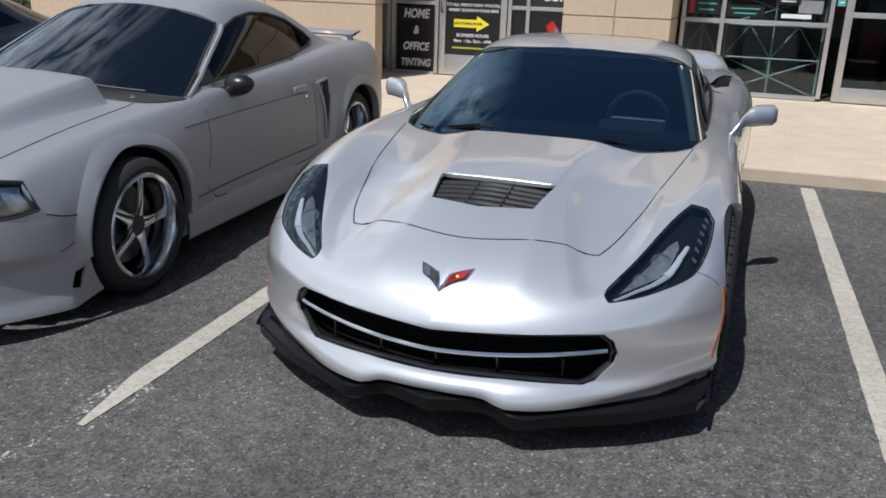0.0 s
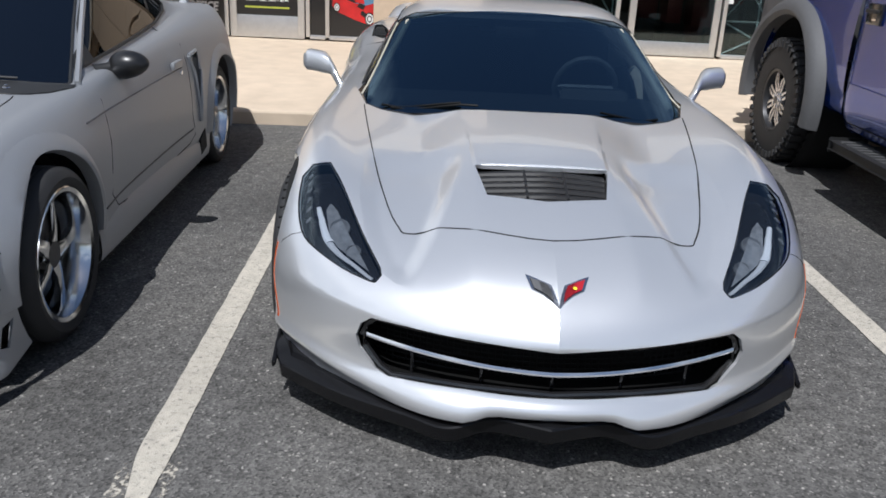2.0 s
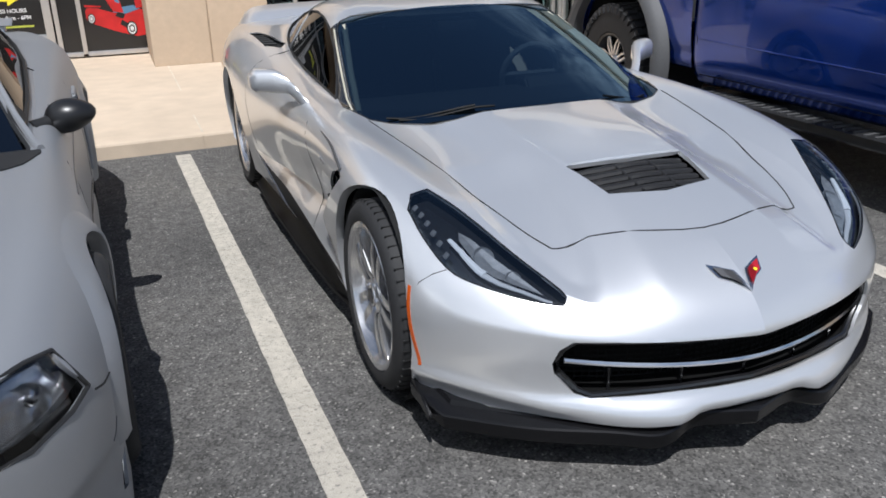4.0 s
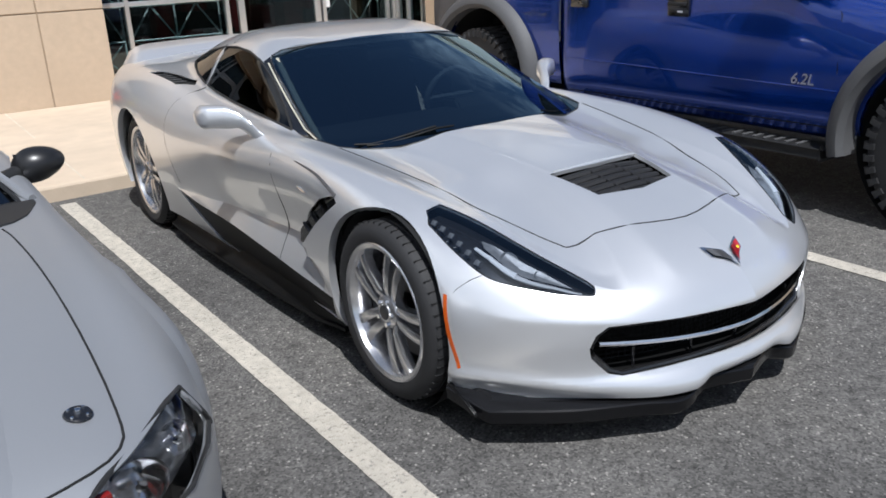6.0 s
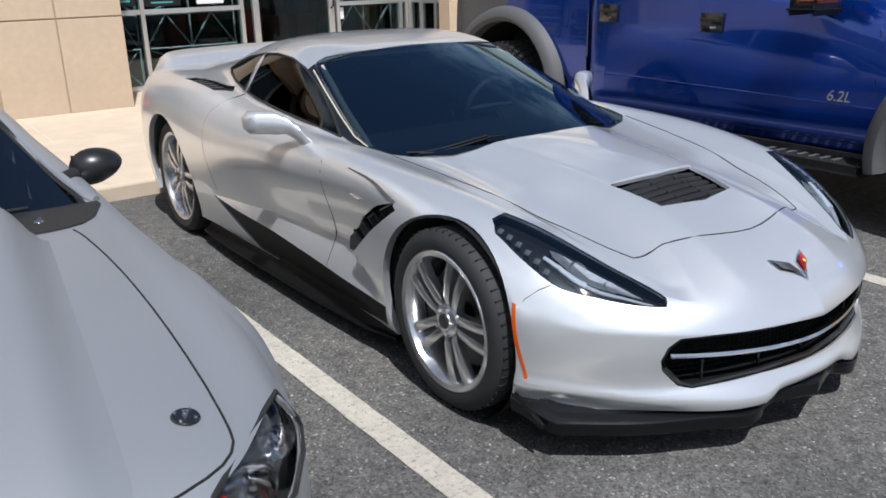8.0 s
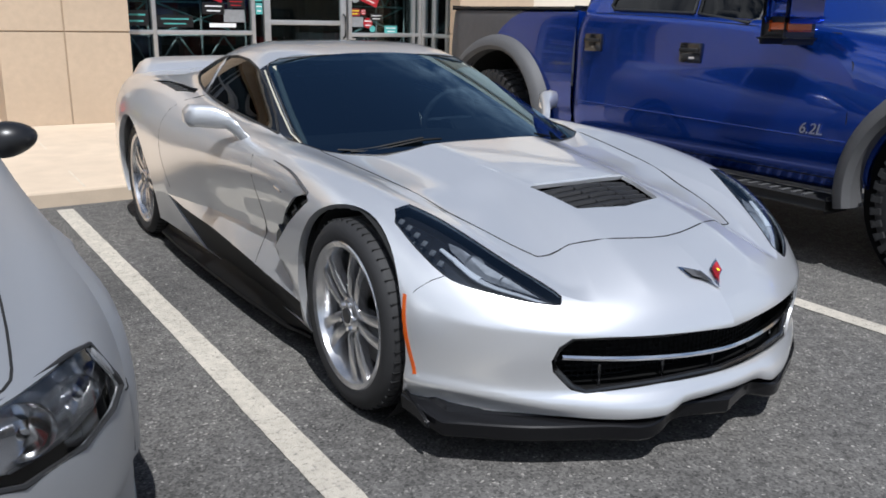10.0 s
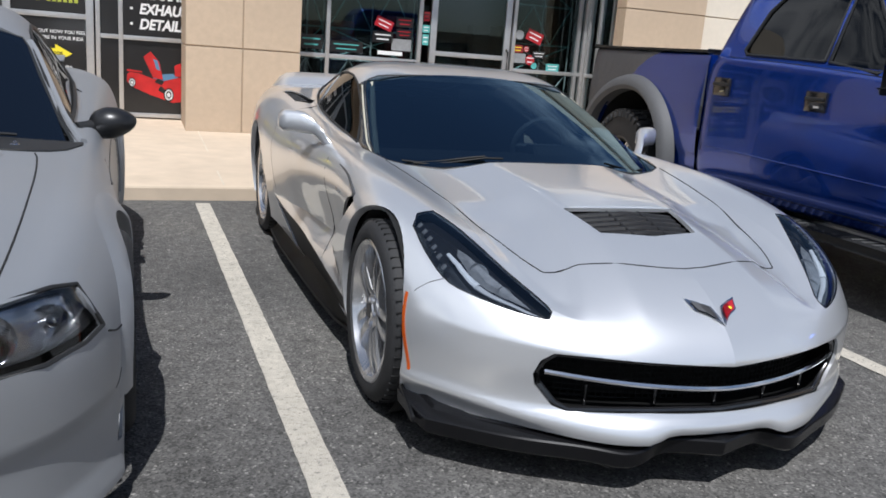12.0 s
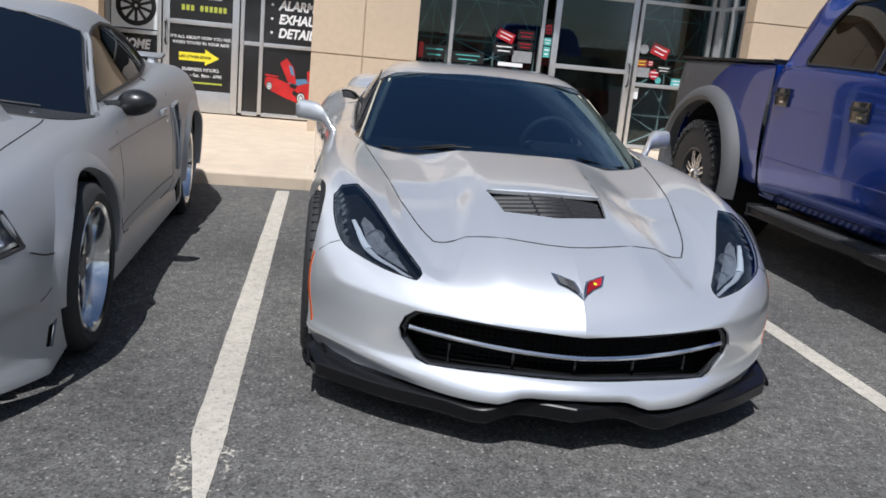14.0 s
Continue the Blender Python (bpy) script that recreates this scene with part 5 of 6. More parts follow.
        for k in range(5):
            f = .12 + .19 * k
            y = 2.27 + .30 * f
            pa, pb = drop(skin, s * (.70 + .035 * f), y, "z", 1, -0.016), drop(skin, s * (.783 + .006 * f), y + .03, "z", 1, -0.012)
            part("vent_blade", tube([pa, pb], 0.006), M_BLACK, qp)
        # mirror
        tip = [(s * .790, 1.045, .735), (s * .828, 1.065, .778), (s * .865, 1.110, .832), (s * .905, 1.170, .862), (s * .985, 1.225, .870), (s * 1.028, 1.250, .866)]
        path = spline(tip, 4)
        rad = np.interp(np.linspace(0, 1, len(path)), [0, .25, .5, .65, .9, 1], [.040, .030, .034, .050, .049, .030])
        mir = bmesh.new()
        rings = []
        for p, r in zip(path, rad):
            deep = r * 1.15
            rings.append([mir.verts.new((p[0], p[1] + deep * math.copysign(abs(math.cos(a)) ** .7, math.cos(a)), p[2] + r * math.copysign(abs(math.sin(a)) ** .55, math.sin(a)))) for a in (2 * math.pi * j / 16 for j in range(16))])
        for p, q in zip(rings, rings[1:]):
            for j in range(16):
                mir.faces.new((p[j], p[(j + 1) % 16], q[(j + 1) % 16], q[j]))
        mir.faces.new(rings[-1])
        bmesh.ops.recalc_face_normals(mir, faces=list(mir.faces))
        mo = part("door_mirror", mir, M_SILVER, car, "silver wing mirror")
        mg = surface([[(s * .905, 1.222, z0), (s * .96, 1.262, z0 + .003), (s * 1.018, 1.284, z0 + .005)] for z0 in (.832, .890)])
        part("mirror_glass", mg, M_CHROME, mo)
        # amber marker in front of the front wheel
        mk = [(-.342, .503), (-.366, .390), (-.396, .262), (-.406, .264), (-.379, .390), (-.355, .501)]
        mkp = punch(shell, mk, "x", s, limit=0.4, keep=True, lift=0.0015)
        part("side_marker", rim_in(mkp, 0.002), M_ORANGE, car, "amber side marker lamp")
        # side skirt: a thin blade that flares out towards the rear wheel
        ys = np.linspace(.37, 2.36, 27)
        out = lambda y: float(np.interp(y, [.37, .60, 1.0, 1.9, 2.36], [.850, .868, .886, .902, .890]))
        rows = []
        for f, dx, z in ((0, .800, .150), (0, .800, .100), (1, -.012, .084), (1, 0, .087), (1, -.002, .098), (1, -.014, .101), (0, .846, .128), (0, .838, .165)):
            rows.append([(s * (dx + f * out(y)), y, z + .022 * f * step(.62, .37, y) - .006 * f * step(.6, 1.4, y)) for y in ys])
        sk = surface(rows)
        bmesh.ops.recalc_face_normals(sk, faces=list(sk.faces))
        part("side_skirt", sk, M_SKIRT, car, "black side skirt")

    # splitter under the nose: outer edge, drawn in towards the body row by row
    edge = np.vstack([spline([(.866, -.345), (.856, -.43), (.832, -.508)], 4)[:-1], spline([(.826, -.520), (.62, -.680), (.42, -.785), (.315, -.836), (.25, -.843), (.185, -.826), (.12, -.842), (0, -.884)], 5)])
    edge = np.vstack([edge, [(-x, y) for x, y in edge[::-1][1:]]])
    go = np.gradient(edge, axis=0)
    side_way = np.stack([go[:, 1], -go[:, 0]], 1) / np.linalg.norm(go, axis=1)[:, None]
    side_way *= np.where((side_way * (np.array([0, .3]) - edge)).sum(1) < 0, -1, 1)[:, None]
    lift = lambda x: .030 * max(0.0, abs(x) - .832) / .036 - .010 * math.exp(-((abs(x) - .29) / .09) ** 2) + .024 * (1 - step(.12, .34, abs(x)))
    rows = []
    for d, z in ((.085, .190), (.048, .180), (.040, .166), (.014, .156), (.004, .152), (0, .147), (.004, .106), (.012, .098), (.09, .098)):
        rows.append([(p[0] + n[0] * d, p[1] + n[1] * d, z + lift(p[0])) for p, n in zip(edge, side_way)])
    sp = surface(rows)
    bmesh.ops.recalc_face_normals(sp, faces=list(sp.faces))
    spl = part("front_splitter", sp, M_CARBON, car, "black front splitter", 24)
    for s in (1, -1):
        fin = prism([(-.490, .122), (-.345, .145), (-.34, .195), (-.36, .195), (-.44, .165), (-.490, .140)], "x", s * .848, s * .860, .003)
        part("end_plate", fin, M_CARBON, spl)

    # rear spoiler
    rows = []
    for x in np.linspace(-.765, .765, 31):
        k = 1 - (abs(x) / .765) ** 16
        y0 = 3.13 + .17 * (1 - (abs(x) / .765) ** 2)
        foot = .905 + .025 * k
        rows.append([(x, y0 - .04, foot), (x, y0 + .03, foot + .046 * k), (x, y0 + .12, foot + .070 * k), (x, y0 + .19, foot + .082 * k), (x, y0 + .197, foot + .072 * k), (x, y0 + .19, foot - .02), (x, y0 + .15, foot - .06)])
    rs = surface(rows)
    bmesh.ops.recalc_face_normals(rs, faces=list(rs.faces))
    part("rear_spoiler", rs, M_SILVER, car, "silver rear spoiler")
    rear = punch(shell, [(-.40, 2.05), (.40, 2.05), (.36, 2.90), (-.36, 2.90)], "z", 1, limit=.6, wall=0.01)
    part("rear_window", rear, G_DARK, car, "dark rear hatch glass")
    lining(shell, .40, 3.0, .62, car)
    crisp(part("body", shell, M_SILVER, car, "silver metallic body"), lambda co: on_flank(co) or on_nose(co))
    # roof panel joint and door-post line
    for s in (1, -1):
        part("shut_line", tube([drop(skin, x, 1.94 + .02 * abs(x), "z", 1, 0.0) for x in np.linspace(s * .02, s * .54, 12)], 0.002, 6), M_VOID, car)
        part("bright_strip", tube([drop(skin, y, z, "x", s, 0.001) for y, z in ((2.035, 1.085), (2.037, .99), (2.04, .893))], 0.004, 6), M_GREYVINYL, car)
    # floor pans closing the shell below, in the near-black shade colour
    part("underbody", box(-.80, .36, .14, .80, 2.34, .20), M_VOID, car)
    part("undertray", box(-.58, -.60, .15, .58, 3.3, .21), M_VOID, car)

    # badge: two crossed flags
    badge = part("nose_badge", tube([drop(skin, x, y, "z", 1, .004) for x, y in ((-.006, -.776), (0, -.796), (.006, -.776))], .004, 6), M_CHROME, car, "crossed-flags badge in chrome and red")
    for s in (1, -1):
        for grow, up, material, nm in ((1.0, .005, M_CHROME, "flag"), (.72, .0085, M_RED if s == 1 else M_GREYVINYL, "flag_enamel")):
            quad = [(.0, -.004), (.012, .012), (.036, .034), (.064, .052), (.078, .094), (.048, .078), (.016, .058), (.006, .030)]
            cx, cd = .040, .050
            pl = [drop(skin, s * 1.15 * (cx + (x - cx) * grow), -.794 + 1.0 * (cd + (d - cd) * grow), "z", 1, up) for x, d in quad]
            bm = bmesh.new()
            f = bm.faces.new([bm.verts.new(p) for p in pl])
            bmesh.ops.solidify(bm, geom=[f], thickness=0.003)
            part(nm, bm, material, badge, smooth=0)
    pip = lathe([(0, 0), (0, .006), (.0012, .005), (.0012, 0)], 12, "z")
    part("badge_pip", pip, M_YELLOW, badge, "small yellow centre of the red flag", m=Matrix.Translation(drop(skin, .046, -.744, "z", 1, .0115)) @ pose(0, 0, 0, 28, 0, 0))
    for s in (1, -1):
        p = drop(skin, .56, .655, "x", s, .004)
        part("fender_badge", tube([(p.x, .60, .662), (p.x, .545, .652), (p.x, .525, .655)], .0036, 6), M_CHROME, car, "small chrome fish badge")

    # wipers and cowl
    part("cowl", surface([[(x, y0 + .35 * x * x, z0) for x in np.linspace(-.66, .66, 15)] for y0, z0 in ((.40, .735), (.66, .775))]), M_BLACK, car, "black cowl under the windshield")
    for x0, x1, lift in ((-.60, -.27, .010), (-.56, -.20, -.006), (.56, .30, -.012)):
        pts = [drop(skin, x0 + (x1 - x0) * f, .478 + .40 * (x0 + (x1 - x0) * f) ** 2 + lift, "z", 1, .004) for f in np.linspace(0, 1, 6)]
        part("wiper", tube(pts, 0.005, 6), M_SKIRT, car, "black wiper")

    # cabin
    part("dashboard", prism([(.66, .62), (.72, .745), (.95, .775), (1.12, .77), (1.20, .70), (1.20, .50), (.66, .50)], "x", -.66, .66, .01), M_INTERIOR, car, "dark dashboard")
    hood_bin = prism([(.98, .765), (1.03, .815), (1.13, .81), (1.17, .765)], "x", .20, .52, .01)
    part("instrument_hood", hood_bin, M_INTERIOR, car)
    wheel_bm = bmesh.new()
    pts = [(.36 + .150 * math.cos(a), 1.29 - .045 * math.sin(a), .785 + .145 * math.sin(a)) for a in np.linspace(0, 2 * math.pi, 33)]
    tube(pts, .015, 8, bm=wheel_bm)
    for a in (0.0, math.pi, -math.pi / 2):
        tube([(.36, 1.29, .785), (.36 + .146 * math.cos(a), 1.29 - .045 * math.sin(a), .785 + .14 * math.sin(a))], .014, 6, bm=wheel_bm)
    part("steering_wheel", wheel_bm, M_CELL, car, "black steering wheel")
    for s in (1, -1):
        seat = prism([(1.40, .30), (1.45, .46), (1.85, .42), (2.02, .92), (2.08, .99), (2.12, .97), (2.08, .80), (1.98, .30)], "x", s * .36 - .24, s * .36 + .24, .03)
        part("seat", seat, M_INTERIOR, car, "dark seat")
    part("cabin_floor", box(-.80, .80, .20, .80, 2.9, .30), M_INTERIOR, car)
    part("rear_bulkhead", box(-.60, 2.16, .30, .60, 2.20, .95), M_INTERIOR, car)
    part("dash_cavity", box(-.80, .42, .30, .80, .80, .60), M_VOID, car)
    part("inside_mirror", box(-.10, 1.34, 1.005, .10, 1.36, 1.055, .01), M_BLACK, car)
    part("headliner", surface([[(x, y, z - .03) for x, z in ((-.5, 1.07), (-.25, 1.10), (0, 1.105), (.25, 1.10), (.5, 1.07))] for y in (1.5, 2.2)]), M_INTERIOR, car)
    for s in (1, -1):
        part("pillar_trim", tube([(s * .665, .80, .775), (s * .61, 1.1, .90), (s * .535, 1.44, 1.05)], .014, 8), M_TANINT, car, "beige pillar trim")

    # wheels
    for y, z, r, w, rim in ((0.0, .327, .327, .25, .246), (2.71, .339, .339, .29, .259)):
        for s in (1, -1):
            wheel("wheel", r, w, rim, 5, car, pose(s * (.892 + (.01 if y else 0) - w / 2), y, z, 0, 0, 0 if s == -1 else 180), "split")
    return car


coupe = build_coupe(pose(0, 0, 0))


# ---- matte grey pony coupe ----
M_SATIN = mat("satin_black", (0.014, 0.014, 0.015), 0.34, vary=0.15, size=30)
M_DIMRED = mat("red_lamp_lens", (0.26, 0.012, 0.010), 0.25, coat=0.5)


def low(secs):
    """Fill in the two lower points of each section from the widest one."""
    out = []
    for s in secs:
        if len(s) == 6:
            x, y, z = s[5]
            s = s + [(x + .005, y, .36), (x - .02, y, .17)]
        out.append(s)
    return out


PONY_SECS = low([
    [(.000, -.955, .610), (.300, -.935, .610), (.550, -.865, .605), (.710, -.750, .598), (.820, -.610, .585), (.868, -.545, .470), (.876, -.520, .310), (.890, -.520, .090)],
    [(.000, -.900, .675), (.300, -.875, .675), (.550, -.800, .668), (.690, -.680, .662), (.800, -.540, .652), (.885, -.455, .520), (.893, -.440, .310), (.900, -.440, .090)],
    [(.000, -.500, .765), (.300, -.480, .760), (.580, -.430, .742), (.710, -.370, .725), (.820, -.310, .705), (.915, -.255, .560), (.918, -.250, .330), (.905, -.250, .120)],
    [(.000, -.100, .821), (.300, -.080, .816), (.620, -.030, .794), (.735, .000, .778), (.835, .000, .748), (.930, .000, .585), (.932, .000, .340), (.900, .000, .155)],
    [(.000, .286, .853), (.300, .323, .848), (.660, .456, .827), (.755, .492, .814), (.840, .492, .782), (.905, .492, .605)],
    [(.000, .420, .882), (.300, .468, .877), (.675, .662, .850), (.765, .699, .834), (.840, .699, .807), (.890, .699, .614)],
    [(.000, .865, 1.072), (.300, .905, 1.065), (.625, 1.015, 1.027), (.760, 1.045, .862), (.842, 1.045, .832), (.888, 1.045, .623)],
    [(.000, 1.265, 1.247), (.300, 1.295, 1.237), (.560, 1.375, 1.177), (.750, 1.405, .887), (.845, 1.405, .852), (.890, 1.405, .632)],
    [(.000, 1.685, 1.307), (.300, 1.685, 1.297), (.535, 1.705, 1.232), (.735, 1.735, .907), (.848, 1.735, .872), (.900, 1.735, .642)],
    [(.000, 2.165, 1.267), (.300, 2.165, 1.257), (.525, 2.175, 1.187), (.715, 2.145, .937), (.855, 2.145, .902), (.918, 2.145, .662)],
    [(.000, 2.618, 1.102), (.300, 2.618, 1.094), (.530, 2.601, 1.047), (.670, 2.568, .967), (.855, 2.568, .922), (.930, 2.568, .672)],
    [(.000, 2.930, .972), (.300, 2.930, .970), (.550, 2.900, .962), (.680, 2.900, .952), (.845, 2.900, .912), (.922, 2.900, .672)],
    [(.000, 3.480, .947), (.300, 3.470, .947), (.550, 3.430, .942), (.650, 3.390, .932), (.730, 3.330, .897), (.800, 3.310, .672), (.810, 3.310, .400), (.790, 3.310, .220)],
])
PONY_FRONT = [
    [(0, -.975, .480), (.31, -.952, .480), (.57, -.880, .478), (.76, -.735, .475)],
    [(0, -.980, .310), (.31, -.957, .310), (.57, -.885, .310), (.77, -.730, .310)],
    [(0, -.990, .095), (.31, -.970, .095), (.58, -.898, .096), (.775, -.740, .098)],
]
PONY_BACK = [
    [(0, 3.520, .720), (.31, 3.515, .720), (.57, 3.480, .720), (.74, 3.40, .71)],
    [(0, 3.560, .440), (.31, 3.555, .440), (.57, 3.510, .440), (.75, 3.42, .43)],
    [(0, 3.500, .240), (.31, 3.495, .240), (.57, 3.460, .240), (.74, 3.39, .235)],
]


def build_pony(m):
    car = thing("pony_coupe", "matte grey two-door coupe with a raised hood scoop", "car", m)
    shell = hull(PONY_SECS, PONY_FRONT, PONY_BACK, creases=[("front", 0, 0, 0.3), (3, 5, 10, 0.6)])
    for v in shell.verts:
        # recessed flank of the front bumper over a flared lower lip
        x, y, z = abs(v.co.x), v.co.y, v.co.z
        if y < -.34 and x > .30:
            inset = .016 * step(.12, .16, z) * (1 - step(.30, .34, z)) * step(.30, .5, x) * (1 - step(-.50, -.40, y))
            v.co.x -= (1 if v.co.x > 0 else -1) * inset
            v.co.y += inset * .6
    skin = tree_of(shell)
    for y, z, r in ((0.0, 0.33, 0.365), (2.573, 0.335, 0.365)):
        for s in (1, -1):
            punch(shell, ring(y, z, r, 36), "x", s, wall=0.03, limit=0.6)
            liner = lathe([(s * 0.80, r + 0.002), (s * 0.62, r - 0.03), (s * 0.60, 0.0)], 40)
            bmesh.ops.translate(liner, vec=(0, y, z), verts=list(liner.verts))
            for v in liner.verts:
                v.co.z = min(v.co.z, .655)
            part("wheel_arch_liner", liner, M_VOID, car)
            flare = bmesh.new()
            rows = []
            for dr, dx in ((-.004, -.002), (-.002, .018), (.012, .024), (.045, .014), (.080, -.006)):
                row = []
                for a in np.linspace(-.12, math.pi + .12, 33):
                    yy, zz = y + (r + dr) * math.cos(a), z + (r + dr) * math.sin(a)
                    p = drop(skin, yy, min(max(zz, .17), .78), "x", s)
                    row.append((p.x + s * dx * (1 - .6 * step(.62, .74, zz)), yy, zz))
                rows.append(row)
            merge(flare, surface(rows))
            bmesh.ops.recalc_face_normals(flare, faces=list(flare.faces))
            part("wheel_arch_flare", flare, M_GREY, car)
    # hood, scoop, pins
    hood_half = [(0, -.905), (.30, -.885), (.50, -.835), (.615, -.765), (.645, -.65), (.665, -.35), (.672, 0), (.664, .25), (.652, .335), (.40, .285), (0, .250)]
    hood_out = hood_half + [(-x, y) for x, y in hood_half[-2:0:-1]]
    hbm = punch(shell, hood_out, "z", 1, wall=0, limit=0.4)
    hood = part("hood", hbm, M_GREY, car, "matte grey hood")
    part("shut_line", tube([drop(skin, x, y, "z", 1, -.001) for x, y in spline(flip_x(hood_half[:9])[:-1] + hood_half[:9], 3)], .0034, 6), M_VOID, hood)
    rows = []
    for k in range(15):
        f = k / 14
        y = -.86 + 1.125 * f
        h = .006 + .102 * f
        w = .355 + .145 * f
        row = []
        for u in np.linspace(-1, 1, 41):
            x = u * (w + .085)
            base = drop(skin, x, y, "z", 1).z
            k2 = max(0.0, min(1.0, (abs(x) - w + .040) / .105))
            row.append((x, y, base + h * (1 - k2 * k2 * (3 - 2 * k2)) + .001 - .004 * (abs(u) > .99)))
        rows.append(row)
    last = rows[-1]
    rows.append([(x, y + .012, z - .006) for x, y, z in last])
    rows.append([(x, y + .004, drop(skin, x, y, "z", 1).z - .01) for x, y, z in last])
    part("hood_scoop", surface(rows), M_GREY, hood, "raised matte grey hood scoop", 50)
    for s in (1, -1):
        for x, y, r in ((.575, -.655, .028), (.585, .430, .016)):
            p = drop(skin, s * x, y, "z", 1, .002)
            disc = lathe([(0, 0), (0, r), (.003, r - .003), (.004, .008), (.004, 0)], 24, "z")
            pin = part("hood_pin", disc, M_GLOSSBLACK if r > .02 else M_CHROME, hood, "black hood pin plate", m=Matrix.Translation(p) @ pose(0, 0, 0, 8, s * 5, 0))
            part("pin", lathe([(.002, .007), (.012, .006), (.014, 0)], 12, "z"), M_CHROME, pin)
            if r > .02:
                for a in range(4):
                    q = lathe([(.003, .0035), (.006, .003), (.006, 0)], 8, "z")
                    bmesh.ops.translate(q, vec=(.02 * math.cos(a * 1.571 + .8), .02 * math.sin(a * 1.571 + .8), 0), verts=list(q.verts))
                    part("screw", q, M_CHROME, pin)
    # headlamps
    lamp = [(.856, .530), (.846, .556), (.798, .640), (.75, .652), (.56, .648), (.50, .63), (.52, .545), (.62, .512), (.74, .508), (.82, .516)]
    for s in (1, -1):
        out = lamp if s == 1 else flip_x(lamp)
        cover = punch(shell, out, "y", -1, wall=0.012, limit=0.3, gap=.003)
        inner = cover.copy()
        for v in inner.verts:
            v.co += Vector((-s * .015, .055, 0))
        head = part("headlamp", inner, M_BOWL, car, "black-housed headlamp under a clear cover")
        for x, z, r in ((.655, .592, .055), (.775, .590, .040)):
            p = drop(skin, s * x, z, "y", -1, -.035)
            bowl = lathe([(.030, 0), (.024, r * .35), (.004, r * .85), (-.004, r), (-.008, r * 1.04)], 28, "y")
            part("reflector", bowl, M_CHROME, head, "chrome reflector bowl", m=Matrix.Translation(p))
            part("bulb_shield", lathe([(-.02, 0), (-.016, .012), (.02, .012)], 12, "y"), M_CHROME, head, m=Matrix.Translation(p))
        p = drop(skin, s * .555, .60, "y", -1, -.028)
        part("indicator_lens", box(-.028, -.01, -.032, .028, .01, .032, .006), M_DIMRED, head, "red-orange indicator lens", m=Matrix.Translation(p) @ pose(0, 0, 0, 0, 0, -s * -12))
        cv = part("lamp_cover", cover, G_CLEAR, head, "clear lamp cover")
        cv.visible_shadow = False
        part("lamp_seal", tube([drop(skin, x, z, "y", -1, 0) for x, z in out + out[:1]], .006, 6), M_BLACK, head)
    # bumper openings
    punch(shell, [(-.36, .215), (.36, .215), (.40, .330), (.32, .40), (-.32, .40), (-.40, .330)], "y", -1, wall=.08)
    part("lower_grille", box(-.52, -.86, .19, .52, -.84, .42), M_VOID, car, "black lower grille opening")
    for s in (1, -1):
        inlet = [(-.385, .250), (-.440, .236), (-.462, .170), (-.425, .160)]
        punch(shell, inlet, "x", s, wall=.01, limit=.4)
        part("brake_inlet", prism(grown(inlet, 1.15), "x", s * .855, s * .81), M_VOID, car, "black brake inlet")
    # bumper joint
    for s in (1, -1):
        part("shut_line", tube([drop(skin, y, z, "x", s, 0) for y, z in ((-.30, .60), (-.345, .50), (-.36, .455))], .003, 6), M_VOID, car)
        pts = spline([(-.54, .508), (-.47, .485), (-.41, .475), (-.355, .468)], 4)
        part("shut_line", tube([drop(skin, y, z, "x", s, 0) for y, z in pts], .003, 6), M_VOID, car)
        # shade of the bumper groove drawn as a thin dark grey tube
        for z0 in (.322,):
            part("bumper_groove_shade", tube([drop(skin, y, z0 + (y + .55) * .35, "x", s, -.001) for y in np.linspace(-.50, -.385, 8)], .003, 6), M_GREYVINYL, car)
    # glazing
    ws_half = [(.000, .420), (.300, .452), (.500, .500), (.680, .560), (.752, .590), (.752, .625), (.690, .820), (.630, 1.030), (.574, 1.235), (.548, 1.285), (.300, 1.262), (.000, 1.250)]
    ws_out = ws_half + [(-x, y) for x, y in ws_half[-2:0:-1]]
    pane = flatten(punch(shell, ws_out, "z", 1, wall=.03, limit=.5))
    part("windshield", pane, G_PONY, car, "dark tinted windshield")
    part("windshield_seal", tube([drop(skin, x, y, "z", 1, 0) for x, y in ws_out + ws_out[:1]], .007, 6), M_BLACK, car)
    xs = np.linspace(-.79, .79, 33)
    front = np.interp(abs(xs), [0, .40, .62, .70, .76, .79], [.252, .288, .335, .385, .470, .560])
    rear = np.interp(abs(xs), [0, .30, .50, .68, .79], [.428, .460, .508, .568, .592])
    part("cowl", surface([[drop(skin, x, a + (b - a) * f, "z", 1, up) for x, a, b in zip(xs, front, rear)] for f, up in ((0, -.004), (.03, .005), (.5, .004), (1, .005))]), M_BLACK, car, "black cowl panel")
    for x0, x1 in ((-.55, .0), (.02, .58)):
        part("wiper", tube([drop(skin, x0 + (x1 - x0) * f, .41 + .30 * (x0 + (x1 - x0) * f) ** 2 + .03 * f, "z", 1, .014) for f in np.linspace(0, 1, 7)], .006, 6), M_BLACK, car, "black wiper")
    side = [(.805, .867), (1.185, .894), (1.585, .917), (1.935, .942), (2.255, .982), (2.345, 1.012), (2.285, 1.062), (2.105, 1.152), (1.885, 1.197), (1.665, 1.207), (1.465, 1.182), (1.265, 1.122), (1.035, 1.012)]
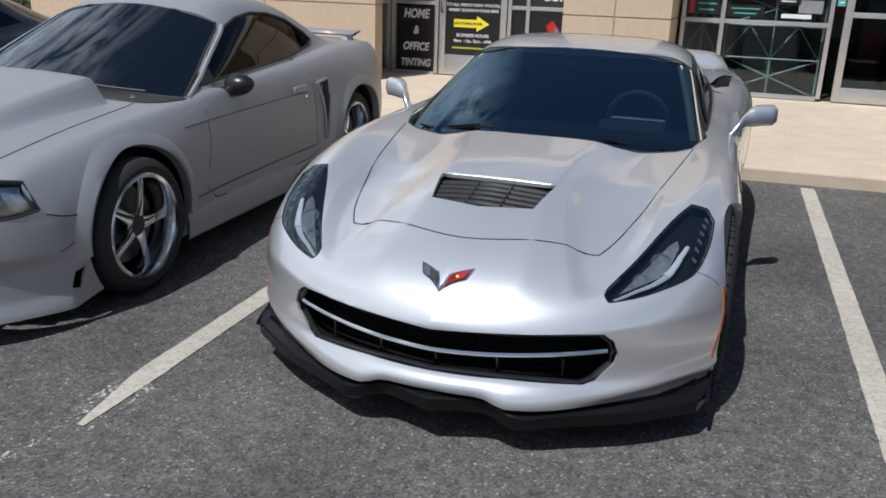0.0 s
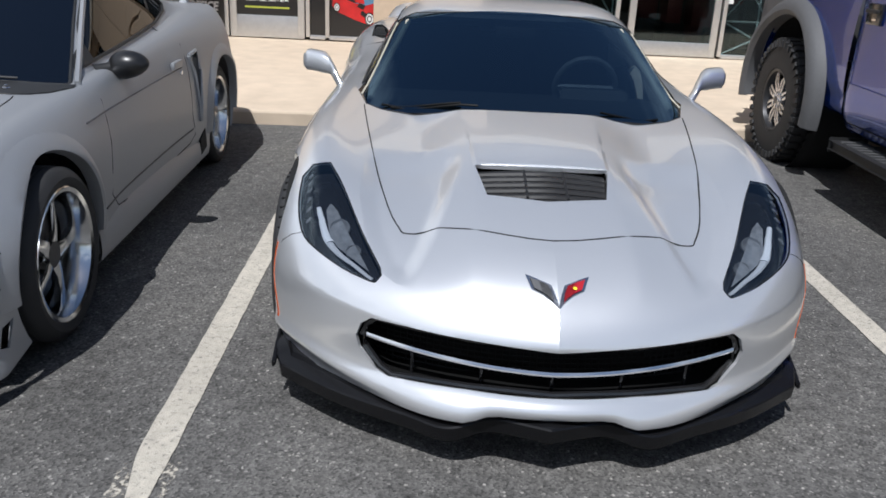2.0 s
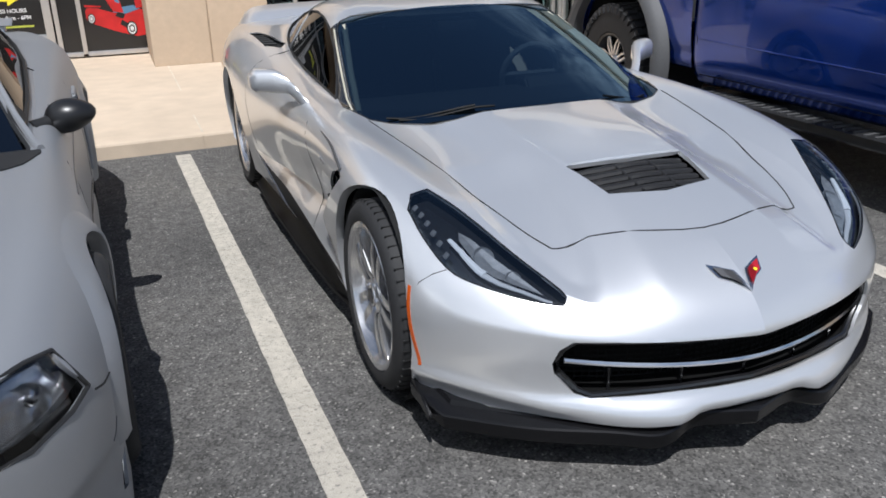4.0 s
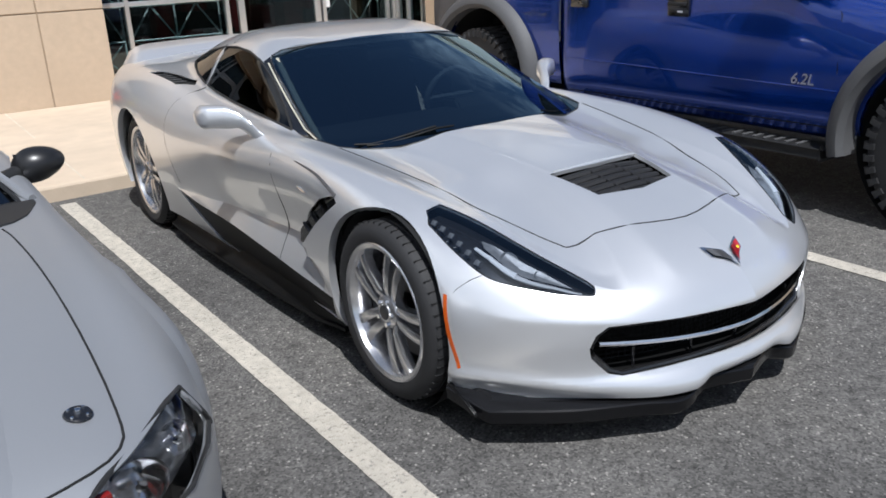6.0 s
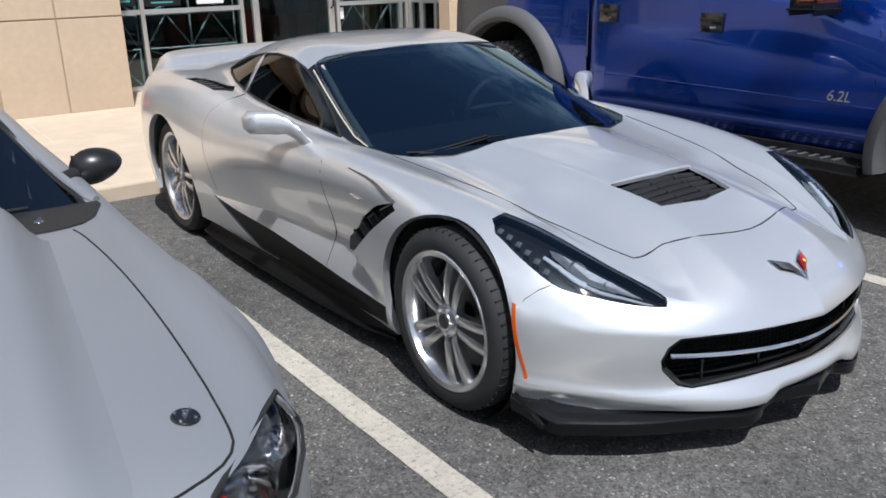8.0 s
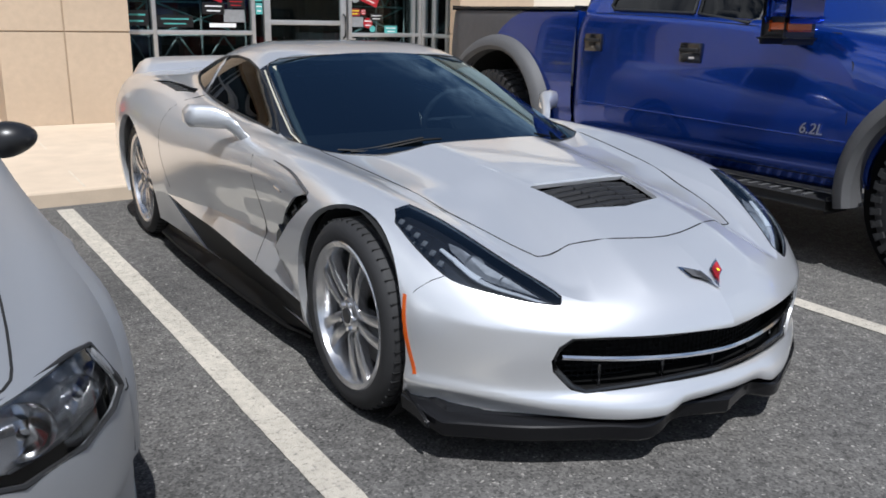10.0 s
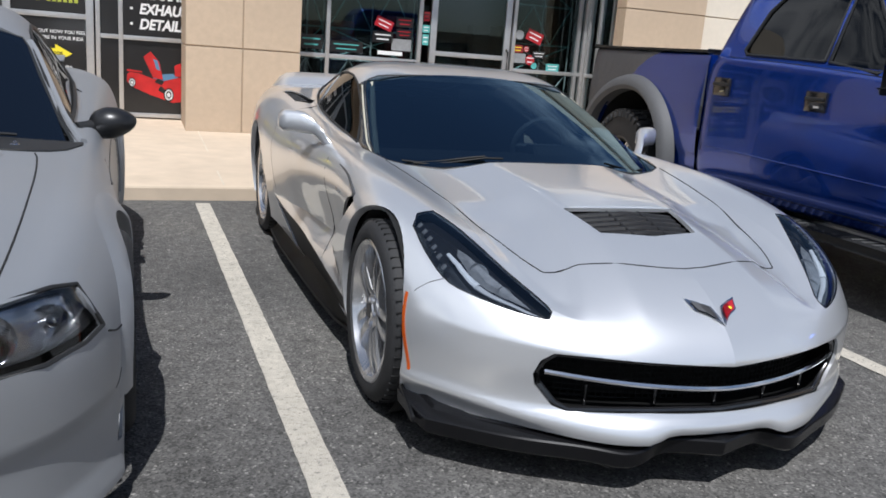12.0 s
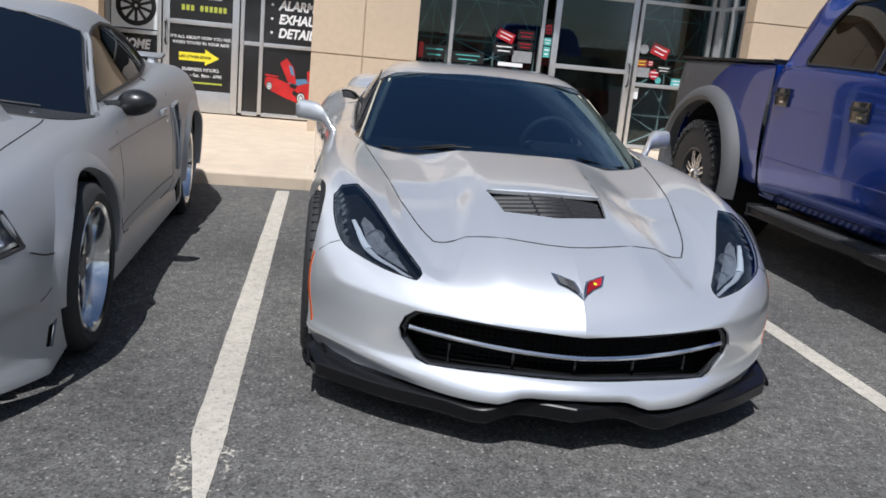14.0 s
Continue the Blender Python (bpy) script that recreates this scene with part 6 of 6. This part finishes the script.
    for s in (1, -1):
        pane = punch(shell, side, "x", s, wall=.006, limit=.25)
        for v in pane.verts:
            v.co -= v.normal * .006
        part("side_window", pane, G_DARK, car, "dark tinted side glass")
        part("window_seal", tube([drop(skin, y, z, "x", s, 0) for y, z in side + side[:1]], .009, 6), M_BLACK, car)
        door_out = [(.674, .842), (.620, .587), (.650, .300), (1.805, .300), (1.860, .450), (1.865, .682), (1.850, .927), (1.585, .907), (1.185, .884), (.825, .862)]
        dbm = punch(shell, door_out, "x", s, wall=0, limit=.4)
        door = part("door", dbm, M_GREY, car, "matte grey door")
        part("shut_line", tube([drop(skin, y, z, "x", s, -.001) for y, z in spline(door_out[:7], 3)], .003, 6), M_VOID, door)
        p = drop(skin, 1.675, .757, "x", s, .012)
        part("handle", box(-.012, -.085, -.020, .012, .085, .020, .010), M_GREY, door, "grey door handle", m=Matrix.Translation(p))
        part("keyhole", lathe([(0, 0), (0, .012), (s * .004, .010), (s * .004, 0)], 16), M_CHROME, door, m=Matrix.Translation(drop(skin, 1.75, .705, "x", s, .001)))
        # side scoop
        scoop = [(1.915, .772), (2.050, .787), (2.070, .682), (2.040, .495), (2.010, .395), (1.990, .395), (1.985, .514), (1.960, .662)]
        punch(shell, scoop, "x", s, wall=.045, limit=.4)
        part("scoop_back", prism(scoop, "x", s * .845, s * .83), M_VOID, car, "black side scoop")
        part("scoop_frame", tube([drop(skin, y, z, "x", s, .004) for y, z in scoop + scoop[:1]], .012, 6), M_GREY, car, "grey frame of the side scoop")
        part("scoop_blade", prism([(1.957, .755), (1.980, .758), (2.005, .585), (2.0, .425), (1.99, .445), (1.98, .585)], "x", s * .875, s * .90), M_GREYVINYL, car)
        # two dark grey tubes paint in the shaded lines of the flank creases
        crease = [drop(skin, y, .705 + .018 * (y - .4), "x", s, -.0005) for y in np.linspace(.42, 1.77, 16)]
        part("side_crease_shade", tube(crease, .004, 6), M_GREYVINYL, car)
        crease = [drop(skin, y, .345 + .02 * (y - .5), "x", s, -.0005) for y in np.linspace(.46, 1.86, 16)]
        part("side_crease_shade", tube(crease, .005, 6), M_GREYVINYL, car)
        # rocker
        rows = [[(s * dx, y, z) for y in np.linspace(.36, 2.21, 14)] for dx, z in ((.885, .30), (.912, .262), (.915, .20), (.905, .15), (.88, .13))]
        rk = surface(rows)
        bmesh.ops.recalc_face_normals(rk, faces=list(rk.faces))
        part("side_skirt", rk, M_GREY, car, "matte grey side skirt")
        # inlet put on as a near-black plate, its shade being the colour
        part("skirt_inlet", prism([(1.98, .28), (2.11, .34), (2.13, .21), (2.00, .19)], "x", s * .905, s * .918, .002), M_VOID, car)
        # mirror
        ell = bmesh.new()
        bmesh.ops.create_uvsphere(ell, u_segments=24, v_segments=14, radius=1)
        for v in ell.verts:
            x, y, z = v.co
            v.co = Vector((s * (.890 + .090 * x), .945 + (.075 if y < 0 else .03) * y, .862 + (.062 - .012 * x) * z + .008 * x))
        if s == -1:
            bmesh.ops.reverse_faces(ell, faces=list(ell.faces))
        mir = part("door_mirror", ell, M_SATIN, car, "satin black wing mirror")
        part("mirror_foot", tube([(s * .76, .88, .832), (s * .80, .91, .842), (s * .85, .94, .852)], [.035, .028, .03], 10), M_BLACK, mir)
        part("mirror_glass", prism([(s * .82, .826), (s * .94, .831), (s * .95, .876), (s * .82, .902)], "y", .968, .977), M_CHROME, mir)
        part("pillar_trim", tube([drop(skin, s * x, y, "z", 1, .003) for x, y in ((.790, .602), (.776, .640), (.716, .830), (.656, 1.040), (.600, 1.245), (.575, 1.30))], .014, 6), M_GREY, car)
        sail = [(.68, .836), (.80, .862), (.92, .875), (.95, .955), (.82, .905)]
        bm = bmesh.new()
        hub_v = bm.verts.new(drop(skin, .84, .885, "x", s, .006))
        vs = [bm.verts.new(drop(skin, y, z, "x", s, .004)) for y, z in sail]
        for a, b in zip(vs, vs[1:] + vs[:1]):
            bm.faces.new((a, b, hub_v))
        bmesh.ops.recalc_face_normals(bm, faces=list(bm.faces))
        part("mirror_sail", bm, M_BLACK, car)
    # spoiler
    rows = []
    for x in np.linspace(-.62, .62, 21):
        k = (abs(x) / .62) ** 4
        rows.append([(x, 3.14 + .06 * (1 - k), 1.000), (x, 3.20, 1.018 - .008 * k), (x, 3.32, 1.028), (x, 3.325, 1.016), (x, 3.20, .990)])
    spb = surface(rows)
    bmesh.ops.recalc_face_normals(spb, faces=list(spb.faces))
    sp = part("rear_spoiler", spb, M_GREY, car, "matte grey pedestal rear spoiler")
    for s in (1, -1):
        part("spoiler_foot", prism([(3.16, .93), (3.29, .92), (3.27, 1.015), (3.18, 1.005)], "x", s * .52, s * .58, .01), M_GREY, sp)
    lining(shell, .30, 3.0, .66, car)
    part("body", shell, M_GREY, car, "matte grey body")
    part("underbody", box(-.74, -.45, .15, .74, 3.2, .22), M_VOID, car)
    part("dashboard", prism([(.56, .66), (.64, .79), (.84, .81), (.95, .78), (.95, .55), (.56, .55)], "x", -.66, .66, .01), M_INTERIOR, car, "dark dashboard")
    for s in (1, -1):
        part("seat", prism([(1.30, .40), (1.35, .58), (1.75, .54), (1.92, 1.05), (2.0, 1.12), (2.06, 1.08), (1.98, .80), (1.88, .40)], "x", s * .36 - .24, s * .36 + .24, .03), M_INTERIOR, car, "dark seat")
    part("cabin_floor", box(-.78, .50, .24, .78, 2.9, .40), M_INTERIOR, car)
    for y, s, dish in ((0.0, 1, 0), (0.0, -1, 0), (2.573, 1, 1), (2.573, -1, 1)):
        wheel("wheel", .318, .255, .240, 5, car, pose(s * ((.905 if dish else .935) - .1275), y, .318, 0, 0, 0 if s == -1 else 180), "five", .085 if dish else .055)
    return car


pony = build_pony(pose(-2.600, -.115, 0, 0, 0, 2.0))


# ---- blue pickup truck ----
CAB_SECS = low([
    [(0, -1.05, 1.02), (.35, -1.05, 1.02), (.65, -1.03, 1.00), (.85, -1.00, .98), (.95, -.95, .94), (.985, -.92, .75), (.985, -.92, .55), (.95, -.92, .45)],
    [(0, -.75, 1.20), (.35, -.75, 1.20), (.65, -.73, 1.18), (.85, -.70, 1.14), (.96, -.68, 1.06), (1.0, -.66, .80), (1.0, -.66, .55), (.96, -.66, .46)],
    [(0, -.10, 1.27), (.35, -.10, 1.27), (.65, -.08, 1.25), (.85, -.05, 1.22), (.965, -.05, 1.14), (1.01, -.05, .82), (1.0, -.05, .55), (.96, -.05, .46)],
    [(0, .42, 1.32), (.35, .44, 1.315), (.70, .50, 1.30), (.88, .55, 1.285), (.975, .55, 1.22), (1.0, .55, .84), (1.0, .55, .57), (.96, .55, .46)],
    [(0, .56, 1.36), (.35, .58, 1.355), (.74, .66, 1.33), (.90, .70, 1.305), (.978, .70, 1.24), (.998, .70, .84), (1.0, .70, .57), (.96, .70, .46)],
    [(0, .95, 1.67), (.35, .97, 1.665), (.76, 1.03, 1.62), (.915, 1.08, 1.325), (.980, 1.08, 1.26), (.998, 1.08, .84), (1.0, 1.08, .57), (.96, 1.08, .46)],
    [(0, 1.30, 1.90), (.35, 1.32, 1.895), (.73, 1.36, 1.85), (.920, 1.42, 1.335), (.982, 1.42, 1.27), (.998, 1.42, .84), (1.0, 1.42, .57), (.96, 1.42, .46)],
    [(0, 1.75, 1.955), (.35, 1.75, 1.95), (.72, 1.76, 1.90), (.925, 1.80, 1.345), (.984, 1.80, 1.28), (.998, 1.80, .84), (1.0, 1.80, .57), (.96, 1.80, .46)],
    [(0, 2.20, 1.93), (.35, 2.20, 1.925), (.72, 2.18, 1.87), (.925, 2.22, 1.355), (.985, 2.22, 1.29), (.998, 2.22, .84), (1.0, 2.22, .57), (.96, 2.22, .46)],
    [(0, 2.46, 1.85), (.35, 2.46, 1.845), (.73, 2.44, 1.80), (.920, 2.46, 1.36), (.985, 2.46, 1.29), (.998, 2.46, .84), (1.0, 2.46, .57), (.96, 2.46, .46)],
])
CAB_FRONT = [[(x, -1.10, z) for x in (0, .35, .66, .87)] for z in (.80, .60, .45)]
CAB_BACK = [[(x, 2.49, z) for x in (0, .35, .73, .92)] for z in (1.20, .80, .50)]


def build_truck(m):
    t = thing("pickup_truck", "bright blue crew-cab pickup truck with grey wheel arch flares", "truck", m)
    shell = hull(CAB_SECS, CAB_FRONT, CAB_BACK, creases=[(3, 4, 9, .7), (2, 4, 9, .3)])
    skin = tree_of(shell)
    for s in (1, -1):
        punch(shell, ring(-.37, .47, .52, 36), "x", s, wall=.03, limit=.6)
        liner = lathe([(s * .98, .53), (s * .55, .53), (s * .55, 0)], 40)
        bmesh.ops.translate(liner, vec=(0, -.37, .47), verts=list(liner.verts))
        part("wheel_arch_liner", liner, M_VOID, t)
        # side glass, a rear and a front pane
        rear_g = [(1.475, 1.352), (2.19, 1.372), (2.225, 1.40), (2.13, 1.66), (2.02, 1.78), (1.475, 1.80)]
        front_g = [(.98, 1.322), (1.02, 1.300), (1.44, 1.350), (1.44, 1.80), (1.32, 1.78), (1.18, 1.62), (.98, 1.42)]
        for g in (rear_g, front_g):
            pane = punch(shell, g, "x", s, wall=.02, limit=.3)
            for v in pane.verts:
                v.co -= v.normal * .006
            part("side_window", pane, G_DARK, t, "dark tinted side glass")
            part("window_seal", tube([drop(skin, y, z, "x", s, 0) for y, z in g + g[:1]], .012, 6), M_BLACK, t)
        for nm, o in (("rear_door", [(1.54, 1.32), (1.54, .485), (2.40, .485), (2.43, .70), (2.43, 1.335), (2.30, 1.35)]),
                      ("front_door", [(.44, 1.255), (.32, 1.10), (.30, .80), (.32, .485), (1.535, .485), (1.535, 1.32), (1.0, 1.285)])):
            dbm = punch(shell, o, "x", s, wall=0, limit=.5)
            door = part(nm, dbm, M_BLUE, t, "glossy blue door")
            part("shut_line", tube([drop(skin, y, z, "x", s, -.001) for y, z in o + o[:1]], .004, 6), M_VOID, door)
            hy = 2.295 if nm == "rear_door" else 1.405
            hz = 1.145 if nm == "rear_door" else 1.112
            p = drop(skin, hy, hz, "x", s, .006)
            h = part("handle", box(-.012, -.085, -.062, .012, .085, .062, .010), M_GLOSSBLACK, door, "black door handle", m=Matrix.Translation(p))
            part("grip", box(-.012, -.070, -.012, .012, .070, .010, .006), M_BLACK, h, m=Matrix.Translation((s * .02, 0, .018)))
            part("keyhole", box(-.003, -.045, -.006, .003, .0, .006), M_CHROME, h, m=Matrix.Translation((s * .014, 0, -.03)))
            y0, y1 = (1.55, 2.42) if nm == "rear_door" else (.29, 1.525)
            part("door_crease", tube([drop(skin, y, .695 + .015 * (y - .3), "x", s, -.0005) for y in np.linspace(y0, y1, 12)], .004, 6), M_BLUE, door)
        # badge on the front door
        p = drop(skin, .50, .745, "x", s, .006)
        words("badge", "6.2L", .085, M_CHROME, t, Matrix.Translation(p) @ pose(0, 0, -.03, 90, 0, 90 * s), "CENTER", .2, "chrome engine-size badge")
        # mirror
        mir = part("door_mirror", box(s * 1.05, .55, 1.225, s * 1.25, .69, 1.425, .035, seg=3), M_BLACK, t, "large mirror with a blue cap and amber lamp")
        part("mirror_cap", box(s * 1.045, .515, 1.335, s * 1.258, .66, 1.430, .035, seg=3), M_BLUE, mir)
        part("mirror_lamp", box(s * 1.08, .535, 1.268, s * 1.262, .65, 1.305, .01), M_ORANGE, mir, "amber indicator")
        part("mirror_arm", tube([(s * .95, .64, 1.26), (s * 1.10, .63, 1.26)], .04), M_BLACK, mir)
        # step bar
        bar = part("step_bar", box(s * .90, .30, .325, s * 1.07, 2.35, .380, .02), M_BLACK, t, "black step bar with ribbed treads")
        for k in range(26):
            y = .45 + .072 * k
            part("rib", box(s * .93, y, .380, s * 1.055, y + .02, .388, .003), M_FLAREGREY, bar)
        part("rocker", prism([(s * .80, .40), (s * .925, .415), (s * .958, .45), (s * .972, .51), (s * .80, .51)], "y", .31, 2.46, .006), M_BLUE, t, "blue rocker panel")
    lining(shell, .30, 2.5, 1.0, t)
    part("cab", shell, M_BLUE, t, "glossy blue cab")
    # bed
    bed_prof = [(-.78, 1.36), (-.90, 1.372), (-.95, 1.365), (-.975, 1.33), (-.995, 1.15), (-1.005, .95), (-1.0, .72), (-.985, .62), (-.95, .50), (-.70, .50)]
    for s in (1, -1):
        rows = [[(-s * x * (1 - .02 * max(0, (y - 4.05) / .1)), y, z) for x, z in spline(bed_prof, 4)] for y in np.linspace(2.508, 4.17, 42)]
        bm = surface(rows)
        bmesh.ops.recalc_face_normals(bm, faces=list(bm.faces))
        if s * sum(f.normal.x for f in bm.faces) < 0:
            bmesh.ops.reverse_faces(bm, faces=list(bm.faces))
        punch(bm, ring(3.44, .50, .56, 40), "x", s, wall=.04, limit=.7)
        # printed grey fade on the rear of the bed side
        side_rear = punch(bm, [(3.05, 1.40), (3.30, 1.30), (3.42, 1.22), (3.52, 1.12), (3.70, .95), (3.80, .45), (4.3, .45), (4.3, 1.40)], "x", s, wall=0, limit=.7)
        bed = part("bed_side", bm, M_BLUE, t, "glossy blue bed side")
        part("vinyl_graphic", side_rear, M_GREYVINYL, bed, "dark grey vinyl graphic on the bed side")
        rows = []
        for dr, dx in ((-.02, -.02), (-.012, .075), (.02, .100), (.06, .095), (.095, .06), (.115, .002)):
            rows.append([(s * (1.0 + dx - .03 * max(0, math.sin(a)) ** 4), 3.44 + (.565 + dr) * math.cos(a) * 1.05, .50 + (.565 + dr) * math.sin(a)) for a in np.linspace(-.22, math.pi + .22, 41)])
        fl = surface(rows)
        bmesh.ops.recalc_face_normals(fl, faces=list(fl.faces))
        part("wheel_arch_flare", fl, M_FLAREGREY, t, "wide grey plastic wheel arch flare")
        rows = []
        for dr, dx in ((-.02, -.02), (-.012, .075), (.02, .100), (.06, .095), (.095, .06), (.115, .002)):
            rows.append([(s * (1.0 + dx - .03 * max(0, math.sin(a)) ** 4), -.37 + (.535 + dr) * math.cos(a) * 1.05, .48 + (.535 + dr) * math.sin(a)) for a in np.linspace(-.22, math.pi + .22, 41)])
        fl = surface(rows)
        bmesh.ops.recalc_face_normals(fl, faces=list(fl.faces))
        part("wheel_arch_flare", fl, M_FLAREGREY, t, "wide grey plastic wheel arch flare")
        liner = lathe([(s * .985, .575), (s * .55, .575), (s * .55, 0)], 40)
        bmesh.ops.translate(liner, vec=(0, 3.44, .50), verts=list(liner.verts))
        part("wheel_arch_liner", liner, M_VOID, t)
        part("bed_rail", box(s * .80, 2.54, 1.372, s * .972, 4.17, 1.392, .008), M_BLACK, t, "black bed rail cap")
    part("tailgate", box(-.90, 4.10, .60, .90, 4.17, 1.36, .02), M_GREYVINYL, t, "dark tailgate")
    part("rear_bumper", box(-1.0, 4.12, .52, 1.0, 4.32, .70, .03), M_BLACK, t, "black rear bumper")
    part("bed_floor", box(-.80, 2.55, .75, .80, 4.12, .80), M_BLACK, t)
    part("bed_front", box(-.96, 2.51, .60, .96, 2.54, 1.36, .005), M_BLUE, t)
    part("chassis", box(-.55, -.9, .40, .55, 4.1, .60), M_VOID, t)
    part("rear_axle", tube([(-.85, 3.44, .44), (.85, 3.44, .44)], .06), M_VOID, t)
    for s in (1, -1):
        part("seat", box(s * .4 - .25, 1.2, .7, s * .4 + .25, 1.35, 1.55, .04), M_INTERIOR, t, "dark seat")
        part("seat", box(s * .4 - .25, 2.05, .7, s * .4 + .25, 2.2, 1.5, .04), M_INTERIOR, t, "dark seat")
        for y in (-.37, 3.44):
            wheel("wheel", .438, .315, .222, 8, t, pose(s * (1.06 - .1575), y, .438, 0, 0, 0 if s == -1 else 180), "truck")
    return t


truck = build_truck(pose(3.17, -.11, 0))


# ---- black car in the bay beyond ----
def build_black_car(m):
    car = thing("black_car", "glossy black car parked beyond the grey coupe", "car", m)
    shell = hull(PONY_SECS, PONY_FRONT, PONY_BACK, levels=2, rounds=1)
    skin = tree_of(shell)
    for y in (0.0, 2.573):
        for s in (1, -1):
            punch(shell, ring(y, .33, .36, 20), "x", s, wall=.03, limit=.6)
            part("tyre", lathe([(s * .68, .22), (s * .68, .31), (s * .70, .325), (s * .88, .325), (s * .90, .31), (s * .90, .22), (s * .86, .20), (s * .86, 0)], 32), M_RUBBER, car, m=pose(0, y, .325))
    half = [(0, .43), (.50, .58), (.65, .69), (.552, 1.30), (0, 1.25)]
    pane = punch(shell, half + [(-x, y) for x, y in half[-2:0:-1]], "z", 1, wall=.02, limit=.5)
    part("windshield", pane, G_DARK, car, "dark windshield")
    for s in (1, -1):
        pane = punch(shell, [(.80, .87), (1.50, .92), (2.25, 1.0), (2.0, 1.15), (1.5, 1.2), (1.1, 1.05)], "x", s, wall=.02, limit=.25)
        part("side_window", pane, G_DARK, car, "dark side glass")
        part("door_mirror", box(s * .86, .86, .86, s * 1.0, .94, .98, .03), M_GLOSSBLACK, car, "black wing mirror")
    part("body", shell, M_GLOSSBLACK, car, "glossy black body")
    part("cabin_floor", box(-.7, .4, .3, .7, 2.8, .5), M_VOID, car)
    return car


build_black_car(pose(-5.35, .1, 0))
